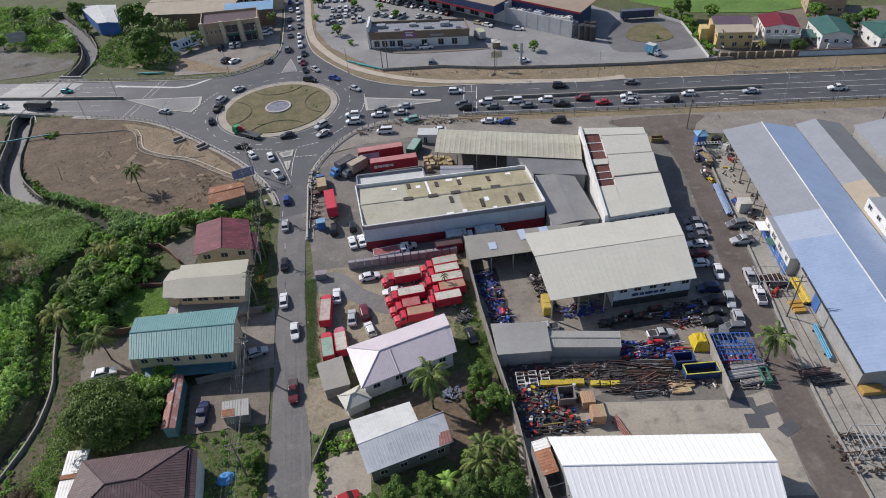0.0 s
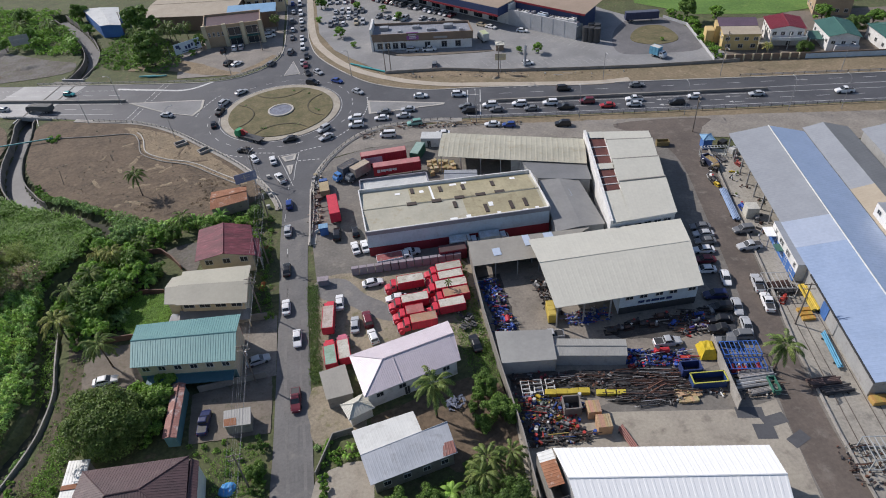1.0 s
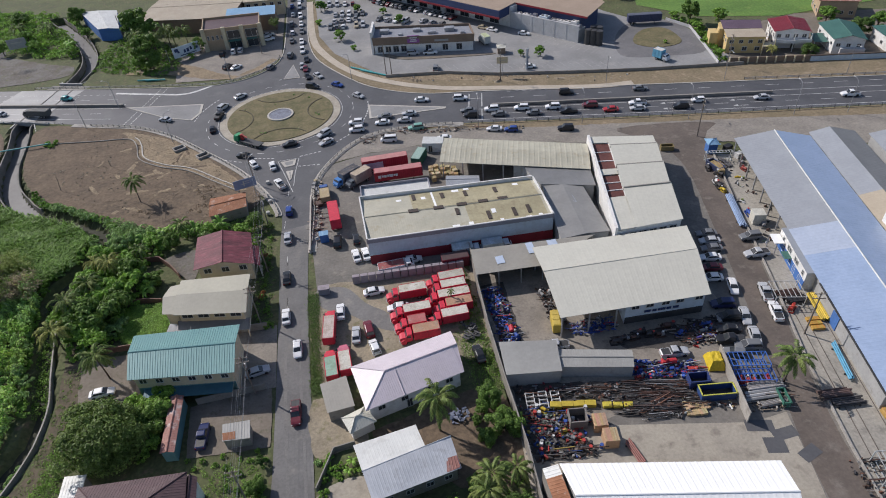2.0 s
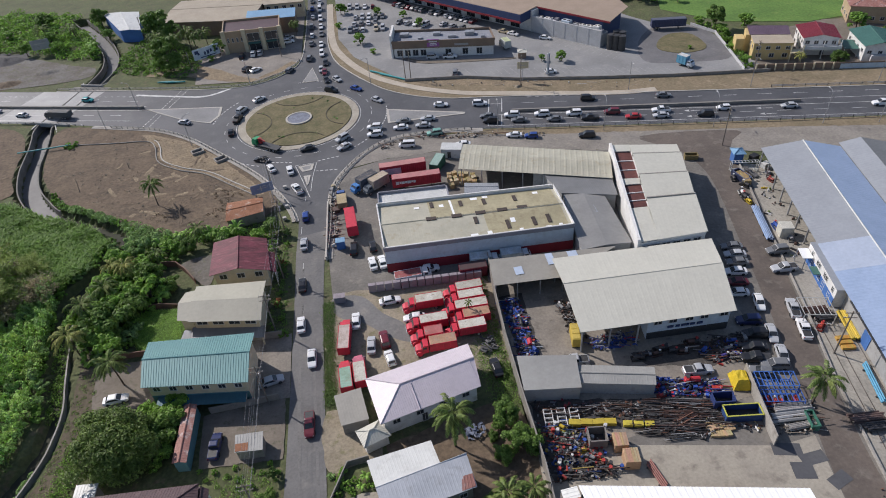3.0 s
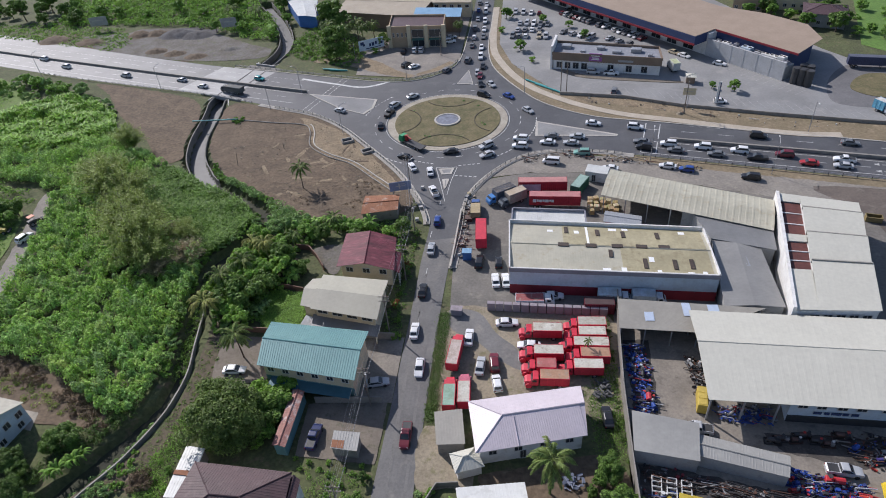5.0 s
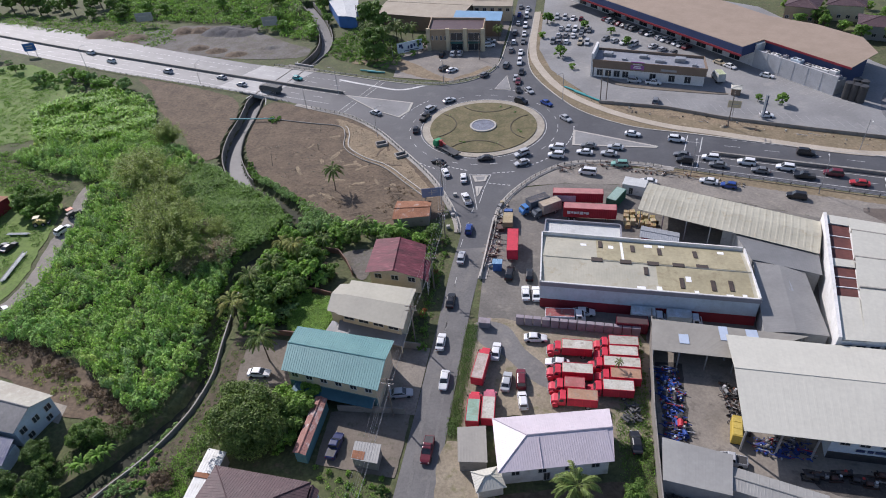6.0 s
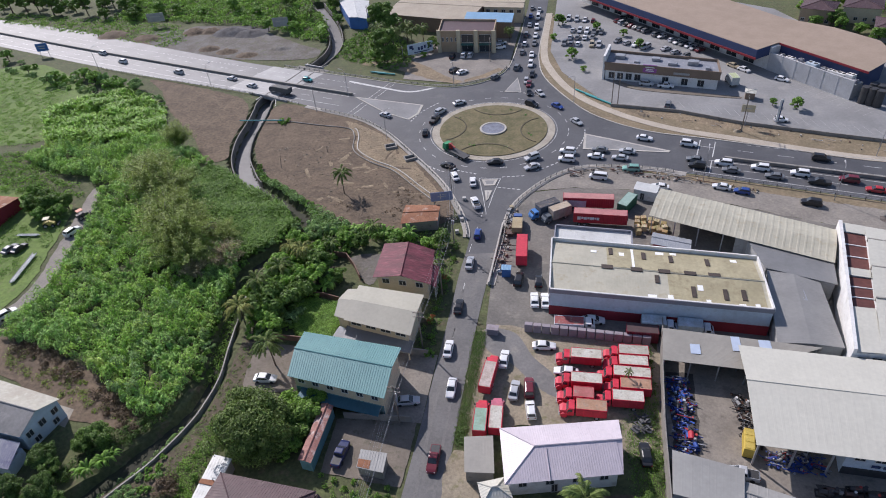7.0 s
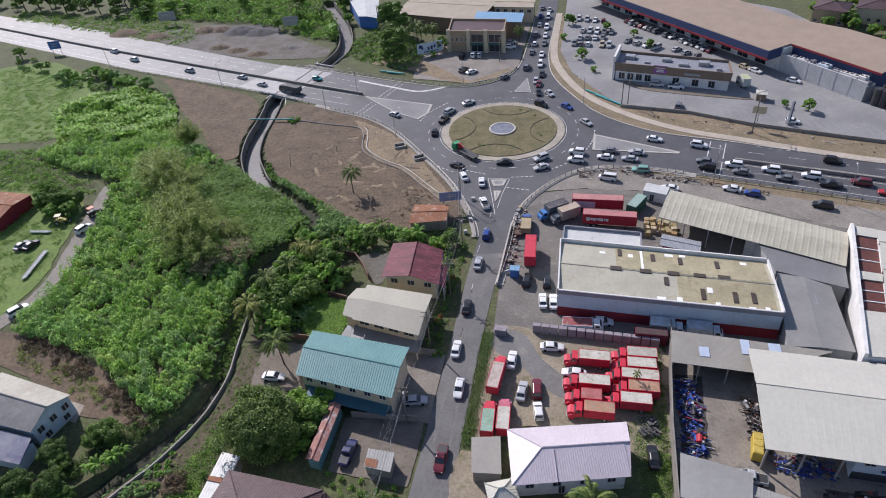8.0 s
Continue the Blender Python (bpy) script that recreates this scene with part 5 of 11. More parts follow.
# workshop: a wide gable roof on columns over a pale blue block
q = [(30.7, 80.7), (59.4, 79.5), (64.8, 99.5), (31.6, 101.3)]
f = thing("workshop", "workshop shed with wide cream gable roof on steel columns", "workshop")
sheet(f, "roof_sheet", q, 0, "r_cream", 0, 1, 0, 0.575, (5.9, 7.0), 0.5)
sheet(f, "roof_sheet", q, 0, "r_cream", 0, 1, 1, 0.575, (6.0, 7.0), 0.5)
bm = bmesh.new()
rod(bm, V(on_quad(q, 0, 0.575), 7.05), V(on_quad(q, 1, 0.575), 7.0), 0.09, 6)
part("ridge_cap", bm, "r_cream", f)
for u in (0.02, 0.2, 0.38):
    for v in (0.03, 0.97):
        bm = bmesh.new()
        box(bm, (*on_quad(q, u, v), 2.95), (0.25, 0.25, 5.9))
        part("column", bm, "steel", f)
solid(f, "wall", sub(q, 0.45, 0.985, 0.07, 0.97), 0, 5.85, "w_paleblue", "pale blue rendered workshop wall")
# dark strip standing in for the shade at the wall's foot
solid(f, "wall_band", sub(q, 0.452, 0.983, 0.062, 0.08), 0, 1.6, "dark")
for g in (0.03, 0.97):
    a, b = on_quad(q, g, 0.02), on_quad(q, g, 0.98)
    bm = bmesh.new()
    vs = [bm.verts.new((*on_quad(q, g + k, v), z)) for k in (0, 0.005) for v, z in ((0.02, 5.75), (0.98, 5.85), (0.575, 6.9))]
    bm.faces.new(vs[:3])
    bm.faces.new(vs[:2:-1])
    for i in range(3):
        j = (i + 1) % 3
        bm.faces.new((vs[i], vs[j], vs[j + 3], vs[i + 3]))
    part("gable_panel", bm, "r_cream", f)
wa, wb = on_quad(q, 0.45, 0.066), on_quad(q, 0.985, 0.066)
for u in (0.12, 0.3, 0.5, 0.68, 0.92):
    opening(f, "window", wa, wb, u, 3.6, 1.5, 0.9)
bm = bmesh.new()
for i, w in enumerate((1.2, 0.8, 1.5, 0.9, 1.1)):
    p = Vector(wa).lerp(Vector(wb), 0.28 + 0.09 * i)
    box(bm, (p.x, p.y - 0.06, 2.6), (w, 0.08, 0.55), -2.4)
part("wall_lettering", bm, "w_dkblue", f, "faded painted lettering shown as plain bars")

# lean-to on posts with three clear sheets
q = [(18.9, 98.1), (32.6, 97.3), (46.2, 103.4), (19.4, 105.6)]
f = thing("lean_to", "long grey lean-to roof on posts with three clear sheets", "shed")
sheet(f, "roof_sheet", q, 0, "r_mgrey", 0, 1, 0, 1, (4.2, 4.7), 0.5)
def up_slope(x, y):
    """How far up the lean-to's slope a plan point lies, 0 to 1."""
    v = 0.5
    for _ in range(12):
        a, b = mid(q[0], q[3], v), mid(q[1], q[2], v)
        u = (x - a[0]) / (b[0] - a[0])
        a, b = mid(q[0], q[1], u), mid(q[3], q[2], u)
        v = (y - a[1]) / (b[1] - a[1])
    return v

for x0, x1, y0, y1 in ((23.8, 25.5, 99.9, 102.1), (31.0, 32.5, 101.2, 104.5), (35.6, 37.6, 102.2, 104.1)):
    bm = bmesh.new()
    c = [(x0, y0), (x1, y0), (x1, y1), (x0, y1)]
    bm.faces.new([bm.verts.new((*p, 4.31 + 0.5 * up_slope(*p))) for p in c])
    bm.faces.new([bm.verts.new((*p, 4.28 + 0.5 * up_slope(*p))) for p in c[::-1]])
    part("clear_sheet", bm, "r_clear", f, "pale translucent roof sheet")
for u in (0.02, 0.33, 0.66, 0.98):
    for v in (0.04, 0.96):
        bm = bmesh.new()
        box(bm, (*on_quad(q, u, v), 2.1), (0.2, 0.2, 4.2))
        part("post", bm, "steel", f)
solid(f, "back_wall", sub(q, 0, 1, 0.95, 0.98), 0, 4.4, "w_block")

# long open shed
q = [(19.4, 141.0), (54.2, 126.7), (57.6, 138.2), (22.9, 152.6)]
f = thing("long_shed", "long open-sided shed with ribbed beige roof", "shed")
sheet(f, "roof_sheet", q, 0, "r_beige", 0, 1, 0, 0.5, (5.4, 6.3), 1.3, "", 0.03)
sheet(f, "roof_sheet", q, 0, "r_beige", 0, 1, 1, 0.5, (5.4, 6.3), 1.3, "", 0.03)
for i in range(8):
    for v in (0.04, 0.96):
        bm = bmesh.new()
        box(bm, (*on_quad(q, 0.02 + i * 0.137, v), 2.7), (0.22, 0.22, 5.4), -22)
        part("column", bm, "steel", f)
solid(f, "back_wall", sub(q, 0.0, 1.0, 0.9, 0.92), 0, 5.3, "w_grey")
solid(f, "end_wall", sub(q, 0.5, 0.99, 0.15, 0.9), 0, 5.3, "w_grey")

# long warehouse in three parallel gables
LO, LA, LB = Vector((94.2, 130.7)), Vector((-0.2413, -0.9704)), Vector((0.9704, -0.2413))
def lw(s, c):
    return tuple(LO + LA * s + LB * c)

def strip(parent, s0, s1, c0, z0, c1, z1, material, label=""):
    bm = bmesh.new()
    slope(bm, V(lw(s0, c0), z0), V(lw(s1, c0), z0), V(lw(s1, c1), z1), V(lw(s0, c1), z1), 0.8, 0.012)
    part("roof_sheet", bm, material, parent, label)

f = thing("long_warehouse", "very long warehouse with pale blue and grey gable roofs", "warehouse")
solid(f, "wall", [lw(79.2, 0.5), lw(79.2, 18), lw(38.5, 18), lw(38.5, 0.5)], 0, 4.45, "w_grey")
solid(f, "wall", [lw(38.5, 5.2), lw(38.5, 18), lw(0.6, 18), lw(0.6, 5.2)], 0, 4.45, "w_grey")
for k in range(8):
    bm = bmesh.new()
    box(bm, (*lw(0.8 + k * 5.2, 0.25), 2.2), (0.28, 0.28, 4.4), -13.96)
    part("column", bm, "steel", f)
strip(f, -0.3, 37.5, -0.1, 4.5, 9.24, 6.5, "r_bluegrey")
strip(f, 37.5, 46, -0.1, 4.51, 9.24, 6.51, "r_palesheet", "newer paler sheets across the roof")
strip(f, 46, 80, -0.1, 4.5, 9.24, 6.5, "r_blue")
strip(f, 80, -0.3, 18.5, 4.5, 9.24, 6.5, "r_blue")
bm = bmesh.new()
rod(bm, V(lw(-0.3, 9.24), 6.54), V(lw(80, 9.24), 6.52), 0.15, 6)
part("ridge_cap", bm, "r_pale", f)
for s in (0.6, 79.0):
    bm = bmesh.new()
    vs = [bm.verts.new((*lw(s + k, c), z)) for k in (0, 0.2) for c, z in ((0.5, 4.4), (18, 4.4), (9.24, 6.4))]
    bm.faces.new(vs[:3])
    bm.faces.new(vs[:2:-1])
    part("gable_panel", bm, "w_white", f)
bm = bmesh.new()
box(bm, (*lw(67, -0.2), 4.42), (0.25, 26, 0.25), -13.96)
part("gutter", bm, "dark", f)
bm = bmesh.new()
box(bm, (*lw(61, 0.46), 1.6), (0.2, 2.4, 3.0), -13.96)
part("roller_door", bm, "w_blue", f)
g = thing("middle_warehouse", "warehouse with pale and dark grey gable roof", "warehouse")
solid(g, "wall", [lw(72, 18.9), lw(72, 29.6), lw(0, 29.6), lw(0, 18.9)], 0, 4.4, "w_grey")
strip(g, -2, 26, 18.7, 4.55, 23.35, 6.0, "r_bluegrey")
strip(g, 26, 44, 18.7, 4.55, 23.35, 6.0, "r_tan")
strip(g, 44, 72, 18.7, 4.55, 23.35, 6.0, "r_bluegrey")
strip(g, 72, -2, 29.9, 4.5, 23.35, 6.0, "r_dgrey")
h = thing("roof_office", "white two-storey office rising between the warehouse roofs", "office")
oq = [lw(62, 19.2), lw(62, 32), lw(35.5, 32), lw(35.5, 19.2)]
solid(h, "wall", oq, 0, 7.5, "w_white")
bm = bmesh.new()
slope(bm, V(oq[0], 7.5), V(oq[1], 7.5), V(oq[2], 7.7), V(oq[3], 7.7), 0.6)
part("roof_sheet", bm, "r_bluegrey", h)
for i in range(7):
    opening(h, "window", oq[3], oq[0], (i + 0.5) / 7, 5.9, 1.4, 1.0)
g = thing("east_warehouse", "warehouse with light grey gable roof", "warehouse")
solid(g, "wall", [lw(60, 32.4), lw(60, 50), lw(1, 50), lw(1, 32.4)], 0, 4.6, "w_grey")
strip(g, 0, 60, 32.2, 4.8, 41, 7, "r_bluegrey")
strip(g, 60, 0, 50.5, 4.8, 41, 7, "r_bluegrey")
# front office of the long warehouse
oq = [(80.5, 81.4), (82.4, 80.9), (86.0, 94.6), (84.1, 95.1)]
f = thing("front_office", "two-storey office, blue below and white above", "office")
solid(f, "wall", oq, 0, 4.38, "w_white")
bm = bmesh.new()
prism(bm, shrink(oq, -0.08), 4.38, 4.46)
part("roof_slab", bm, "r_bluegrey", f)
a, b = oq[3], oq[0]
t = Vector(b) - Vector(a)
hd = math.degrees(math.atan2(t.y, t.x))
bm = bmesh.new()
box(bm, (*((Vector(a) + Vector(b)) / 2 + Vector((-0.97, 0.24)) * 0.03), 1.1), (t.length, 0.1, 2.2), hd)
part("wall_band", bm, "w_blue", f)
for u in (0.16, 0.36, 0.43, 0.62, 0.69, 0.9):
    opening(f, "window", a, b, u, 2.8, 0.75, 1.1)
for u in (0.24, 0.5, 0.86):
    opening(f, "window", a, b, u, 0.8, 1.1, 1.1)
opening(f, "door", a, b, 0.66, 0.05, 1.0, 2.0, pane_mat="w_white")
bm = bmesh.new()
box(bm, (*(Vector(mid(a, b, 0.44)) + Vector((-0.97, 0.24)) * 0.7), 2.3), (2.4, 1.4, 0.1), hd)
part("canopy", bm, "r_green", f)
bm = bmesh.new()
box(bm, (82.5, 93.7, 3.0), (2.0, 3.2, 0.14), -14)
part("porch_roof", bm, "r_white", f)
for dx, dy in ((-0.8, 1.4), (-0.8, -1.4)):
    bm = bmesh.new()
    box(bm, (82.5 + dx, 93.7 + dy, 1.5), (0.14, 0.14, 3.0))
    part("porch_post", bm, "steel", f)

# restaurant
q = [(11.2, 229.5), (46.8, 220.5), (47.4, 231), (13, 240.5)]
f = thing("restaurant", "flat roofed restaurant, brown fascia over white walls", "restaurant")
solid(f, "wall", shrink(q, 0.4), 0, 4.2, "w_white")
solid(f, "fascia", q, 3.4, 5.4, "w_brown")
solid(f, "roof", shrink(q, 0.3), 5.35, 5.42, "r_slate")
for i in range(4):
    a, b = Vector(q[i]), Vector(q[(i + 1) % 4])
    bm = bmesh.new()
    box(bm, (*((a + b) / 2), 5.8), ((b - a).length, 0.3, 0.9), math.degrees(math.atan2((b - a).y, (b - a).x)))
    part("parapet", bm, "w_brown", f)
solid(f, "west_fin", [(10.6, 229.7), (11.3, 229.5), (13.4, 240.4), (12.6, 240.7)], 0, 8.2, "w_white", "tall white end wall")
sa, sb = shrink(q, 0.4)[0], shrink(q, 0.4)[1]
for u in (0.06, 0.14, 0.22, 0.3, 0.55, 0.72, 0.86):
    opening(f, "window", sa, sb, u, 0.6, 2.0, 2.2)
bm = bmesh.new()
box(bm, (*mid(q[0], q[1], 0.405), 5.2), (4.4, 0.25, 2.6), -14.2)
part("sign_panel", bm, "sign_purple", f, "purple sign panel with pale bars")
for dz, w in ((0.5, 3.0), (-0.2, 2.2), (-0.7, 2.6)):
    bm = bmesh.new()
    box(bm, (mid(q[0], q[1], 0.405)[0] - 0.03, mid(q[0], q[1], 0.405)[1] - 0.16, 5.2 + dz), (w, 0.06, 0.28), -14.2)
    part("sign_bar", bm, "w_white", f)
bm = bmesh.new()
box(bm, (*mid(q[0], q[1], 0.68), 4.4), (5.0, 0.12, 0.7), -14.2)
part("name_bars", bm, "w_grey", f)
for u, v, sx, sy, sz in ((0.12, 0.6, 3.2, 2.4, 1.2), (0.28, 0.35, 1.6, 1.2, 0.6), (0.45, 0.65, 2.6, 2.0, 1.0), (0.6, 0.4, 3.0, 1.6, 0.9), (0.78, 0.6, 3.4, 2.4, 1.3), (0.9, 0.3, 1.4, 1.4, 0.8)):
    bm = bmesh.new()
    box(bm, (*on_quad(q, u, v), 5.4 + sz / 2), (sx, sy, sz), -14, bevel=0.08)
    part("roof_unit", bm, "steel", f)
building("drive_hut", "small square hut with a cream roof in the car park", "hut", [(53.4, 213.9), (56.6, 213.2), (57.2, 216.4), (54.0, 217.1)], 2.3, 0.3, "hip", "r_cream", "w_brown", over=0.3)
patch("planting_bed", glide([(15.6, 228.4), (23, 223), (44.4, 217.6), (52.4, 215.8), (52.2, 214.6), (44, 215.8), (22.6, 220.6), (15.2, 226)], 3, True), 0.2, "plot", "dark planting bed with a kerb before the restaurant", "planting bed", thick=0.16)
# shopping centre
MD, MN = Vector((0.62, -0.785)), Vector((0.785, 0.62))
def mc(d, n):
    return tuple(MD * d + MN * n)

f = thing("shopping_centre", "big shopping centre with tan roof, navy fascia and red stripe", "shopping centre")
solid(f, "wall", [mc(-245, 198), mc(-146, 198), mc(-146, 218), mc(-245, 222)], 0, 7.6, "w_white")
solid(f, "fascia", [mc(-245, 191.6), mc(-146.6, 191.6), mc(-146.6, 198), mc(-245, 198)], 4.9, 8.0, "w_dkblue", "navy fascia canopy")
solid(f, "red_stripe", [mc(-245, 191.4), mc(-146.4, 191.4), mc(-146.4, 191.6), mc(-245, 191.6)], 4.9, 5.6, "w_red", "red stripe along the fascia")
solid(f, "roof", [mc(-245, 191.8), mc(-146.8, 191.8), mc(-146.8, 202), mc(-115.5, 202), mc(-117.8, 218), mc(-128.3, 226.3), mc(-145, 226.4), mc(-161.2, 222), mc(-181.7, 223.6), mc(-245, 226)], 8.0, 8.15, "r_mall")
solid(f, "service_wall", [mc(-146, 197.7), mc(-116.2, 197.7), mc(-116.2, 198.2), mc(-146, 198.2)], 0, 6.0, "w_dull", "dull white service yard wall")
solid(f, "service_deck", [mc(-146, 198.2), mc(-116.2, 198.2), mc(-116.2, 202.2), mc(-146, 202.2)], 0, 4.6, "w_grey")
solid(f, "end_wall", [mc(-146, 202.2), mc(-118.4, 202.2), mc(-120, 217.4), mc(-129, 225.6), mc(-146, 225.6)], 0, 7.95, "w_dkblue")
solid(f, "red_trim", [mc(-146.4, 201.8), mc(-115.4, 201.8), mc(-115.4, 202), mc(-146.4, 202)], 7.5, 8.1, "w_red")
for i in range(12):
    opening(f, "window", mc(-240, 197.95), mc(-150, 197.95), (i + 0.5) / 12, 0.4, 4.4, 3.0)
for d_, n_, sx, sy, sz, mt in ((-143.6, 200.2, 2.0, 1.4, 1.1, "steel"), (-139.8, 199.9, 3.0, 1.6, 1.2, "w_white"), (-136.6, 200.6, 1.5, 1.3, 1.5, "w_slate"), (-131.6, 199.4, 3.6, 2.2, 2.0, "w_paleblue"), (-128.2, 200.4, 2.6, 1.6, 1.2, "steel"), (-125.4, 200.5, 2.6, 1.6, 1.2, "w_white"), (-122.4, 200.6, 3.0, 1.8, 1.3, "w_white"), (-119.6, 200.8, 2.4, 2.0, 1.8, "w_white"), (-117.4, 199.8, 1.6, 1.4, 1.1, "w_slate")):
    bm = bmesh.new()
    box(bm, (*mc(d_, n_), 4.6 + sz / 2), (sx, sy, sz), -51.7, bevel=0.08)
    unit = part("air_conditioner", bm, mt, f)
    for k in (-0.25, 0.25):
        bm = bmesh.new()
        c_ = mc(d_ + k * sx, n_)
        rod(bm, V(c_, 4.6 + sz), V(c_, 4.66 + sz), min(sy, sx / 2) * 0.36, 10)
        part("fan", bm, "dark", unit)
for i in range(7):
    bm = bmesh.new()
    box(bm, (*mc(-146 + i * 4.96, 197.66), 3.0), (0.16, 0.05, 6.0), -51.7)
    part("pilaster", bm, "w_dull", f)
for i in range(5):
    bm = bmesh.new()
    rod(bm, V(mc(-113 + 2.0 * (i % 3), 199 + 2.6 * (i // 3) + i * 0.4), 0), V(mc(-113 + 2.0 * (i % 3), 199 + 2.6 * (i // 3) + i * 0.4), 5.2), 1.25, 16)
    tagged(part("water_tank", bm, "dark"), "tall black plastic water tank beside the service yard", "water tank", "tanks by the service yard")
# tan building with pale columns
q = [(-51, 256), (-29.5, 255), (-30, 268), (-52, 270)]
f = thing("tan_building", "tan two-storey building with pale columns and dark glazing", "office")
solid(f, "wall", q, 0, 7.6, "w_tan")
solid(f, "roof", shrink(q, 0.3), 7.6, 7.68, "r_brown")
for i in range(4):
    a, b = Vector(q[i]), Vector(q[(i + 1) % 4])
    bm = bmesh.new()
    box(bm, (*((a + b) / 2), 8.0), ((b - a).length + 0.3, 0.35, 0.9), math.degrees(math.atan2((b - a).y, (b - a).x)))
    part("parapet", bm, "w_tan", f)
for u in (0.0, 0.36, 0.68, 1.0):
    p = mid(q[0], q[1], u)
    bm = bmesh.new()
    box(bm, (p[0], p[1] - 0.35, 4.4), (1.5, 0.9, 8.8), bevel=0.08)
    part("column", bm, "w_cream", f)
for u in (0.52, 0.84):
    for z, h_ in ((0.3, 2.9), (4.0, 3.0)):
        opening(f, "window", q[0], q[1], u, z, 4.6, h_)
    bm = bmesh.new()
    box(bm, (mid(q[0], q[1], u)[0], 255.0 - 0.4, 3.5), (4.8, 1.2, 0.2), 0, rx=14)
    part("awning", bm, "r_green", f)
for i in range(4):
    opening(f, "window", q[0], q[1], 0.07 + 0.08 * i, 4.2, 0.7, 1.6)
building("blue_roof_block", "low block with sky blue roof behind the tan building", "building", [(-44, 272), (-24, 270), (-24, 280), (-44, 283)], 6.5, 0.4, "lean", "r_sky", "w_brown", over=0.2)
building("rear_block", "pale two-storey block with beige roof", "building", [(-38, 290), (-20.8, 288), (-20.8, 298), (-38, 300)], 6.5, 0.6, "x", "r_tan", "w_cream", over=0.3, windows=(("s", 5, 4.2, 1.6, 1.3),))
# details of the bottling warehouse
seam = bmesh.new()
rod(seam, (-0.5, 76.2, 6.06), (0.45, 71.6, 4.42), 0.07, 6)
part("valley_cap", seam, "r_lilac", bpy.data.objects["hip_house"])
q = [(-1.7, 112.2), (39.2, 110.2), (39.2, 125.8), (-2.0, 129.0)]
wh = bpy.data.objects["bottling_warehouse"]
for ch in wh.children:
    if ch.name.startswith("parapet"):
        ch.data.materials[0] = M["w_white"]
bm = bmesh.new()
box(bm, (18.7, 111.02, 6.45), (41.2, 0.16, 1.0), -2.8)
part("fascia", bm, "w_slate", wh, "dark grey fascia under the roof edge")
for u0, v0, du, dv in ((0.25, 0.47, 0.055, 0.07), (0.39, 0.47, 0.055, 0.07), (0.52, 0.48, 0.055, 0.07), (0.64, 0.49, 0.055, 0.07), (0.75, 0.5, 0.055, 0.07), (0.5, 0.3, 0.02, 0.13), (0.66, 0.12, 0.02, 0.17), (0.8, 0.12, 0.02, 0.17), (0.88, 0.14, 0.02, 0.17), (0.29, 0.78, 0.02, 0.15), (0.45, 0.74, 0.02, 0.15), (0.58, 0.72, 0.02, 0.15), (0.75, 0.72, 0.02, 0.15)):
    bm = bmesh.new()
    c = sub(q, u0, u0 + du, v0, v0 + dv)
    ridge = lambda v: 6.1 + 0.7 * (1 - abs(v - 0.5) * 2)
    lo = [bm.verts.new((*p, ridge(v) + 0.02)) for p, v in zip(c, (v0, v0, v0 + dv, v0 + dv))]
    hi = [bm.verts.new((*p, ridge(v) + 0.22)) for p, v in zip(c, (v0, v0, v0 + dv, v0 + dv))]
    bm.faces.new(hi)
    for i in range(4):
        bm.faces.new((lo[i], lo[(i + 1) % 4], hi[(i + 1) % 4], hi[i]))
    part("roof_vent", bm, "skylight", wh, "dark brown roof vent")
for u0, v0, du, dv in ((0.34, 0.78, 0.025, 0.07), (0.4, 0.55, 0.012, 0.4), (0.52, 0.88, 0.04, 0.06), (0.59, 0.9, 0.03, 0.05), (0.46, 0.02, 0.04, 0.08), (0.55, 0.02, 0.025, 0.1), (0.69, 0.24, 0.025, 0.09), (0.72, 0.02, 0.02, 0.08), (0.86, 0.02, 0.03, 0.06), (0.87, 0.86, 0.03, 0.06), (0.93, 0.05, 0.02, 0.05), (0.2, 0.8, 0.03, 0.05)):
    bm = bmesh.new()
    c = sub(q, u0, u0 + du, v0, v0 + dv)
    bm.faces.new([bm.verts.new((*p, 6.1 + 0.7 * (1 - abs(v - 0.5) * 2) + 0.09)) for p, v in zip(c, (v0, v0, v0 + dv, v0 + dv))])
    bm.faces.new([bm.verts.new((*p, 6.1 + 0.7 * (1 - abs(v - 0.5) * 2) + 0.06)) for p, v in zip(c[::-1], (v0 + dv, v0 + dv, v0, v0))])
    part("clear_sheet", bm, "r_white", wh, "white translucent roof sheet")
sheet(wh, "roof_overlay", q, 0, "r_olive", 0.28, 0.98, 0.52, 0.97, (6.84, 6.2), 0.6, "weathered olive-brown roof sheeting")
sheet(wh, "roof_overlay", q, 0, "r_olive", 0.56, 0.98, 0.04, 0.48, (6.2, 6.83), 0.6, "weathered olive-brown roof sheeting")
# house with a long galvanised south slope and a shorter white north slope
f = thing("gable_house", "house with galvanised gable roof, rusted at one end", "house")
sa, sb, ra, rb_, na, nb = V((-6.9, 54.1), 3.9), V((2.9, 55.85), 3.9), V((-7.9, 58.8), 5.0), V((2.1, 60.8), 5.0), V((-9.0, 64.3), 3.9), V((1.3, 65.8), 3.9)
se_, re_ = V((6.9, 56.6), 3.8), V((6.3, 61.7), 4.9)
for a, b, c, d, mt, lb in ((sa, sb, rb_, ra, "r_galv", ""), (nb, na, ra, rb_, "r_pale", "brighter white north slope"), (sb, se_, re_, rb_, "r_galv", "grey patched slope with rust")):
    bm = bmesh.new()
    slope(bm, a, b, c, d, 0.5, 0.007)
    part("roof_sheet", bm, mt, f, lb)
bm = bmesh.new()
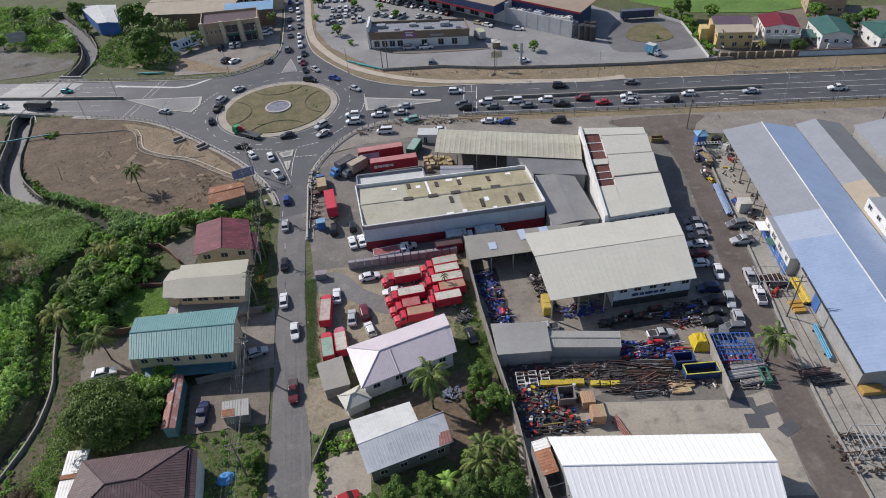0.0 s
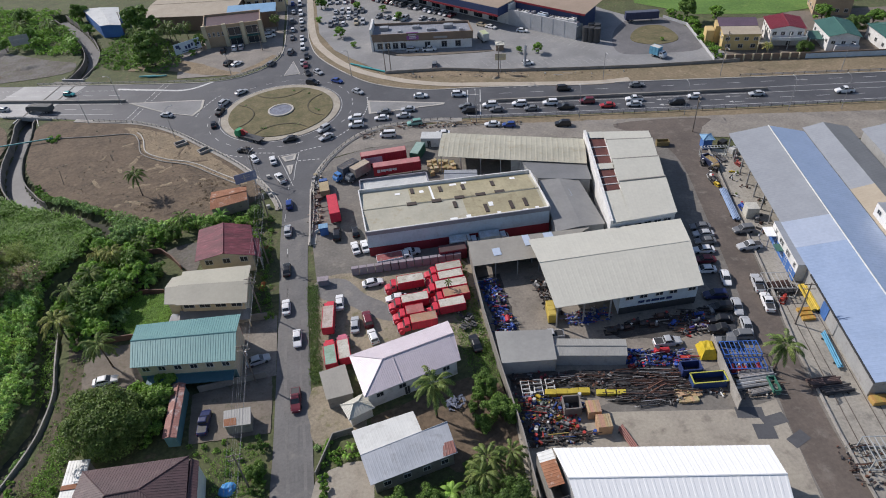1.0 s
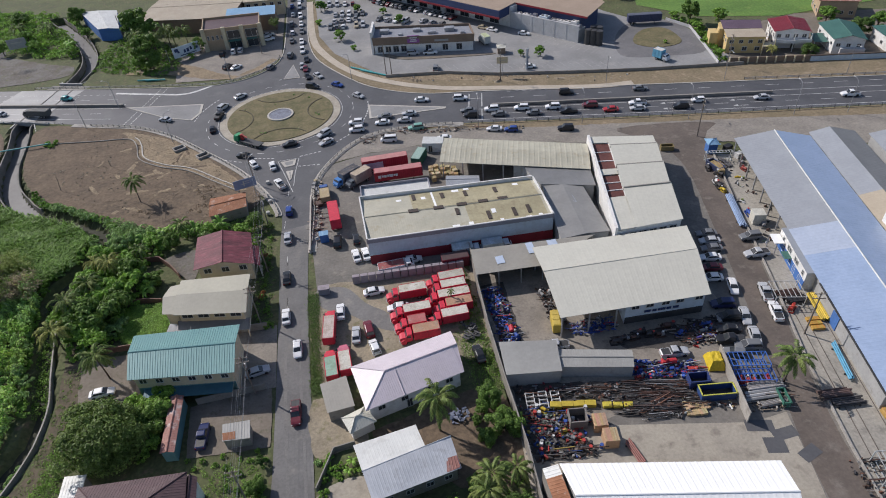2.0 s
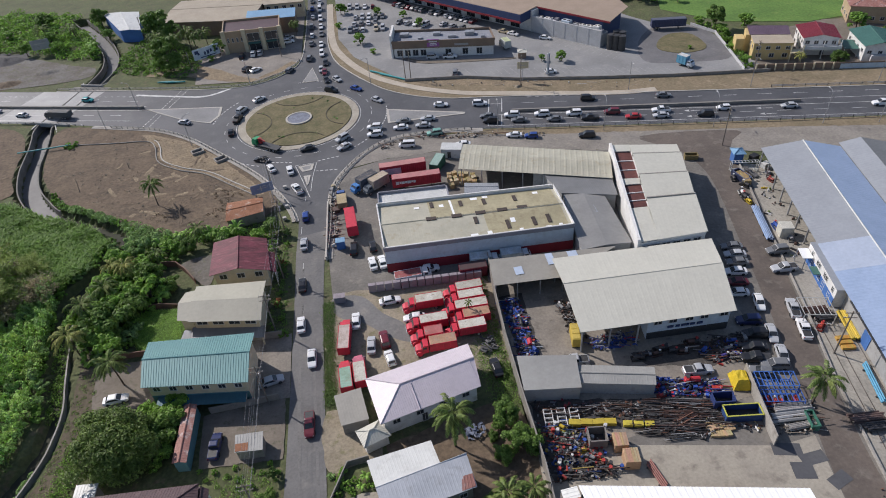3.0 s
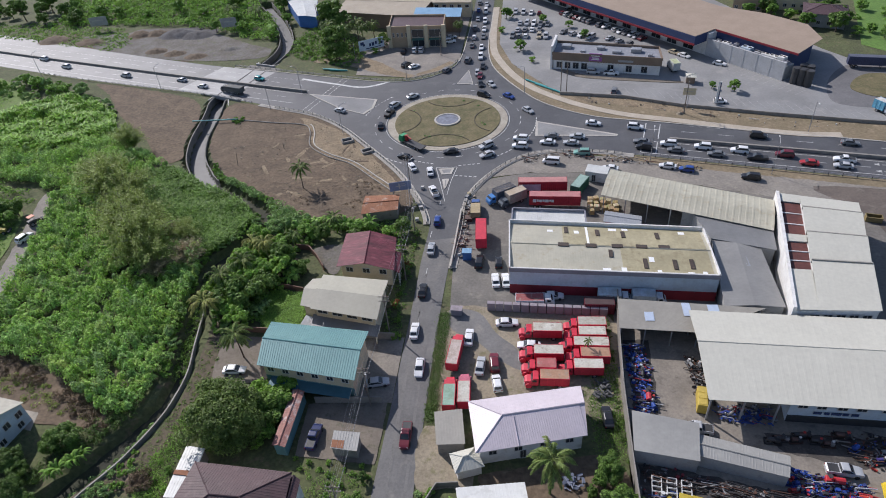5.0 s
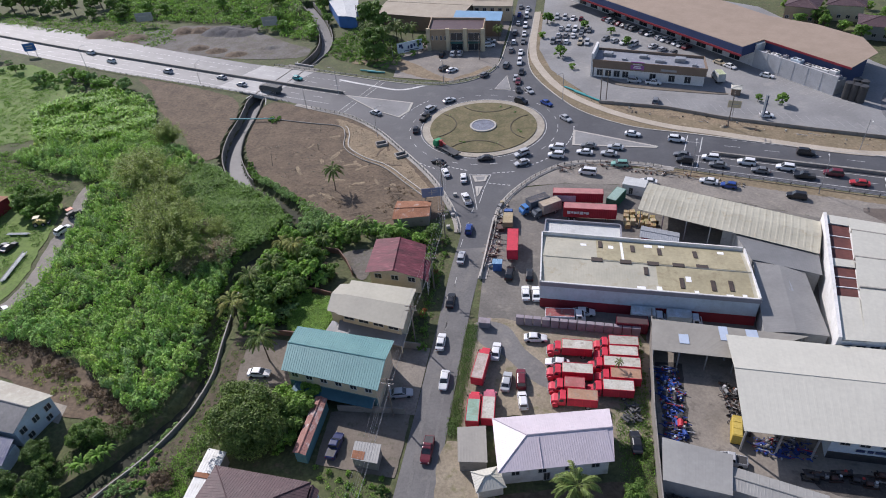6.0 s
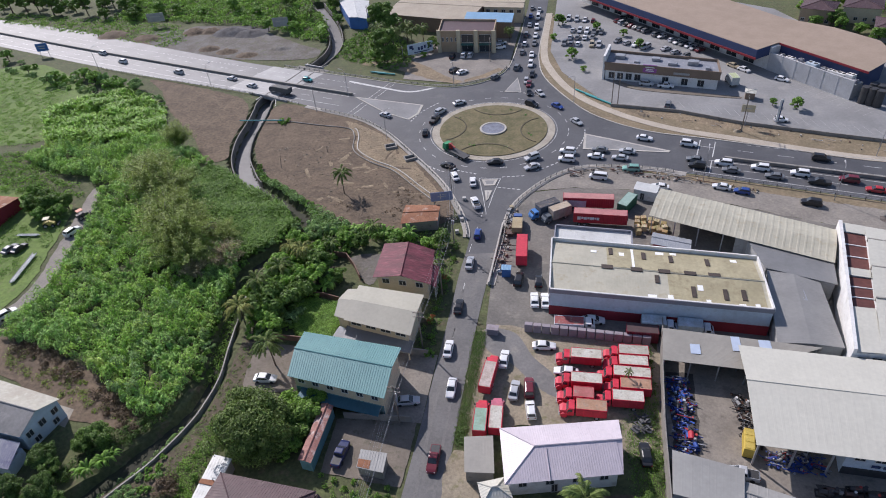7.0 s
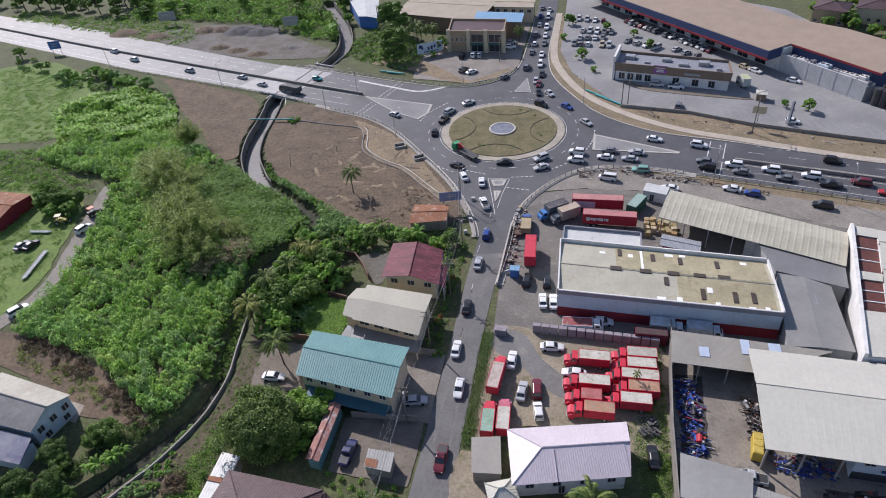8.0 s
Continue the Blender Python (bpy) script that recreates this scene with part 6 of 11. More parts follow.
slope(bm, V((4.6, 56.3), 3.9), V((6.8, 56.7), 3.9), V((6.6, 58.6), 4.3), V((4.9, 58.4), 4.3), 0.5, 0.03)
part("rust_patch", bm, "r_rustpink", f, "rusted roof sheets at the corner")
solid(f, "wall", [(-6.4, 54.9), (6.3, 57.1), (5.8, 61.2), (1.6, 60.8), (0.8, 65.2), (-8.4, 63.8)], 0, 3.8, "w_block")
for u in (0.15, 0.4, 0.65, 0.88):
    opening(f, "window", (-6.4, 54.9), (6.3, 57.1), u, 1.2, 1.2, 1.1)
bm = bmesh.new()
rod(bm, ra, re_ + Vector((0, 0, 0.1)), 0.07, 6)
part("ridge_cap", bm, "r_galv", f)
building("brown_wing", "wing of the brown house with matching gable roof", "house", [(-35.0, 52), (-32.2, 52), (-32.9, 63.9), (-34.9, 64.6)], 4.7, 0.5, "y", "r_brown", "w_white", over=0.3)
# narrow side bay along its west end: pale sheet, rusted sheet, then an open dark bay
f = thing("side_bay", "narrow lean-to bay with rusted roof sheets beside the white warehouse", "shed")
for y0, y1, mt in ((52.7, 51.0, "r_pale"), (51.0, 46.9, "r_rust")):
    bm = bmesh.new()
    slope(bm, V((18.3, y1), 5.5), V((18.3, y0), 5.5), V((20.55, y0 - 0.25), 6.3), V((20.6, y1 - 0.25), 6.3), 0.5, 0.03)
    part("roof_sheet", bm, mt, f)
solid(f, "wall", [(18.3, 40.5), (18.6, 40.5), (18.6, 52.6), (18.3, 52.6)], 0, 5.4, "w_block")
solid(f, "end_wall", [(18.6, 52.3), (20.8, 52.0), (20.8, 52.3), (18.6, 52.6)], 0, 5.4, "w_block")
for y_ in (41, 43, 45):
    bm = bmesh.new()
    rod(bm, (18.4, y_, 5.4), (20.8, y_ - 0.2, 6.2), 0.07, 6)
    part("rafter", bm, "dark", f)
building("back_lean_to", "white tin lean-to behind the brown house", "shed", [(-54.9, 61), (-51.6, 61), (-51.4, 69.8), (-54.9, 70.2)], 2.6, 0.2, "lean", "r_pale", "w_block", over=0.2)
building("brick_hut", "reddish hut at the field track", "hut", [(-168, 128), (-150, 127), (-150, 141), (-166, 142)], 3.4, 1.0, "x", "r_rust", "w_red", over=0.3)
building("gate_kiosk", "white box kiosk beside the track", "kiosk", [(17, 156), (22.5, 154.3), (23.5, 157.6), (18, 159.4)], 2.8, 0.15, "lean", "r_pale", "w_white", over=0.1, doors=(("s", 0.4, 1.0, 2.0),))
building("loading_canopy", "pale blue striped loading canopy", "canopy", [(19.4, 133.3), (27.6, 131.2), (28.3, 135.3), (20.2, 137.6)], 3.2, 0.3, "x", "r_bluegrey", "w_red", over=0.5)
building("security_booth", "small blue roofed booth at the works entrance", "booth", [(88, 132), (91, 131.4), (91.6, 134.6), (88.6, 135.2)], 3.0, 0.8, "hip", "r_sky", "w_blue", over=0.4)
for nm, lab, qq, ev, rs, rd, rf, wl in (
    ("hill_house", "brown roofed two-storey house behind the shopping centre", [(84, 282), (95, 277), (100, 288), (89, 293)], 6, 1.6, "hip", "r_brown", "w_tan"),
    ("hill_house", "grey roofed house behind the shopping centre", [(104, 262), (118, 256), (122, 268), (108, 274)], 5, 1.6, "hip", "r_brown", "w_grey"),
    ("hill_house", "dark roofed house with cream walls", [(99, 282), (112, 278), (116, 290), (104, 294)], 6, 1.4, "hip", "r_brown", "w_cream"),
    ("hill_house", "house with faded red roof and brown walls", [(170, 206), (182, 200), (188, 212), (176, 218)], 6, 1.4, "hip", "r_rustpink", "w_tan"),
    ("green_house", "white house with green hipped roof", [(170, 169), (184, 166), (187, 180), (173, 183)], 4.6, 1.4, "hip", "r_green", "w_white"),
):
    building(nm, lab, "house", qq, ev, rs, rd, rf, wl, over=0.6, windows=(("s", 4, 1.2, 1.3, 1.2), ("w", 3, 1.2, 1.2, 1.2)))

solid(bpy.data.objects["back_lean_to"], "rust_strip", [(-54.9, 64.9), (-51.5, 64.7), (-51.5, 65.6), (-54.9, 65.7)], 2.7, 2.86, "r_rust", "rusted brown strip across the tin")

# ---- vehicles ----
def loft(bm, stations):
    """A closed hull through sections (x, half width, bottom, top, half width at the top)."""
    rows = []
    for x, w, z0, z1, wt in stations:
        zm = z0 + (z1 - z0) * 0.55
        pts = [(-w * 0.92, z0), (-w, z0 + (zm - z0) * 0.4), (-w, zm), (-wt, z1), (wt, z1), (w, zm), (w, z0 + (zm - z0) * 0.4), (w * 0.92, z0)]
        rows.append([bm.verts.new((x, y, z)) for y, z in pts])
    for a, b in zip(rows, rows[1:]):
        for i in range(8):
            j = (i + 1) % 8
            bm.faces.new((a[i], a[j], b[j], b[i]))
    bm.faces.new(rows[0])
    bm.faces.new(rows[-1][::-1])


def pane(bm, pts, thick=0.02):
    """A thin glass panel through four points."""
    p = [Vector(q) for q in pts]
    n = (p[1] - p[0]).cross(p[3] - p[0]).normalized() * thick
    a = [bm.verts.new(q - n) for q in p]
    b = [bm.verts.new(q + n) for q in p]
    bm.faces.new(a[::-1])
    bm.faces.new(b)
    for i in range(4):
        j = (i + 1) % 4
        bm.faces.new((a[i], a[j], b[j], b[i]))


def wheel(parent, x, y, r, w=0.22, rim=True):
    bm = bmesh.new()
    rod(bm, (x, y - w / 2, r), (x, y + w / 2, r), r, 12)
    ob = part("wheel", bm, "tyre", parent)
    if not rim:
        return
    bm = bmesh.new()
    s = 1 if y > 0 else -1
    rod(bm, (x, y + s * w / 2, r), (x, y + s * (w / 2 + 0.02), r), r * 0.6, 8)
    part("rim", bm, "steel", ob)


# kind: length, width, bonnet height, roof height, cabin from, to (front is +x)
KINDS = {
    "sedan": (4.5, 1.75, 0.92, 1.45, 1.05, -1.75, "car"),
    "hatchback": (3.9, 1.7, 0.95, 1.5, 0.95, -1.9, "car"),
    "suv": (4.6, 1.85, 1.1, 1.78, 1.15, -2.2, "car"),
    "pickup": (5.2, 1.85, 1.1, 1.75, 1.2, -0.75, "pickup"),
    "van": (4.7, 1.75, 1.2, 1.95, 1.75, -2.3, "van"),
}
PROTO = {}


def car_proto(kind):
    L, W, hb, hr, c0, c1, cat = KINDS[kind]
    root = thing(kind, "parked car", cat)
    h, w = L / 2, W / 2
    bm = bmesh.new()
    loft(bm, [(-h, w * 0.86, 0.32, hb * 0.9, w * 0.72), (-h + 0.18, w * 0.97, 0.25, hb, w * 0.86), (c1, w, 0.22, hb, w * 0.9), (c0, w, 0.22, hb, w * 0.9), (h - 0.5, w * 0.97, 0.24, hb * 0.88, w * 0.84), (h - 0.1, w * 0.86, 0.3, hb * 0.76, w * 0.74), (h, w * 0.76, 0.36, hb * 0.66, w * 0.66)])
    part("body", bm, "carpaint", root)
    rake, back = 0.75, (0.1 if kind in ("pickup", "van") else 0.35 if kind in ("suv", "hatchback") else 0.6)
    wt = w * 0.76
    a, b = c0 - rake, c1 + back
    bm = bmesh.new()
    lo = [bm.verts.new(p) for p in ((c0, -w * 0.88, hb - 0.03), (c0, w * 0.88, hb - 0.03), (c1, w * 0.88, hb - 0.03), (c1, -w * 0.88, hb - 0.03))]
    hi = [bm.verts.new(p) for p in ((a, -wt, hr - 0.05), (a, wt, hr - 0.05), (b, wt, hr - 0.05), (b, -wt, hr - 0.05))]
    cr = [bm.verts.new(p) for p in ((a - 0.15, -wt * 0.8, hr), (a - 0.15, wt * 0.8, hr), (b + 0.15, wt * 0.8, hr), (b + 0.15, -wt * 0.8, hr))]
    for q, r in ((lo, hi), (hi, cr)):
        for i in range(4):
            j = (i + 1) % 4
            bm.faces.new((q[i], q[j], r[j], r[i]))
    bm.faces.new(cr)
    part("cabin", bm, "carpaint", root)

    def on(p, q, u, v, out):
        x = p[0] + (q[0] - p[0]) * v
        return (x + out[0], (p[1] + (q[1] - p[1]) * v) * u + out[1], p[2] + (q[2] - p[2]) * v)
    bm = bmesh.new()
    f0, f1 = (c0, w * 0.88, hb - 0.03), (a, wt, hr - 0.05)
    pane(bm, [on(f0, f1, u, v, (0.02, 0)) for u, v in ((-0.9, 0.06), (0.9, 0.06), (0.88, 0.95), (-0.88, 0.95))])
    part("windscreen", bm, "glass", root)
    bm = bmesh.new()
    f0, f1 = (c1, w * 0.88, hb - 0.03), (b, wt, hr - 0.05)
    pane(bm, [on(f0, f1, u, v, (-0.02, 0)) for u, v in ((-0.86, 0.2), (0.86, 0.2), (0.86, 0.92), (-0.86, 0.92))])
    part("rear_window", bm, "glass", root)
    for s in (-1, 1):
        bm = bmesh.new()
        y0, y1 = s * (w * 0.88 - 0.015) , s * (wt - 0.005)
        k = 0.02 * s
        pane(bm, [(c0 - rake * 0.15, y0 + k * 0.5, hb + 0.05), (c1 + back * 0.2, y0 + k * 0.5, hb + 0.05), (b + 0.08, y1 + k * 1.5, hr - 0.13), (a - 0.06, y1 + k * 1.5, hr - 0.13)])
        part("side_window", bm, "glass", root)
        for x in (h * 0.62, -h * 0.6):
            wheel(root, x, s * (w - 0.1), 0.33 if kind != "pickup" else 0.38, rim=False)
        bm = bmesh.new()
        box(bm, (h - 0.1, s * w * 0.62, hb * 0.66), (0.16, 0.34, 0.16), s * -14, bevel=0.03)
        part("headlight", bm, "lamp", root)
        bm = bmesh.new()
        box(bm, (-h + 0.03, s * w * 0.7, hb * 0.78), (0.1, 0.26, 0.2), bevel=0.02)
        part("tail_light", bm, "tail", root)
    if kind == "pickup":
        bm = bmesh.new()
        box(bm, ((c1 - 0.12 - h + 0.18) / 2, 0, hb + 0.004), (h + c1 - 0.35, W * 0.78, 0.02))
        part("cargo_bed", bm, "dark", root, "dark open load bed")
    root.location = (0, 0, -50)
    return root


COLOURS = {
    "white": (0.75, 0.75, 0.74), "silver": (0.45, 0.46, 0.47), "grey": (0.17, 0.175, 0.18), "black": (0.02, 0.02, 0.022), "blue": (0.03, 0.07, 0.27),
    "red": (0.42, 0.025, 0.03), "maroon": (0.15, 0.02, 0.03), "teal": (0.03, 0.3, 0.3), "green": (0.2, 0.4, 0.33), "beige": (0.45, 0.38, 0.26), "navy": (0.02, 0.03, 0.1),
}
GONE = []
WHERE = {"road": "on the highway", "town": "on the town road", "lot": "in the car park", "yard": "in the works yard", "truck": "in the truck park", "house": "beside the houses", "track": "on the service track", "ring": "on the roundabout"}


def park(kind, colour, x, y, heading, where):
    if kind not in PROTO:
        PROTO[kind] = car_proto(kind)
        GONE.append(PROTO[kind])
    z = 0.055 if where in ("lot", "yard", "truck", "house") else 0.03
    ob = copy_thing(PROTO[kind], pose(x, y, z, 0, 0, heading))
    ob["label"] = f"{colour} {kind} standing {WHERE[where]}"
    ob["group"] = f"vehicles {WHERE[where]}"
    c = COLOURS[colour]
    for ch in ob.children:
        if ch.name.split(".")[0] in ("body", "cabin"):
            ch.color = (*c, 1)
    return ob


W_OUT, E_IN, E_OUT, W_IN = 160, 166.9, -13.1, -20
TRAFFIC = [
    ("suv", "white", -203.2, 257.2, W_OUT), ("suv", "white", -186.8, 247.4, W_OUT), ("suv", "silver", -154.1, 235.8, W_OUT), ("sedan", "silver", -127.9, 229.6, W_OUT), ("sedan", "silver", -116.7, 223.0, W_OUT), ("hatchback", "teal", -96.4, 228.3, W_IN),
    ("sedan", "silver", -59, 200, 150), ("sedan", "white", 21.9, 186.9, E_OUT), ("sedan", "silver", 2.6, 196.7, -50), ("sedan", "blue", -3.6, 207.4, -45),
    ("sedan", "white", -29.7, 163.3, 115), ("sedan", "white", -24.3, 160.7, 100), ("suv", "white", 0.4, 178.3, 170), ("suv", "white", 0.2, 173.9, 175), ("sedan", "white", 8.1, 175.9, 172), ("sedan", "grey", 9.3, 179.6, 172),
    ("sedan", "silver", 14.7, 175.3, 170), ("sedan", "silver", 16.7, 179.0, 170), ("sedan", "silver", -9.7, 217.1, -60), ("hatchback", "grey", -26.3, 230.5, 60), ("suv", "grey", -19.2, 239.1, 80), ("sedan", "black", -13.4, 217.8, -80), ("hatchback", "silver", -15, 227, -88),
    ("suv", "white", 33.7, 183.9, E_OUT), ("sedan", "grey", 34.2, 175.2, E_IN), ("suv", "black", 34.5, 172.0, E_IN), ("suv", "white", 41.3, 173.6, E_IN), ("sedan", "grey", 42.6, 170.1, E_IN), ("suv", "white", 50, 171.6, E_IN), ("sedan", "grey", 52.6, 167.6, E_IN),
    ("suv", "white", 59, 169.2, E_IN), ("pickup", "black", 62.5, 165.3, E_IN), ("suv", "maroon", 69.7, 166.8, E_IN), ("sedan", "red", 74.4, 162.4, E_IN), ("pickup", "white", 83.3, 163.6, E_IN), ("sedan", "silver", 82, 160.7, E_IN), ("suv", "black", 93.9, 157.8, E_IN), ("hatchback", "white", 100.4, 159.8, E_IN),
    ("sedan", "silver", 118, 155.6, E_IN), ("pickup", "white", 142, 149.6, E_IN), ("suv", "black", 66, 177.2, E_OUT), ("sedan", "grey", 88, 172.4, E_OUT),
]
for k, c, x, y, hd in TRAFFIC:
    park(k, c, x, y, hd, "road")
for k, c, ang, r in (("sedan", "silver", 127, 22.2), ("suv", "silver", 149, 21.6), ("pickup", "black", 165, 20.0), ("sedan", "black", 189, 21.0), ("sedan", "black", 246, 25.0), ("sedan", "black", 278, 20.4), ("suv", "silver", 307, 21.6), ("sedan", "silver", 301, 26.0), ("suv", "black", 58, 20.0)):
    park(k, c, RB[0] + r * math.cos(radians(ang)), RB[1] + r * math.sin(radians(ang)), ang - 90, "ring")
for i, (k, c, x, y) in enumerate((("sedan", "black", -13.4, 233), ("suv", "white", -14.6, 242), ("sedan", "white", -14.8, 251.5), ("sedan", "grey", -18.6, 254), ("sedan", "grey", -14.6, 263), ("hatchback", "white", -18.3, 262.6), ("sedan", "white", -14.7, 271.5), ("suv", "grey", -18.5, 273), ("sedan", "silver", -17.9, 284.5), ("van", "white", -15, 293.6), ("sedan", "blue", -18.3, 295.7), ("sedan", "silver", -15, 303), ("sedan", "grey", -18.3, 306), ("suv", "white", -14.8, 281), ("sedan", "maroon", -13.9, 224.6))):
    park(k, c, x, y, 90 if x < -16 else -90, "road")
for k, c, x, y, hd in (("pickup", "white", -22.2, 150.6, 112), ("hatchback", "blue", -19.8, 137.5, 92), ("sedan", "silver", -20.1, 126.4, 90), ("sedan", "black", -20.3, 111.9, 91), ("sedan", "white", -20.4, 99.9, 91), ("sedan", "white", -18.2, 90.4, -89), ("pickup", "maroon", -18.6, 75.4, -90)):
    park(k, c, x, y, hd, "town")
for k, c, x, y, hd in (("sedan", "white", 39, 161.8, 165), ("hatchback", "blue", 43.5, 160, 165), ("suv", "black", 58.3, 155.8, 165), ("suv", "green", 17.3, 169.5, 178), ("van", "white", 8.7, 165, 170), ("sedan", "white", 24, 161, 170)):
    park(k, c, x, y, hd, "track")
for k, c, x, y, hd in (("sedan", "white", -4.8, 115.4, 96), ("sedan", "white", -2.6, 115.4, 96), ("hatchback", "black", -4.3, 121.4, 92), ("suv", "black", -8.6, 121.6, 86), ("hatchback", "white", -1.0, 118.6, 90),
                      ("pickup", "silver", 29.3, 79.0, 172), ("pickup", "silver", 49.4, 72.2, -6), ("sedan", "white", 68.2, 85.2, -107), ("pickup", "silver", 73.3, 82.2, 73), ("pickup", "white", 72.2, 77.0, 73), ("pickup", "silver", 78.1, 93, 175), ("suv", "grey", 79.9, 98.4, 175),
                      ("sedan", "white", 68.4, 94.4, 168), ("sedan", "white", 65.6, 88.6, 168), ("sedan", "silver", 71.0, 99.4, 168), ("sedan", "grey", 71.6, 101.9, 168), ("sedan", "maroon", 67, 91.4, 168), ("sedan", "grey", 70.2, 97, 168), ("suv", "navy", 63.8, 81.2, 168), ("suv", "black", 63, 77.8, 170), ("pickup", "black", 60.4, 72.6, 165), ("sedan", "black", 61.4, 75, 166), ("sedan", "silver", 66.1, 77.3, -107), ("sedan", "silver", 65.1, 72.3, -107), ("suv", "grey", 62.6, 70.4, 168), ("hatchback", "grey", 59.6, 69.6, 150)):
    park(k, c, x, y, hd, "yard")
for k, c, x, y, hd in (("sedan", "white", -2.1, 102.6, 4), ("sedan", "white", -9.4, 98.4, 88), ("sedan", "silver", -6.8, 91.2, 86), ("suv", "maroon", -4.2, 92, 95), ("hatchback", "white", -3.6, 87.2, 100), ("sedan", "white", 2.2, 96.6, 178), ("sedan", "white", 7.2, 110.6, 2)):
    park(k, c, x, y, hd, "truck")
for k, c, x, y, hd in (("sedan", "white", -54, 88.6, 4), ("pickup", "navy", -34.4, 74.4, 86), ("sedan", "silver", -25.6, 86.6, 12), ("hatchback", "red", -10.6, 52.8, 14), ("sedan", "black", 15.2, 80.6, 94), ("suv", "white", -126.6, 130.4, 74), ("suv", "white", -121.2, 99.5, 62), ("sedan", "black", -136.5, 122.4, 80), ("sedan", "grey", -139, 122, 80)):
    park(k, c, x, y, hd, "house")
random.seed(5)
tones = ["white", "silver", "grey", "black", "white", "silver", "navy", "grey", "white", "beige", "silver", "maroon"]
shapes = ["sedan", "suv", "hatchback", "sedan", "suv"]
rows_lot = [((18, 287), (47.5, 252.5), 18, 40), ((-3, 262.5), (10, 260.5), 6, 82), ((-1, 269), (10.5, 268), 5, 82), ((0, 277), (11, 274), 5, 82), ((-2, 291), (8, 288), 4, 82), ((17, 264.5), (27, 258), 4, 50), ((34, 256), (40, 249), 3, 40), ((20, 291), (28, 302), 3, 40)]
for (x0, y0), (x1, y1), n, hd in rows_lot:
    for i in range(n):
        if random.random() < 0.9:
            t = i / max(1, n - 1)
            park(random.choice(shapes), random.choice(tones), x0 + (x1 - x0) * t, y0 + (y1 - y0) * t, hd + random.choice((0, 180)) + random.uniform(-3, 3), "lot")
for k, c, x, y, hd in (("sedan", "beige", 54.6, 239.6, -50), ("sedan", "white", 57.4, 236.2, -50), ("sedan", "white", 67.5, 228.3, -35), ("suv", "grey", 30.4, 208.8, 78), ("hatchback", "white", 61, 199.4, -12), ("suv", "silver", 25, 224.6, -12), ("pickup", "white", 31, 223, -12), ("suv", "white", -40.8, 251, 88), ("suv", "silver", -38.2, 251, 88), ("suv", "black", -42, 236.5, 60), ("sedan", "white", -38.8, 235, 40), ("suv", "white", -27.6, 259, 10), ("sedan", "silver", -27.8, 264, 10), ("suv", "black", -45, 250, 88)):
    park(k, c, x, y, hd, "lot")
for ob in GONE:
    for ch in list(ob.children_recursive):
        bpy.data.objects.remove(ch)
    bpy.data.objects.remove(ob)


# trucks
def tint(ob, rgb):
    ob.color = (*rgb, 1)
    return ob


def ribbed_box(bm, x0, x1, w, z0, z1, pitch, depth):
    """A box with upright ribs along both long sides, in one piece."""
    n = max(2, int((x1 - x0) / pitch))
    side = []
    for i in range(n):
        for s, d in ((0.0, 0), (0.55, 0), (0.65, depth), (0.9, depth)):
            side.append((x0 + (x1 - x0) * (i + s) / n, d))
    side.append((x1, 0))
    prism(bm, [(x, -w - d) for x, d in side] + [(x, w + d) for x, d in side[::-1]], z0, z1)


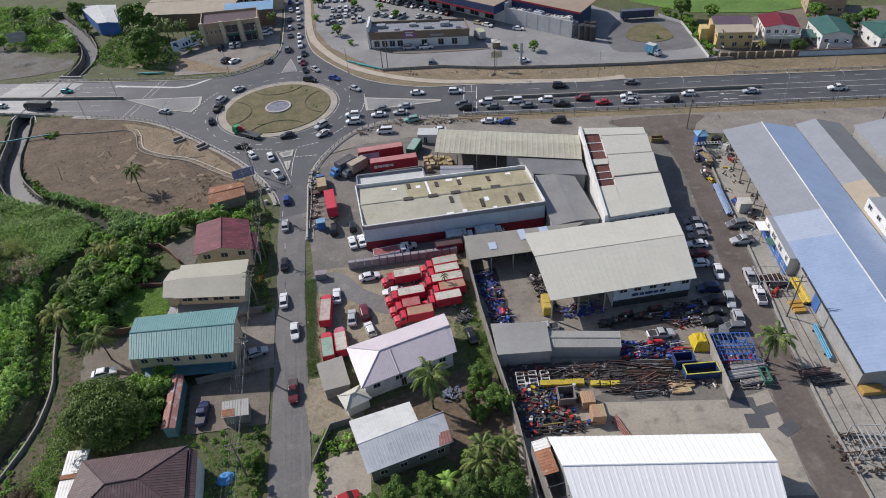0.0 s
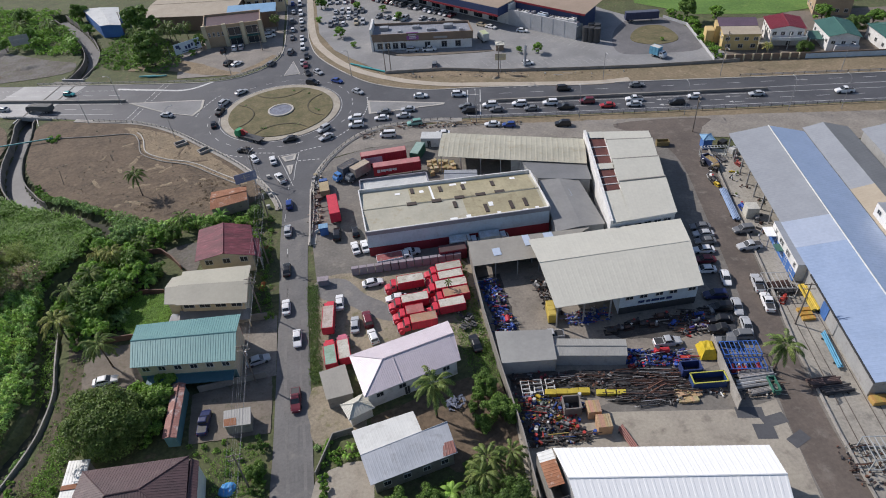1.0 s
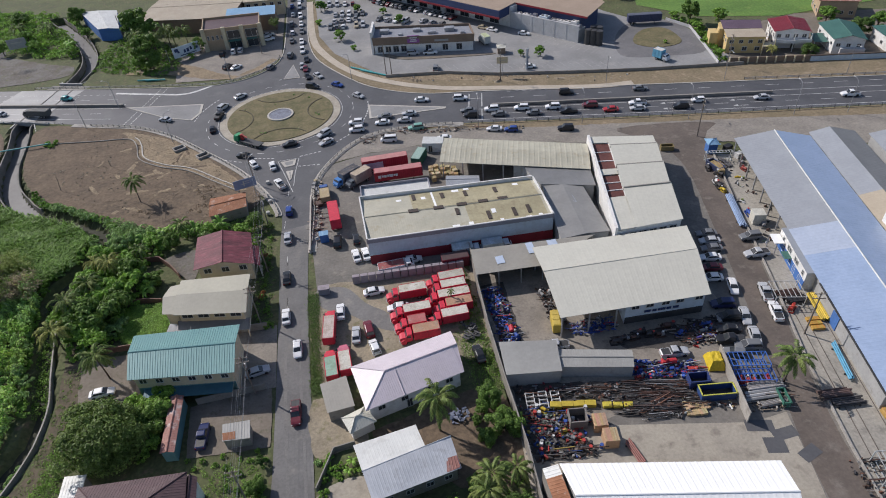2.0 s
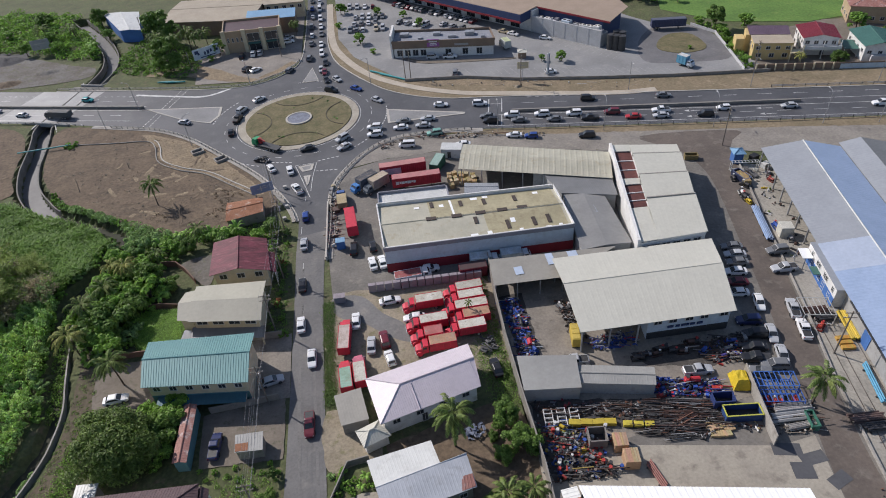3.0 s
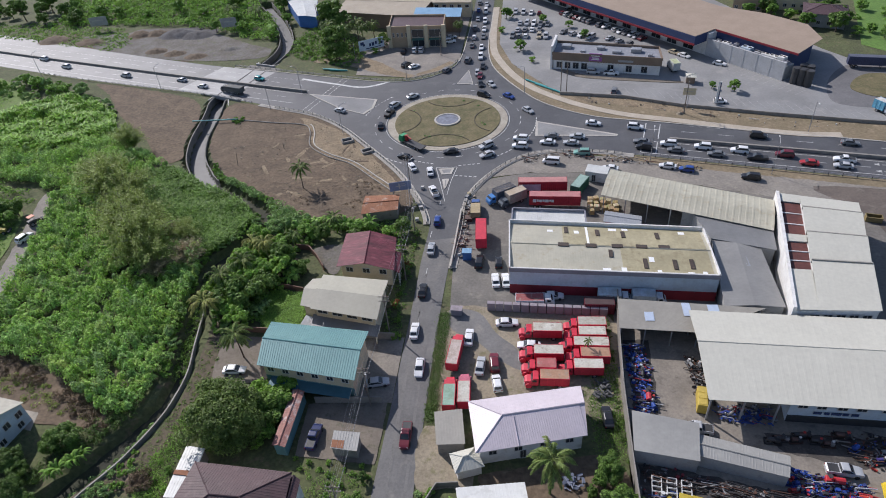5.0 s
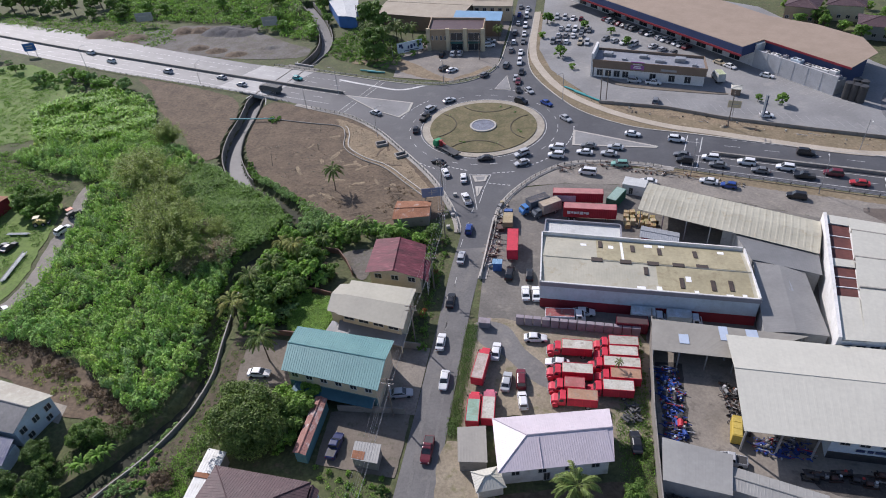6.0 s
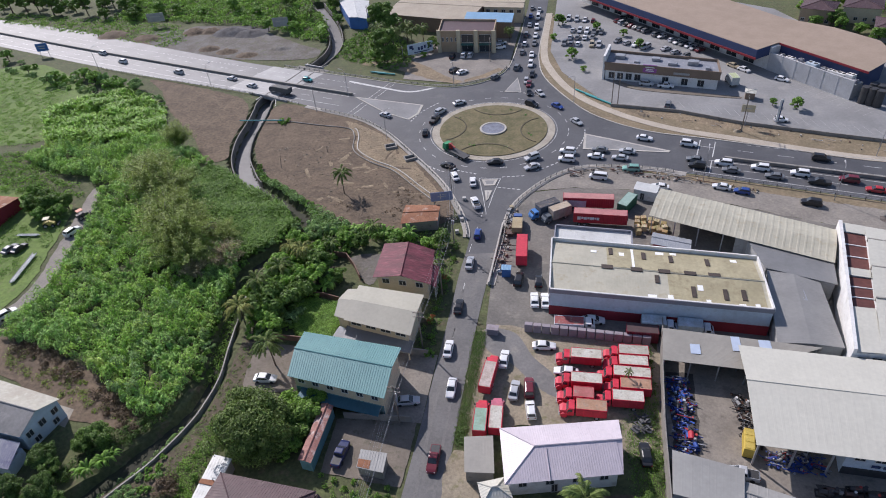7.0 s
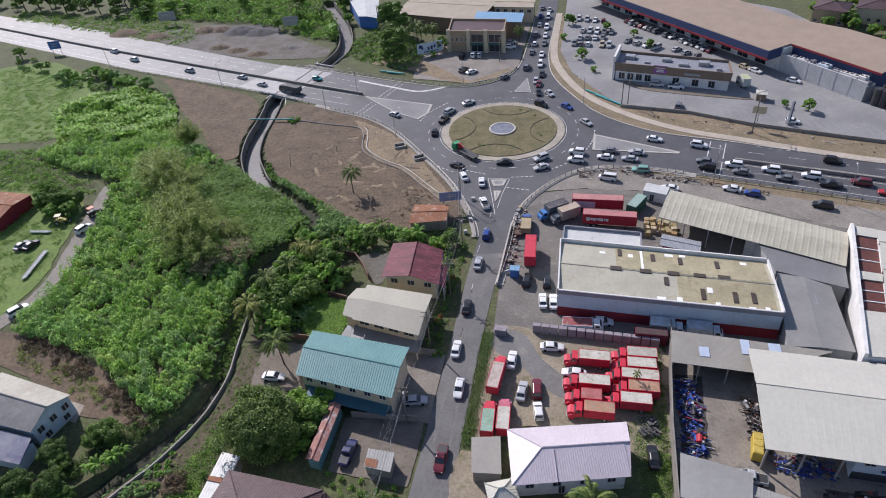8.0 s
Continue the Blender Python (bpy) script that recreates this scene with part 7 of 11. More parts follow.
def box_truck(length, x, y, heading, cab, body, top, label, group="", body_w=2.4, body_h=2.5, bonnet=False):
    """A lorry with a cab at +x and a box body; top: the colour of its roof; bonnet: a long nose before the windscreen."""
    root = thing("box_truck", label, "truck", group, at=pose(x, y, 0.045, 0, 0, heading))
    h = length / 2
    cl = 2.5 if bonnet else 1.9
    wx, wz, wl, wr = (h - 1.18, 1.62, 0.34, 0.62) if bonnet else (h - 0.42, 1.88, 0.35, 0.4)
    bm = bmesh.new()
    if bonnet:
        loft(bm, [(h - cl, 1.08, 0.6, 2.42, 0.98), (h - 1.62, 1.1, 0.55, 2.46, 0.98), (h - 1.2, 1.08, 0.55, 1.66, 0.98)])
    else:
        loft(bm, [(h - cl, 1.05, 0.6, 2.35, 0.95), (h - 0.8, 1.08, 0.55, 2.35, 0.95), (h - 0.45, 1.05, 0.55, 1.9, 0.98), (h - 0.05, 1.0, 0.55, 1.45, 0.95), (h, 0.95, 0.6, 1.3, 0.9)])
    tint(part("cab", bm, "tintpaint", root), cab)
    if bonnet:
        bm = bmesh.new()
        loft(bm, [(h - 1.22, 0.98, 0.6, 1.6, 0.8), (h - 0.5, 0.9, 0.6, 1.52, 0.72), (h - 0.1, 0.86, 0.6, 1.36, 0.7), (h, 0.78, 0.65, 1.15, 0.66)])
        tint(part("bonnet", bm, "tintpaint", root), cab)
        bm = bmesh.new()
        box(bm, (h + 0.01, 0, 0.9), (0.05, 1.1, 0.42))
        part("grille", bm, "dark", root)
        bm = bmesh.new()
        box(bm, (h + 0.04, 0, 0.52), (0.16, 2.1, 0.22), bevel=0.03)
        part("bumper", bm, "steel", root)
        for s in (-1, 1):
            bm = bmesh.new()
            rod(bm, (h - 0.75, s * 0.8, 0.62), (h - 0.75, s * 1.16, 0.62), 0.58, 12)
            tint(part("mudguard", bm, "tintpaint", root), cab)
            bm = bmesh.new()
            box(bm, (h - 1.35, s * 1.28, 1.75), (0.08, 0.24, 0.42), bevel=0.02)
            part("mirror", bm, "dark", root)
    bm = bmesh.new()
    pane(bm, [(wx, -0.85, wz), (wx, 0.85, wz), (wx - wl, 0.82, wz + wr), (wx - wl, -0.82, wz + wr)], 0.04)
    part("windscreen", bm, "glass", root)
    for s in (-1, 1):
        bm = bmesh.new()
        box(bm, (h - cl + 0.72, s * 1.06, 1.9), (0.72, 0.06, 0.5))
        part("side_window", bm, "glass", root)
        bm = bmesh.new()
        box(bm, (h - 0.02, s * 0.7, 0.95), (0.1, 0.26, 0.2), bevel=0.02)
        part("headlight", bm, "lamp", root)
    bm = bmesh.new()
    box(bm, (-0.1, 0, 0.72), (length - 0.4, 0.9, 0.3))
    part("chassis", bm, "dark", root)
    bl = length - cl - 0.25
    bx = -h + bl / 2
    bm = bmesh.new()
    ribbed_box(bm, bx - bl / 2, bx + bl / 2, body_w / 2, 0.9, 0.9 + body_h, 0.9, 0.05)
    tint(part("box_body", bm, "tintpaint", root), body)
    bm = bmesh.new()
    box(bm, (bx, 0, 0.9 + body_h + 0.02), (bl - 0.14, body_w - 0.14, 0.06), bevel=0.02)
    tint(part("box_roof", bm, "dirtytop", root), top)
    for s in (-1, 1):
        bm = bmesh.new()
        box(bm, (bx, s * (body_w / 2 - 0.02), 0.9 + body_h + 0.05), (bl, 0.1, 0.1), bevel=0.02)
        tint(part("roof_rail", bm, "tintpaint", root), body)
    if bonnet:
        n_ = max(3, int(bl / 1.15))
        for s in (-1, 1):
            for i in range(n_):
                bm = bmesh.new()
                box(bm, (bx - bl / 2 + (i + 0.5) * bl / n_, s * (body_w / 2 + 0.055), 0.95 + body_h * 0.48), (bl / n_ - 0.1, 0.03, body_h * 0.86), bevel=0.012)
                tint(part("roller_shutter", bm, "tintpaint", root), tuple(c * 0.82 for c in body))
    xs_w = [h - 0.95, -h + 1.6] + ([-h + 2.7] if length > 8.5 else [])
    for x_ in xs_w:
        for s in (-1, 1):
            wheel(root, x_, s * 0.95, 0.47, 0.3)
    return root


RED = (0.62, 0.03, 0.06)
PALE, DULL, TANTOP, ROSE = (0.55, 0.53, 0.46), (0.42, 0.4, 0.34), (0.42, 0.25, 0.16), (0.4, 0.13, 0.12)
lab = "red delivery truck with a {} box roof"
for ln, x, y, hd, top, nm in ((8.3, 4.35, 99.5, 180, PALE, "pale"), (8.2, 4.4, 93.7, 180.5, PALE, "pale"), (6.3, 3.9, 90.4, 180, ROSE, "faded red"), (7.9, 5.25, 87.8, 180, TANTOP, "rusty tan"), (8.1, 12.85, 101.3, 181, DULL, "dirty pale"), (7.9, 12.7, 98.7, 180.5, PALE, "pale"), (9.2, 12.3, 96.0, 179.5, PALE, "pale"), (8.0, 12.8, 93.3, 180, TANTOP, "rusty tan"), (8.0, 11.4, 90.5, 180.5, PALE, "pale")):
    box_truck(ln, x, y, hd, RED, RED, top, lab.format(nm), "red delivery trucks", 2.35, 1.85, True)
box_truck(8.9, -11.6, 94.0, 84.5, RED, RED, (0.5, 0.42, 0.38), lab.format("long pale"), "red delivery trucks", 2.2, 1.85, True)
box_truck(7.5, -11.85, 84.0, 92.5, RED, RED, (0.28, 0.42, 0.33), lab.format("faded green"), "red delivery trucks", 2.2, 1.85, True)
box_truck(7.5, -9.3, 84.8, 92.5, (0.55, 0.14, 0.2), RED, PALE, lab.format("pale"), "red delivery trucks", 2.2, 1.85, True)
box_truck(7.9, 3.5, 108.5, 2, (0.75, 0.75, 0.74), (0.7, 0.71, 0.74), (0.3, 0.08, 0.08), "white stake truck with a dark red load beside the warehouse wall", body_h=1.2)
box_truck(7.8, -4.6, 147, 215, (0.05, 0.2, 0.5), (0.1, 0.12, 0.15), (0.08, 0.08, 0.09), "blue tipper truck near the roundabout")
box_truck(7.4, -1.6, 145.6, 215, (0.1, 0.12, 0.14), (0.35, 0.3, 0.26), (0.5, 0.42, 0.32), "lorry loaded with pale boxes near the roundabout")
box_truck(6.6, -10.6, 141.5, 92, (0.06, 0.13, 0.35), (0.3, 0.25, 0.15), (0.42, 0.34, 0.2), "small truck with a pallet load in the bottling yard", body_h=1.3)
box_truck(9.5, -102.9, 217.6, 160, (0.08, 0.085, 0.09), (0.1, 0.105, 0.105), (0.09, 0.095, 0.095), "dark tank lorry on the bridge", body_h=1.7)
box_truck(5.6, 103.6, 190.6, -60, (0.55, 0.6, 0.65), (0.12, 0.35, 0.5), (0.6, 0.6, 0.58), "blue and white box truck in the service yard")
box_truck(6.4, 51.6, 225.6, 100, (0.6, 0.62, 0.62), (0.5, 0.52, 0.5), (0.45, 0.5, 0.3), "pale lorry beside the restaurant")
box_truck(6.7, 19.5, 109.5, -2, (0.6, 0.64, 0.7), (0.42, 0.5, 0.55), (0.5, 0.58, 0.64), "pale blue box truck beside the warehouse wall", body_h=2.0)
box_truck(6.7, 26.2, 109.3, -2, (0.6, 0.64, 0.7), (0.42, 0.5, 0.55), (0.45, 0.52, 0.58), "pale blue-grey box truck beside the warehouse wall", body_h=2.0)

def digger(x, y, heading, rgb, roof, label):
    """A small wheeled loader with a canopy."""
    f = thing("loader", label, "loader", "loaders by the field lane", at=pose(x, y, 0.03, 0, 0, heading))
    bm = bmesh.new()
    loft(bm, [(-1.5, 0.7, 0.6, 1.5, 0.6), (0.1, 0.75, 0.55, 1.6, 0.65), (1.5, 0.6, 0.6, 1.2, 0.5)])
    tint(part("body", bm, "tintpaint", f), rgb)
    bm = bmesh.new()
    for sx in (-0.9, 0.3):
        for sy in (-0.6, 0.6):
            rod(bm, (sx, sy, 1.4), (sx, sy, 2.5), 0.05, 6)
    part("canopy_post", bm, "dark", f)
    bm = bmesh.new()
    box(bm, (-0.3, 0, 2.55), (1.7, 1.6, 0.14), bevel=0.05)
    tint(part("canopy", bm, "tintpaint", f), roof)
    bm = bmesh.new()
    box(bm, (2.3, 0, 0.5), (0.5, 1.8, 0.6), bevel=0.08)
    rod(bm, (1.1, 0.5, 0.9), (2.2, 0.5, 0.5), 0.08, 6)
    rod(bm, (1.1, -0.5, 0.9), (2.2, -0.5, 0.5), 0.08, 6)
    part("bucket", bm, "dark", f)
    for sx, r in ((-0.9, 0.65), (0.95, 0.48)):
        for sy in (-0.85, 0.85):
            wheel(f, sx, sy, r, 0.36)


digger(-128.4, 137.4, 60, (0.1, 0.09, 0.08), (0.6, 0.2, 0.1), "dark loader with an orange canopy beside the lane")
digger(-135.4, 133.0, 20, (0.5, 0.4, 0.08), (0.6, 0.55, 0.35), "yellow loader with a pale canopy beside the lane")

# flatbed on the roundabout
f = thing("flatbed_truck", "green cab flatbed lorry with a red crane", "truck", at=pose(-31.8, 176.3, 0.03, 0, 0, 139))
bm = bmesh.new()
loft(bm, [(2.6, 1.1, 0.6, 2.6, 1.0), (4.0, 1.12, 0.55, 2.6, 1.0), (4.5, 1.05, 0.55, 1.7, 1.0)])
tint(part("cab", bm, "tintpaint", f), (0.03, 0.3, 0.12))
bm = bmesh.new()
box(bm, (-1.6, 0, 1.05), (7.8, 2.4, 0.22))
part("flat_bed", bm, "dark", f)
bm = bmesh.new()
box(bm, (1.8, 0, 2.0), (0.9, 0.9, 1.8), bevel=0.1)
rod(bm, (1.8, 0, 2.8), (-0.6, 0.3, 2.4), 0.18, 8)
tint(part("crane", bm, "tintpaint", f), (0.4, 0.03, 0.03))
for x in (3.4, -2.6, -4.0):
    for s in (-1, 1):
        wheel(f, x, s * 0.98, 0.48, 0.3)


def container(x, y, heading, length, rgb, label, top=None, wheels=False, z=0.05):
    root = thing("trailer" if wheels else "shipping_container", label, "trailer" if wheels else "container", at=pose(x, y, z, 0, 0, heading))
    b0 = 1.15 if wheels else 0.0
    bm = bmesh.new()
    ribbed_box(bm, -length / 2, length / 2, 1.22, b0, b0 + 2.6, 0.5, 0.05)
    tint(part("shell", bm, "tintpaint", root), rgb)
    bm = bmesh.new()
    box(bm, (0, 0, b0 + 2.62), (length - 0.2, 2.3, 0.05))
    tint(part("roof_panel", bm, "tintpaint", root), top or rgb)
    for s in (-1, 1):
        bm = bmesh.new()
        box(bm, (length / 2 + 0.02, s * 0.6, b0 + 1.3), (0.06, 1.12, 2.4))
        tint(part("door", bm, "tintpaint", root), tuple(c * 0.8 for c in rgb))
    if wheels:
        for x_ in (-length / 2 + 1.4, -length / 2 + 2.7):
            for s in (-1, 1):
                wheel(root, x_, s * 0.95, 0.48, 0.3)
        bm = bmesh.new()
        for s in (-1, 1):
            box(bm, (length / 2 - 2.4, s * 0.8, 0.55), (0.16, 0.16, 1.1))
        part("landing_leg", bm, "dark", root)
    return root


c1 = container(6.0, 150.6, 0, 12.2, (0.36, 0.03, 0.05), "faded red container trailer with a white panel", (0.5, 0.23, 0.21), True)
bm = bmesh.new()
box(bm, (-3.2, -1.285, 2.2), (5.4, 0.03, 1.8))
tint(part("side_panel", bm, "tintpaint", c1), (0.55, 0.55, 0.62))
c2 = container(8.8, 144.0, -2, 12.4, (0.4, 0.02, 0.035), "red drinks trailer with a white script panel", (0.48, 0.2, 0.19), True)
for i, (dx, w, hgt) in enumerate(((-4.9, 0.8, 0.9), (-4.1, 0.5, 0.6), (-3.4, 0.7, 0.7), (-2.7, 0.5, 0.6), (-1.9, 0.9, 0.8), (-1.1, 0.4, 0.5), (-0.5, 0.6, 0.7))):
    bm = bmesh.new()
    box(bm, (dx, -1.285, 2.5 + 0.08 * (i % 2)), (w, 0.03, hgt))
    tint(part("emblem_bar", bm, "tintpaint", c2), (0.7, 0.68, 0.68))
container(15.4, 151.6, 62, 6.1, (0.04, 0.16, 0.1), "dark green container with an open top", (0.3, 0.42, 0.36))
container(16.2, 107.2, -1, 5.9, (0.16, 0.02, 0.035), "dark maroon container behind the panel fence", (0.085, 0.05, 0.05))
container(-8.6, 129.8, 93, 8.2, (0.55, 0.02, 0.05), "bright red trailer in the bottling yard", (0.6, 0.03, 0.06), True)
building("gate_stall", "small stall with a sky blue roof by the gate", "stall", [(-12.6, 122.6), (-10.4, 122.6), (-10.4, 124.2), (-12.6, 124.2)], 2.3, 0.15, "lean", "r_sky", "w_blue", over=0.15)
container(112, 222.5, -12, 12.2, (0.05, 0.06, 0.12), "navy trailer with pale lettering bars", (0.1, 0.11, 0.15), True)

# ---- plants ----
def leaf_cloud(centres, radii, count, size, rng, droop=0.0, flat=0.75):
    """Many small leaf blades on and in a cluster of lobes, as one mesh's vertices and faces."""
    centres, radii = np.array(centres, float), np.array(radii, float)
    pick = rng.choice(len(radii), count, p=radii ** 2 / (radii ** 2).sum())
    d = rng.normal(size=(count, 3))
    d /= np.linalg.norm(d, axis=1)[:, None]
    d[:, 2] = np.where(d[:, 2] < -0.35, -d[:, 2], d[:, 2])
    r = radii[pick] * rng.uniform(0.62, 1.16, count)
    p = centres[pick] + d * r[:, None] * np.array((1, 1, flat))
    t = np.cross(d, rng.normal(size=(count, 3)))
    t /= np.linalg.norm(t, axis=1)[:, None] + 1e-6
    n = d * 0.5 + np.array((0, 0, 0.4)) + rng.normal(size=(count, 3)) * 0.5
    b = np.cross(n, t)
    b /= np.linalg.norm(b, axis=1)[:, None] + 1e-6
    s = size * rng.uniform(0.6, 1.35, count)[:, None]
    t, b = t * s, b * s * 0.5
    verts = np.stack([p - t, p + b, p + t - np.array((0, 0, droop)) * s, p - b], 1).reshape(-1, 3)
    faces = np.arange(count * 4).reshape(-1, 4)
    return verts.tolist(), faces.tolist()


def tree_proto(seed, height, radius, material, label, name="tree", leaves=2600, size=0.34, lobes=14):
    rng = np.random.default_rng(seed)
    root = thing(name, label, name)
    cs, rs = [], []
    zc = height - radius * 0.95
    skew = rng.uniform(0.75, 1.2, 8)
    for i in range(int(lobes * 1.8)):
        a = rng.uniform(0, 2 * math.pi)
        reach = radius * skew[int(a / (2 * math.pi) * 8) % 8]
        k = math.sqrt(rng.uniform(0.02, 1)) * reach * 0.84
        room = math.sqrt(max(0.05, 1 - (k / reach) ** 2))
        cs.append((k * math.cos(a), k * math.sin(a), max(radius * 0.2, zc + (rng.uniform(-0.6, 0.72) if i % 3 else 0.6) * radius * room)))
        rs.append(radius * rng.uniform(0.13, 0.3))
    bm = bmesh.new()
    lean = Vector((rng.uniform(-0.4, 0.4), rng.uniform(-0.4, 0.4), zc * 0.6))
    rod(bm, (0, 0, -0.1), lean, 0.09 * radius * 0.6 + 0.08, 8, 0.05 * radius * 0.6 + 0.05)
    for c in cs[:7]:
        rod(bm, lean - Vector((0, 0, 0.2)), Vector(c), 0.035 * radius + 0.03, 6, 0.03)
    if name == "bush":
        bm.free()
    else:
        part("trunk", bm, "bark", root)
    v, f = leaf_cloud(cs, rs, leaves, size, rng)
    me = sheet_mesh("crown", v, f, material)
    cr = new("crown", me)
    cr.parent = root
    root.location = (0, 0, -60)
    return root


def palm_proto(seed, height, label, name="palm_tree", fronds=26, length=4.9, material="leaf_palm", wide=1.0):
    rng = np.random.default_rng(seed)
    root = thing(name, label, name.replace("_", " "))
    bm = bmesh.new()
    lean = Vector((rng.uniform(-0.7, 0.7), rng.uniform(-0.7, 0.7), 0))
    prev = Vector((0, 0, -0.1))
    for i in range(1, 7):
        t = i / 6
        q = lean * t * t + Vector((0, 0, height * t))
        rod(bm, prev, q, 0.2 - 0.09 * (t - 1 / 6), 8, 0.2 - 0.09 * t)
        prev = q
    part("trunk", bm, "bark", root)
    verts, faces = [], []
    for k in range(fronds):
        a = k * 2.399 + rng.uniform(-0.3, 0.3)
        up = 1.25 - 1.5 * k / fronds + rng.uniform(-0.12, 0.12)
        u = Vector((math.cos(a), math.sin(a), 0))
        w = Vector((-u.y, u.x, 0))
        ln = length * rng.uniform(0.85, 1.15)
        spine = [prev + u * ln * (i / 14) * (1.0 - 0.2 * i / 14) + Vector((0, 0, ln * (up * i / 14 - (0.5 + max(0, up) * 0.55) * (i / 14) ** 2))) for i in range(15)]
        for i in range(14):
            d = (spine[i + 1] - spine[i]).normalized()
            j = len(verts)
            verts += [tuple(spine[i] + w * 0.04), tuple(spine[i] - w * 0.04), tuple(spine[i + 1] - w * 0.03), tuple(spine[i + 1] + w * 0.03)]
            faces.append((j, j + 1, j + 2, j + 3))
            for half in (0, 0.5):
                c = spine[i].lerp(spine[i + 1], half)
                t = (i + half) / 14
                if t < 0.12:
                    continue
                wd = 0.17 * length * wide * math.sin(math.pi * (0.2 + 0.74 * t)) * rng.uniform(0.75, 1.15)
                for s in (-1, 1):
                    tip = c + w * s * wd * 0.72 + d * wd * 0.75 - Vector((0, 0, wd * rng.uniform(0.25, 0.7)))
                    j = len(verts)
                    verts += [tuple(c), tuple(c + d * 0.16 * wide), tuple(tip.lerp(c, 0.4) + d * 0.15 * wide), tuple(tip)]
                    faces.append((j, j + 1, j + 2, j + 3))
    cr = new("crown", sheet_mesh("crown", verts, faces, material))
    cr.parent = root
    root.location = (0, 0, -60)
    return root


def banana_proto(seed, label, leaves=10, length=2.6, wide=0.34, lift=0.0, material="leaf_light"):
    """Broad drooping blades on a short stem."""
    rng = np.random.default_rng(seed)
    root = thing("banana_plant", label, "banana plant")
    bm = bmesh.new()
    rod(bm, (0, 0, -0.1), (0, 0, 1.7), 0.16, 8, 0.1)
    part("trunk", bm, material, root)
    verts, faces = [], []
    for k in range(leaves):
        a = k * 2.399 + rng.uniform(-0.3, 0.3)
        u, w = Vector((math.cos(a), math.sin(a), 0)), Vector((-math.sin(a), math.cos(a), 0))
        up, ln = rng.uniform(0.5, 1.3) + lift, length * rng.uniform(0.7, 1.1)
        j = len(verts)
        for i in range(8):
            t = i / 7
            c = Vector((0, 0, 1.6)) + u * ln * t * (1 - 0.15 * t) + Vector((0, 0, ln * (up * t - (0.5 + 0.6 * up) * t * t)))
            wd = wide * math.sin(math.pi * (0.12 + 0.84 * t)) * rng.uniform(0.85, 1.1)
            verts += [tuple(c - w * wd - Vector((0, 0, wd * 0.3))), tuple(c + Vector((0, 0, 0.02))), tuple(c + w * wd - Vector((0, 0, wd * 0.3)))]
        for i in range(7):
            q = j + 3 * i
            faces += [(q, q + 1, q + 4, q + 3), (q + 1, q + 2, q + 5, q + 4)]
    cr = new("crown", sheet_mesh("crown", verts, faces, material))
    cr.parent = root
    root.location = (0, 0, -60)
    return root


def bamboo_proto(seed, height, radius, material, label, culms=90, leaves=95):
    """Arching culms that carry fine drooping leaves."""
    rng = np.random.default_rng(seed)
    root = thing("bamboo", label, "bamboo")
    bm = bmesh.new()
    vs, fs = [], []
    for k in range(culms):
        a = rng.uniform(0, 2 * np.pi)
        out = math.sqrt(rng.uniform(0, 1))
        u = np.array((math.cos(a), math.sin(a), 0.0))
        h, reach = height * rng.uniform(0.62, 1.05) * (1 - 0.3 * out), radius * out * rng.uniform(0.7, 1.15)
        base = u * out * radius * 0.25
        cv = lambda t: base + u * reach * t ** 2.2 + np.array((0, 0, h * (t * 1.25 - 0.3 * t ** 3)))
        if k % 4 == 0:
            for i in range(5):
                rod(bm, Vector(cv(i / 5)) - Vector((0, 0, 0.05)), Vector(cv((i + 1) / 5)), 0.06, 5, 0.045)
        t = rng.uniform(0.28, 1.05, leaves)
        p = np.array([cv(x) for x in t]) + rng.normal(0, 0.3, (leaves, 3)) * (0.35 + t[:, None])
        d = u + rng.normal(0, 0.8, (leaves, 3)) + np.array((0, 0, -0.35))
        d /= np.linalg.norm(d, axis=1)[:, None]
        w = np.cross(d, np.array((0, 0, 1.0)) + rng.normal(0, 0.35, (leaves, 3)))
        w /= np.linalg.norm(w, axis=1)[:, None] + 1e-6
        ln = rng.uniform(0.3, 0.62, leaves)[:, None]
        j = len(vs)
        vs += np.stack([p, p + d * ln * 0.5 + w * 0.1, p + d * ln, p + d * ln * 0.5 - w * 0.1], 1).reshape(-1, 3).tolist()
        fs += (np.arange(leaves * 4).reshape(-1, 4) + j).tolist()
    part("stem", bm, "pole", root)
    cr = new("crown", sheet_mesh("crown", vs, fs, material))
    cr.parent = root
    root.location = (0, 0, -60)
    return root


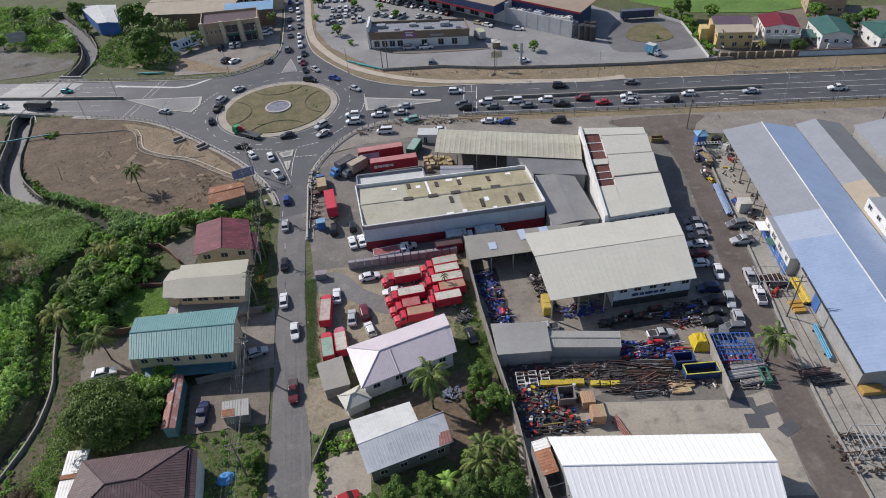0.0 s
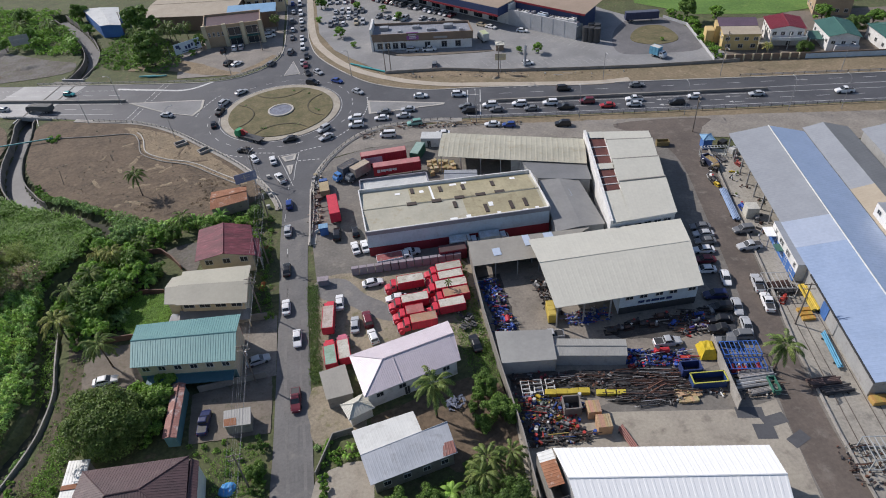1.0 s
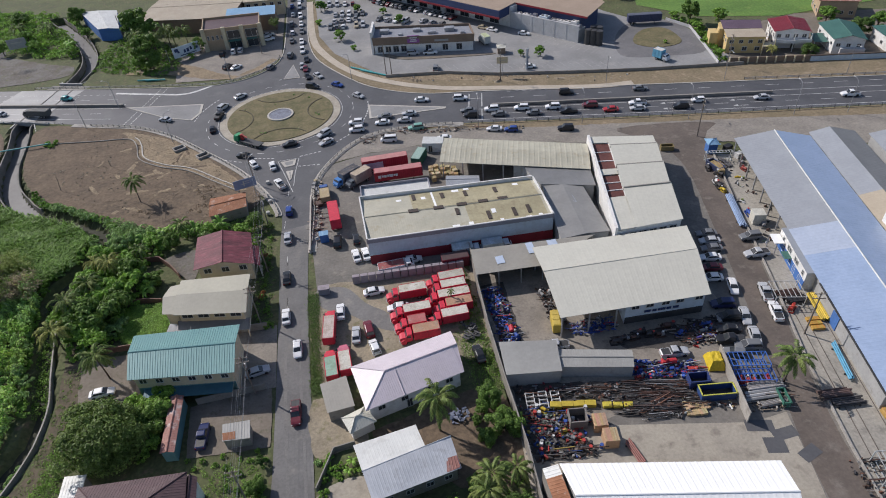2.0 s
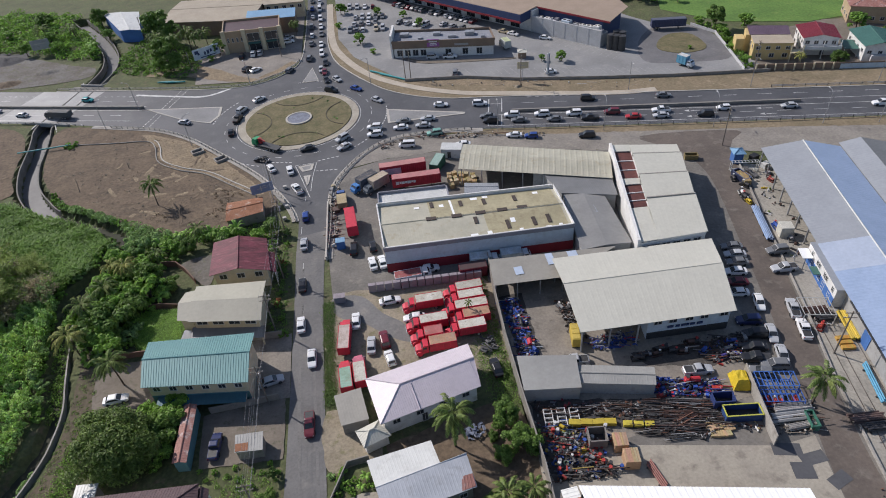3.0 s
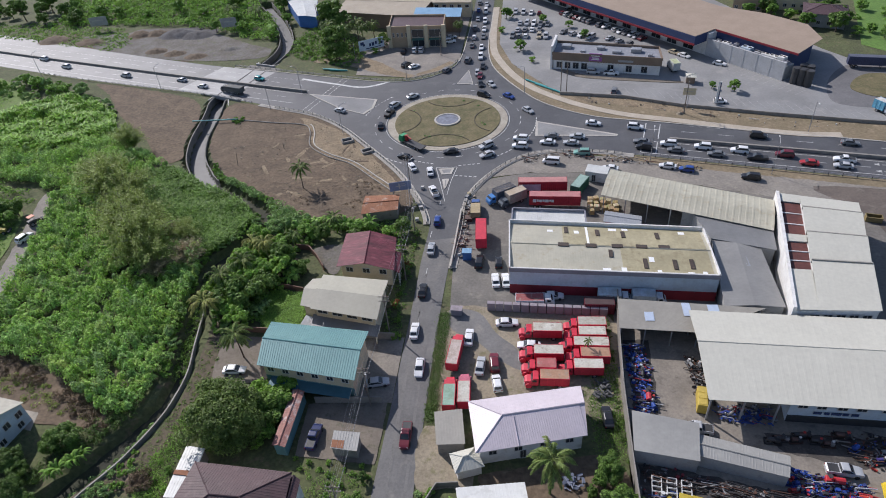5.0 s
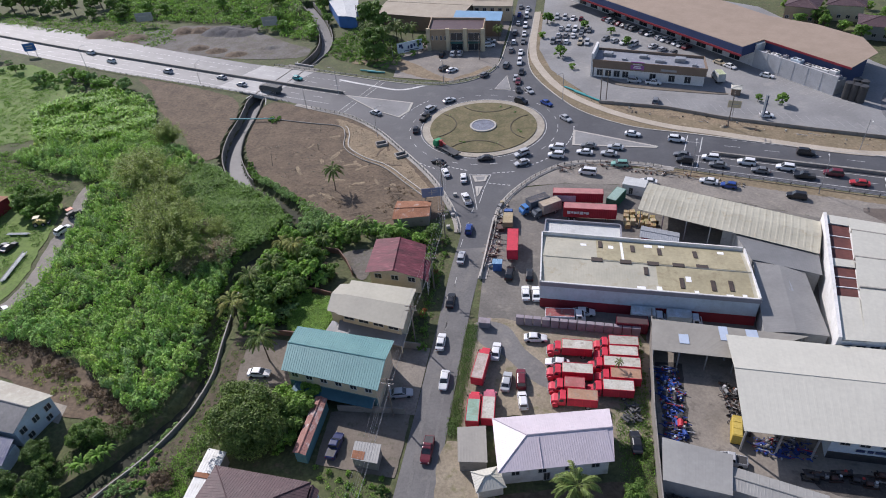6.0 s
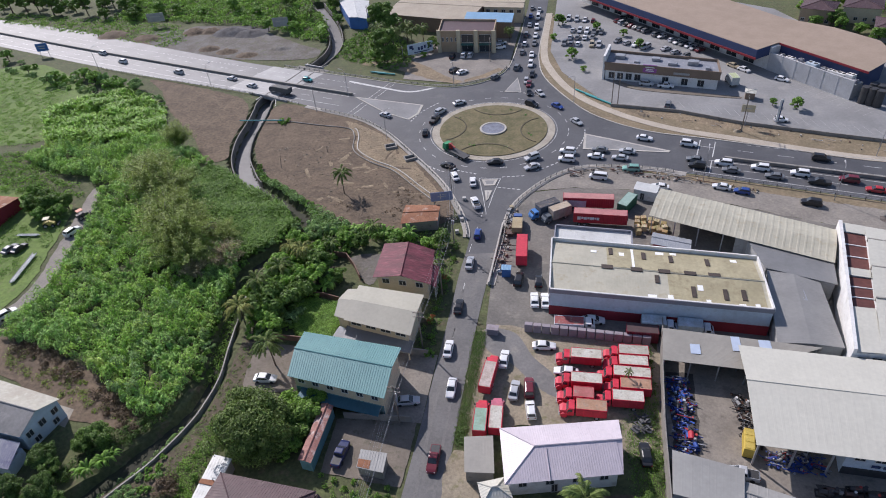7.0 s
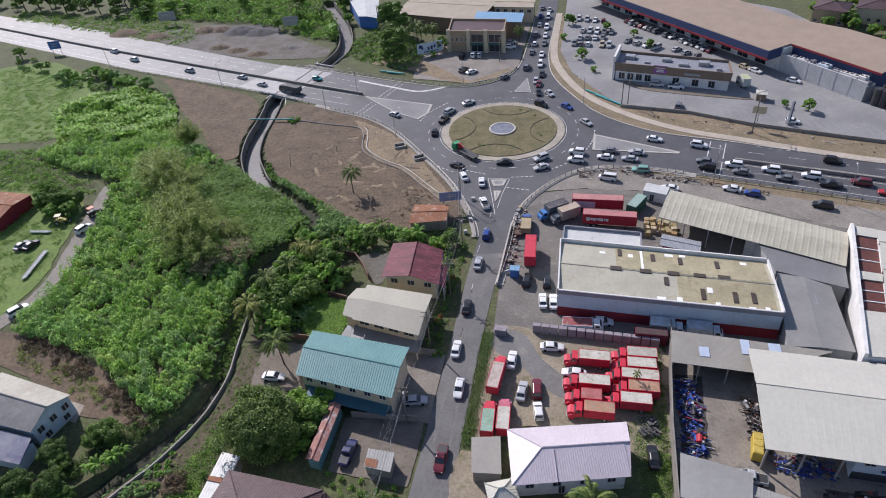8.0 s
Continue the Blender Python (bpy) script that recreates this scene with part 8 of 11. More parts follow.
TREES = {
    "big": tree_proto(1, 9.5, 7.2, "leaf_mango", "large dark green mango tree with a broad dense crown", leaves=30000, size=0.23, lobes=70),
    "leafy": tree_proto(12, 7.0, 5.0, "leaf", "broad breadfruit tree with large glossy leaves", leaves=5200, size=0.42, lobes=30),
    "a": tree_proto(2, 6.5, 3.6, "leaf", "dark green broadleaf tree with an uneven crown", leaves=3700, size=0.3, lobes=22),
    "b": tree_proto(3, 5.5, 3.0, "leaf_mid", "green broadleaf tree with a loose crown", leaves=2500, size=0.3, lobes=18),
    "c": tree_proto(4, 4.2, 2.6, "leaf_light", "young tree with light green leaves", leaves=2200, size=0.27, lobes=16),
    "d": tree_proto(13, 4.6, 2.7, "leaf_pale", "small tree with grey-green leaves", leaves=2600, size=0.25, lobes=16),
    "near": tree_proto(17, 6.2, 3.5, "leaf_deep", "dark garden tree with fine leaves and an open crown", leaves=10500, size=0.18, lobes=30),
    "nearl": tree_proto(18, 4.6, 2.9, "leaf", "green garden tree with fine leaves and a loose crown", leaves=8000, size=0.17, lobes=24),
    "deep": tree_proto(19, 4.8, 2.3, "leaf_deep", "dark roadside tree with a ragged crown", leaves=3000, size=0.2, lobes=12),
    "tall": tree_proto(5, 10.5, 4.6, "leaf", "tall dark tree behind the highway", leaves=3600, size=0.45, lobes=22),
    "bush": tree_proto(6, 2.2, 1.7, "leaf_mid", "rounded bush with dense green leaves", "bush", leaves=620, size=0.3, lobes=9),
    "bushl": tree_proto(7, 1.8, 1.5, "leaf_light", "low bush with light green leaves", "bush", leaves=560, size=0.28, lobes=8),
    "bushp": tree_proto(14, 2.0, 1.7, "leaf_pale", "low bush with grey-green leaves", "bush", leaves=600, size=0.26, lobes=9),
    "flower": tree_proto(24, 1.9, 1.1, "leaf_orange", "bush with dull orange flowers", "flowering_bush", leaves=420, size=0.2, lobes=7),
    "bamboo": bamboo_proto(8, 10.5, 5.6, "leaf_dry", "olive green feathery bamboo clump", 80, 190),
    "drybamboo": bamboo_proto(15, 7.5, 4.2, "leaf_straw", "dry brown feathery bamboo clump", 55, 130),
    "palm": palm_proto(9, 8.0, "coconut palm with arching fronds"),
    "palmy": palm_proto(16, 7.0, "coconut palm with yellowing fronds", material="leaf_yellow"),
    "palms": palm_proto(10, 4.2, "short palm with spreading green fronds", fronds=16, length=3.8),
    "papaya": palm_proto(20, 4.4, "slender papaya tree between the trucks", "papaya_tree", 10, 1.1),
    "banana": banana_proto(11, "banana plant with broad bright leaves"),
    "bananad": banana_proto(23, "banana plant with narrow upright dark green leaves", 17, 2.5, 0.2, 0.6, "leaf_mid"),
}
rt = random.Random(21)


def plant(kind, x, y, scale=1.0, group=""):
    m = Matrix.LocRotScale((x, y, 0.0), Euler((0, 0, rt.uniform(0, 6.28))), Vector((scale, scale, scale * rt.uniform(0.9, 1.1))))
    ob = copy_thing(TREES[kind], m)
    if group:
        ob["group"] = group
    return ob


def inside(p, poly):
    hit = False
    for (x0, y0), (x1, y1) in zip(poly, poly[1:] + poly[:1]):
        if (y0 > p[1]) != (y1 > p[1]) and p[0] < (x1 - x0) * (p[1] - y0) / (y1 - y0) + x0:
            hit = not hit
    return hit


def thicket(poly, kinds, gap, scale, group, tries=900):
    xs_, ys_ = [p[0] for p in poly], [p[1] for p in poly]
    placed = []
    for _ in range(tries):
        p = (rt.uniform(min(xs_), max(xs_)), rt.uniform(min(ys_), max(ys_)))
        if inside(p, poly) and all(math.hypot(p[0] - q[0], p[1] - q[1]) > gap for q in placed) and not (p[0] < -58 and canal_gap(*p) < half_width(p[1]) + 1.2):
            placed.append(p)
            plant(rt.choice(kinds), *p, rt.uniform(*scale), group)


plant("big", -50.0, 75.4, 1.0)
plant("leafy", -43.6, 79.0, 0.72)
plant("papaya", 12.9, 94.65, 1.0)
# behind the houses
for k, x, y, sc in (("leafy", -60, 107, 1.05), ("leafy", -55.5, 112, 0.75), ("palm", -64.2, 110.5, 0.8), ("palmy", -64.6, 102.6, 0.85), ("palmy", -58.7, 123.6, 0.72), ("palmy", -62.8, 125.4, 0.6), ("palms", -62.4, 117.2, 1.1), ("banana", -49.6, 115.6, 1.1), ("banana", -50.6, 114.6, 0.9), ("palm", -53.6, 92.4, 0.85), ("palms", -54, 128.6, 0.8), ("c", -56.6, 126.5, 0.95), ("a", -53.5, 121, 0.9), ("d", -57.5, 117.5, 0.9), ("c", -62.4, 123, 0.8), ("d", -64.4, 119.6, 0.7), ("nearl", -49.3, 118.2, 0.8), ("c", -51.5, 131.5, 0.9), ("nearl", -47.2, 131.2, 0.8), ("d", -59.5, 132.6, 0.9), ("c", -61.4, 129, 0.8), ("d", -56.2, 134.8, 0.8), ("b", -63.2, 115.4, 0.7), ("bushp", -61.6, 136.6, 1.3), ("palms", -44.6, 134.6, 0.9), ("b", -39.2, 131.6, 0.7), ("c", -30.5, 131.6, 0.8), ("a", -27.4, 133.4, 0.7), ("palms", -38.4, 129, 0.7), ("bushl", -54.6, 109.6, 0.7), ("bananad", -42, 134, 1.2), ("bananad", -40.4, 134.8, 1.0), ("bananad", -36, 134.6, 1.2), ("bananad", -37.6, 133.8, 1.0), ("bananad", -44.2, 133.4, 1.1)):
    plant(k, x, y, sc, "trees behind the houses")
for i in range(11):
    plant("banana", -50.4 + 1.5 * i + rt.uniform(-0.5, 0.5), 137.2 - 0.28 * i + rt.uniform(-0.7, 0.7), rt.uniform(0.7, 1.05), "banana plants at the edge of the bare lot")
thicket([(-64, 137.5), (-50, 135.5), (-49, 129), (-54, 124), (-52, 113), (-55, 101), (-61.5, 99), (-65.6, 108), (-66, 120), (-62, 130)], ["bushl", "bushl", "bushp", "bushp", "c", "bushl", "bananad"], 2.1, (0.8, 1.35), "thicket beside the drain")
thicket([(-41, 133.5), (-28, 134.5), (-27, 126.5), (-30, 126), (-40, 127.5)], ["bushl", "bush", "bushl", "banana"], 2.4, (0.6, 0.9), "thicket beside the drain")
thicket([(-26.4, 126), (-23.8, 132), (-23.8, 98), (-25.2, 98)], ["deep", "bush", "bushl", "bush"], 3.3, (0.4, 0.75), "hedge along the town road")
for i, (x, y) in enumerate(((-24.7, 119.7), (-24.9, 120.6), (-25.2, 108), (-25.5, 107.2))):
    plant("flower", x, y, rt.uniform(0.7, 0.95), "flowering bushes by the road")
thicket([(-47, 84.4), (-41.4, 84.4), (-41, 79), (-44, 72), (-46, 78)], ["b", "c", "bush"], 2.6, (0.7, 0.95), "garden shrubs")
thicket([(-37, 70.4), (-23.8, 69.8), (-23.7, 67.4), (-30.3, 67.6), (-36.5, 68.4)], ["bushl", "bush", "bush"], 1.7, (0.25, 0.4), "garden shrubs")
thicket([(-30.5, 66.8), (-27.6, 66.2), (-27.2, 62.8), (-29.8, 63)], ["bush", "bush"], 2.0, (0.3, 0.45), "garden shrubs")
thicket([(-25.6, 67), (-23.7, 67), (-23.7, 56), (-25.2, 56)], ["bush", "deep"], 1.6, (0.35, 0.5), "hedge along the town road")
thicket([(-68, 70), (-66, 72.5), (-63.6, 66), (-66, 62.5), (-69, 62)], ["bushp", "bushl"], 1.6, (0.4, 0.7), "bushes along the drain")
thicket([(-60, 71), (-57, 73), (-56.4, 60), (-59, 61)], ["bushl", "bush"], 2.4, (0.25, 0.45), "garden shrubs")
for x, y, s in ((5.2, 66.4, 0.94), (64.3, 62.1, 0.86), (-58.6, 153.6, 0.74), (-69.4, 256, 1.05), (-59, 263.4, 0.85)):
    plant("palm", x, y, s)
plant("palms", 9.4, 51.8, 1.0), plant("banana", 4.8, 51.6, 1.1), plant("banana", 2.6, 49, 1.0)
for k, x, y, s in (("nearl", 13.9, 69.6, 0.95), ("nearl", 15.8, 64, 1.05), ("nearl", 11.4, 66.6, 0.35), ("palms", 11.8, 55.0, 1.0), ("near", 8, 48.6, 0.8), ("palms", 15.6, 54.8, 0.85), ("nearl", 8.8, 55.2, 0.55), ("nearl", -3.8, 50.2, 1.0), ("nearl", -7.6, 49.2, 0.9), ("nearl", 1.2, 50.4, 0.9), ("nearl", 12.2, 62.6, 0.6), ("near", 13.6, 48, 0.9), ("nearl", -25.0, 62, 0.6)):
    plant(k, x, y, s)
thicket([(-15.4, 65), (-12.6, 65.6), (-12.8, 61.4), (-14.4, 60), (-15.4, 52), (-14, 52), (-14.4, 60)], ["bush", "bushl", "bushp"], 1.5, (0.4, 0.7), "hedge along the town road")
thicket([(-12.6, 61), (-8.8, 62), (-9.2, 64.6), (-12.4, 63.6)], ["bushl", "banana"], 1.5, (0.4, 0.6), "garden shrubs")
# along the drain
for side in (-1, 1):
    bank = [p for p in taper(side, 1.5) if (side > 0 and 138 < p[1] < 166) or (side < 0 and 86 < p[1] < 140)]
    for p, h in spaced(bank, 2.2):
        plant(rt.choice(("bushp", "bushl", "bush")), p.x + rt.uniform(-0.6, 0.6), p.y + rt.uniform(-0.6, 0.6), rt.uniform(0.6, 0.9), "bushes along the drain")
for x, y, s in ((-93.2, 194.8, 0.9), (-91.4, 195.6, 0.7), (-92.2, 193.4, 0.6)):
    plant("bushl", x, y, s, "bushes along the drain")
# beyond the highway
for k, x, y, s in (("tall", -80, 276, 1.25), ("tall", -74.5, 272, 1.0), ("tall", -71.4, 247.6, 1.15), ("a", -69.4, 244.4, 1.3), ("b", -74.4, 245.8, 1.0), ("palm", -66.4, 266, 1.0), ("palm", -71.5, 262, 0.95), ("palm", -76.6, 262, 1.0), ("palm", -63.4, 262, 0.8), ("b", -76.4, 255, 0.8), ("c", -61.4, 256.6, 0.9), ("a", -54, 256.4, 0.9), ("c", -56.6, 250.4, 0.6), ("bushl", -83, 252.4, 0.9), ("a", -26, 272, 0.8), ("palm", -24.5, 266, 0.6)):
    plant(k, x, y, s)
for k, x, y, s in (("a", -217, 308, 1.0), ("b", -203, 308, 1.3), ("b", -196, 311, 1.1), ("c", -180, 306, 1.3), ("b", -135, 283, 0.9), ("b", -128, 292, 1.2), ("a", -138, 316, 1.1), ("c", -122, 282, 1.2), ("palms", -119, 296, 1.4), ("a", -112, 310, 1.2), ("c", -150, 305, 1.2), ("b", -165, 312, 1.2), ("palms", -132, 300, 1.3), ("banana", -108, 280, 1.6), ("c", -106, 272, 1.0), ("b", -104, 290, 1.0)):
    plant(k, x, y, s, "scrub north of the highway")
thicket([(-320, 345), (-225, 325), (-214, 302), (-250, 305), (-330, 325)], ["a", "tall", "b"], 7, (0.8, 1.2), "woods north of the highway", 260)
thicket([(-92, 255), (-86, 285), (-90, 300), (-82, 262), (-84, 246)], ["bushl", "bush", "bushl"], 3.8, (0.4, 0.7), "scrub north of the highway")
thicket([(119.6, 182), (123.6, 199), (126.6, 213), (122, 222), (124, 223), (129.4, 213.6), (126, 199), (122, 182)], ["bush", "c", "bush", "bushl"], 1.9, (0.5, 0.95), "hedge along the service yard wall")
plant("palmy", 136.6, 180.6, 0.5), plant("near", 147.2, 177, 0.75), plant("b", 150.4, 178.6, 0.55), plant("near", 172, 186, 1.1), plant("tall", 126.8, 216, 0.8)
for x, y, s in ((0.3, 248, 0.9), (4.5, 236.5, 0.5), (60.8, 209.7, 0.45), (67.2, 207.3, 0.75), (9, 277, 0.7), (19.4, 271, 0.6), (-4.5, 285, 0.6), (97, 274, 0.9), (103, 271, 0.7), (90, 297, 1.0), (121, 280, 1.1), (170, 200, 1.2), (182, 190, 1.2), (-6, 285, 0.8), (138, 216, 1.1), (111, 203, 0.3), (24.3, 258, 0.65), (-7.3, 268, 0.6)):
    plant(rt.choice(("c", "b")), x, y, s, "trees among the lots")
thicket([(84, 278), (100, 262), (128, 246), (142, 268), (118, 296), (96, 304)], ["b", "c", "a", "bushl"], 5.5, (0.7, 1.1), "gardens behind the shopping centre", 160)
# field edges and bamboo
for x, y, s in ((-90, 124, 1.2), (-95, 129, 1.3), (-86, 120, 1.0), (-99, 135, 1.1), (-91, 131, 0.9), (-112, 149, 1.25), (-105, 147, 1.1), (-118, 157, 1.05), (-121, 177, 0.8), (-82, 130, 0.65)):
    plant("bamboo", x, y, s, "bamboo clumps in the field")
for x, y, s in ((-78, 122, 0.9), (-83, 117, 0.8), (-87, 130, 0.8), (-107, 142, 0.8)):
    plant("drybamboo", x, y, s, "bamboo clumps in the field")
for k, x, y, s in (("nearl", -78.4, 71.4, 1.0), ("nearl", -80.6, 70.2, 0.7), ("near", -85.6, 66.6, 0.75), ("nearl", -83.6, 64.6, 0.8), ("near", -81.2, 60.4, 0.75), ("nearl", -78.6, 59, 0.8), ("near", -87.2, 59.6, 0.8), ("nearl", -84.4, 57.6, 0.8), ("bananad", -76.2, 65.6, 1.0), ("bananad", -74.2, 67.4, 0.95), ("bananad", -77.2, 64.8, 0.85), ("bananad", -75.4, 66.9, 0.8), ("bananad", -73.4, 68.4, 0.8), ("near", -90.5, 57.4, 0.8)):
    plant(k, x, y, s, "garden of the field house")
thicket([(-150, 146), (-136, 142), (-134, 134), (-146, 136)], ["a", "b"], 3.6, (0.7, 0.95), "trees at the field track")
thicket([(-208, 232), (-190, 236), (-162, 222), (-142, 205), (-146, 201), (-168, 215), (-205, 222)], ["c", "bushl", "bushp", "bushl", "d", "bushp"], 3.0, (0.9, 1.4), "scrub below the highway")
thicket([(-250, 252), (-230, 246), (-215, 232), (-232, 234)], ["bush", "b", "bushp"], 5, (0.7, 1.0), "scrub below the highway")
for x, y, s in ((-33.9, 198.8, 0.28), (-18.3, 205.1, 0.3), (-24.2, 199.7, 0.25), (-27, 181.1, 0.32), (-28.2, 181.6, 0.28), (-10.7, 188.1, 0.32), (-11.4, 189.2, 0.28), (-17.2, 180.8, 0.25), (-13.3, 201.4, 0.3)):
    plant("bushp", x, y, s, "small shrubs on the roundabout")
for ob in TREES.values():
    for ch in list(ob.children_recursive):
        bpy.data.objects.remove(ch)
    bpy.data.objects.remove(ob)


def blades(name, poly, density, height, width, material, label, category, seed, sway=0.5, per=5, keep=None):
    """Standing tufts of long blades over a plan polygon, as one object."""
    rng = np.random.default_rng(seed)
    xs_, ys_ = [p[0] for p in poly], [p[1] for p in poly]
    n = int((max(xs_) - min(xs_)) * (max(ys_) - min(ys_)) * density)
    px, py = rng.uniform(min(xs_), max(xs_), n), rng.uniform(min(ys_), max(ys_), n)
    ok = np.zeros(n, bool)
    for (x0, y0), (x1, y1) in zip(poly, poly[1:] + poly[:1]):
        c = ((y0 > py) != (y1 > py)) & (px < (x1 - x0) * (py - y0) / (y1 - y0 + 1e-9) + x0)
        ok ^= c
    px, py = px[ok], py[ok]
    near = np.array([canal_gap(x, y) > half_width(y) + 1.0 for x, y in zip(px, py)]) if min(xs_) < -58 else np.ones(len(px), bool)
    px, py = px[near], py[near]
    hh = np.array([0.6 + 0.75 * (0.5 + noise.noise(Vector((x * 0.13, y * 0.13, 3.0)))) for x, y in zip(px, py)])
    px, py, hh = (np.repeat(a, per) for a in (px, py, hh))
    m = len(px)
    a = rng.uniform(0, 2 * np.pi, m)
    h = height * hh * rng.uniform(0.6, 1.1, m)
    lean = h * sway * rng.uniform(0.3, 1.2, m)
    base = np.stack([px + rng.normal(0, 0.35, m), py + rng.normal(0, 0.35, m), np.zeros(m)], 1)
    u = np.stack([np.cos(a), np.sin(a), np.zeros(m)], 1)
    w = np.stack([-np.sin(a), np.cos(a), np.zeros(m)], 1) * width * rng.uniform(0.7, 1.4, m)[:, None]
    z = np.array((0, 0, 1.0))
    midp = base + u * lean[:, None] * 0.35 + z * (h * 0.72)[:, None]
    tip = base + u * lean[:, None] * 1.15 + z * (h * 0.86)[:, None]
    v = np.stack([base - w * 0.6, base + w * 0.6, midp + w, midp - w, tip + w * 0.3, tip - w * 0.3], 1).reshape(-1, 3)
    k = np.arange(m)[:, None] * 6
    f = np.concatenate([k + np.array((0, 1, 2, 3)), k + np.array((3, 2, 4, 5))]).tolist()
    return tagged(new(name, sheet_mesh(name, v.tolist(), f, material)), label, category, kind="stuff")


def canopy(name, poly, gap, rad, height, per, size, material, label, category, seed, low=0.0, gaps=9.0):
    """A closed, lumpy leaf cover of vines and shrubs over a plan polygon, as one object."""
    rng = np.random.default_rng(seed)
    xs_, ys_ = [p[0] for p in poly], [p[1] for p in poly]
    gx, gy = np.meshgrid(np.arange(min(xs_), max(xs_), gap), np.arange(min(ys_), max(ys_), gap))
    pts = np.stack([gx.ravel(), gy.ravel()], 1) + rng.normal(0, gap * 0.4, (gx.size, 2))
    pts = np.array([p for p in pts if inside(p, poly) and not (min(xs_) < -58 and low == 0 and canal_gap(*p) < half_width(p[1]) + (0.8 if p[1] > 150 else -0.5))])
    pts = np.array([p for p in pts if noise.noise(Vector((p[0] * 0.16, p[1] * 0.16, seed + 7.0))) < gaps])
    hh = np.array([0.55 + 0.9 * max(0, 0.5 + noise.noise(Vector((x * 0.11, y * 0.11, seed)))) for x, y in pts]) * rng.uniform(0.6, 1.25, len(pts))
    n = len(pts) * per
    k = rng.integers(0, len(pts), n)
    d = rng.normal(size=(n, 3))
    d[:, 2] = np.abs(d[:, 2])
    d /= np.linalg.norm(d, axis=1)[:, None]
    r = (rng.uniform(rad[0], rad[1], len(pts)) * np.sqrt(hh))[k]
    z0 = low + (height * hh * 0.45)[k]
    p = np.stack([pts[k, 0] + d[:, 0] * r, pts[k, 1] + d[:, 1] * r, z0 + d[:, 2] * (height * hh * 0.6)[k] * rng.uniform(0.75, 1.15, n)], 1)
    nn = d * 0.7 + np.array((0, 0, 0.3)) + rng.normal(0, 0.4, (n, 3))
    t = d * np.array((1, 1, 0.35)) + rng.normal(0, 0.45, (n, 3))
    t -= nn * ((t * nn).sum(1) / ((nn * nn).sum(1) + 1e-6))[:, None]
    t /= np.linalg.norm(t, axis=1)[:, None] + 1e-6
    b = np.cross(nn, t)
    b /= np.linalg.norm(b, axis=1)[:, None] + 1e-6
    s = size * rng.uniform(0.55, 1.5, n)[:, None]
    t, b = t * s * 1.25, b * s * 0.48
    dip = np.array((0, 0, 0.35)) * s
    v = np.stack([p - t, p + b, p + t - dip, p - b], 1).reshape(-1, 3)
    return tagged(new(name, sheet_mesh(name, v.tolist(), np.arange(n * 4).reshape(-1, 4).tolist(), material)), label, category, kind="stuff")


CANE = [(-97, 162), (-92, 158), (-84, 153), (-72, 146.5), (-67.5, 138), (-71, 129), (-75, 124), (-84, 132), (-92, 140), (-104, 152), (-110, 160), (-104, 166)]
FIELD = [(-84, 132), (-75, 125), (-74, 120), (-72.5, 108), (-70, 95), (-68.6, 84), (-69.5, 77), (-74, 77.5), (-83, 82), (-92, 88), (-108, 92), (-117.4, 93), (-117.2, 101), (-117.4, 112), (-120.4, 122), (-123.6, 133), (-127.8, 144), (-138, 156), (-150, 158), (-170, 166), (-168, 176), (-144, 178), (-128, 180), (-116, 174), (-104, 167), (-110, 160), (-104, 152), (-92, 140)]
canopy("vine_thicket", FIELD, 1.15, (0.45, 0.95), 2.4, 72, 0.21, "cane", "dense bright green vines and shrubs over the field", "thicket", 41, 0.0, 0.42)
canopy("shrub_clumps", FIELD, 2.6, (0.6, 1.3), 3.4, 95, 0.2, "cane_dark", "taller green shrubs standing in the field", "shrubs", 57, 0.0, 0.25)
canopy("pale_clumps", FIELD, 3.2, (0.6, 1.2), 3.2, 95, 0.2, "leaf_pale", "taller pale green shrubs standing in the field", "shrubs", 58, 0.0, 0.1)
canopy("ditch_scrub", [(-68.6, 84), (-69.6, 77), (-73, 71), (-80, 63.5), (-84, 64), (-79, 70), (-76, 74), (-74, 77.5)], 1.2, (0.6, 1.1), 1.1, 60, 0.17, "leaf_deep", "low dark green scrub beside the ditch", "scrub", 52)
canopy("clearing_weeds", [(-121, 92), (-104, 89), (-92, 85.5), (-84, 81), (-76, 76.5), (-73.6, 74.4), (-82, 76.2), (-90, 79), (-104, 84), (-118, 88)], 1.3, (0.4, 1.0), 0.5, 40, 0.13, "leaf_dry", "dry olive weeds scattered over the clearing", "weeds", 62, 0.0, -0.02)
canopy("dead_brush", [(-121, 94), (-108, 93), (-92, 89.5), (-83, 84), (-74, 79), (-72, 75), (-73.6, 73.6), (-82, 77), (-91, 82), (-108, 88.5), (-121, 90.5)], 1.2, (0.6, 1.1), 1.1, 60, 0.15, "leaf_brown", "dead brown brush along the field edge", "brush", 53, 0.0, 0.08)
canopy("lawn_cover", [(-240, 240), (-200, 228), (-186, 206), (-170, 180), (-176, 176), (-215, 178), (-262, 222)], 2.4, (1.0, 1.8), 0.22, 70, 0.13, "leaf_light", "rough tufts over the open grass", "grass", 54)
canopy("ditch_weeds", [(-69, 120), (-66, 110), (-64.6, 98), (-64.2, 87), (-66.6, 87), (-68.4, 95), (-72.6, 108), (-73.6, 120)], 1.1, (0.5, 0.9), 0.9, 34, 0.15, "leaf_mid", "weeds growing thick in the narrow ditch", "weeds", 55, -1.75)
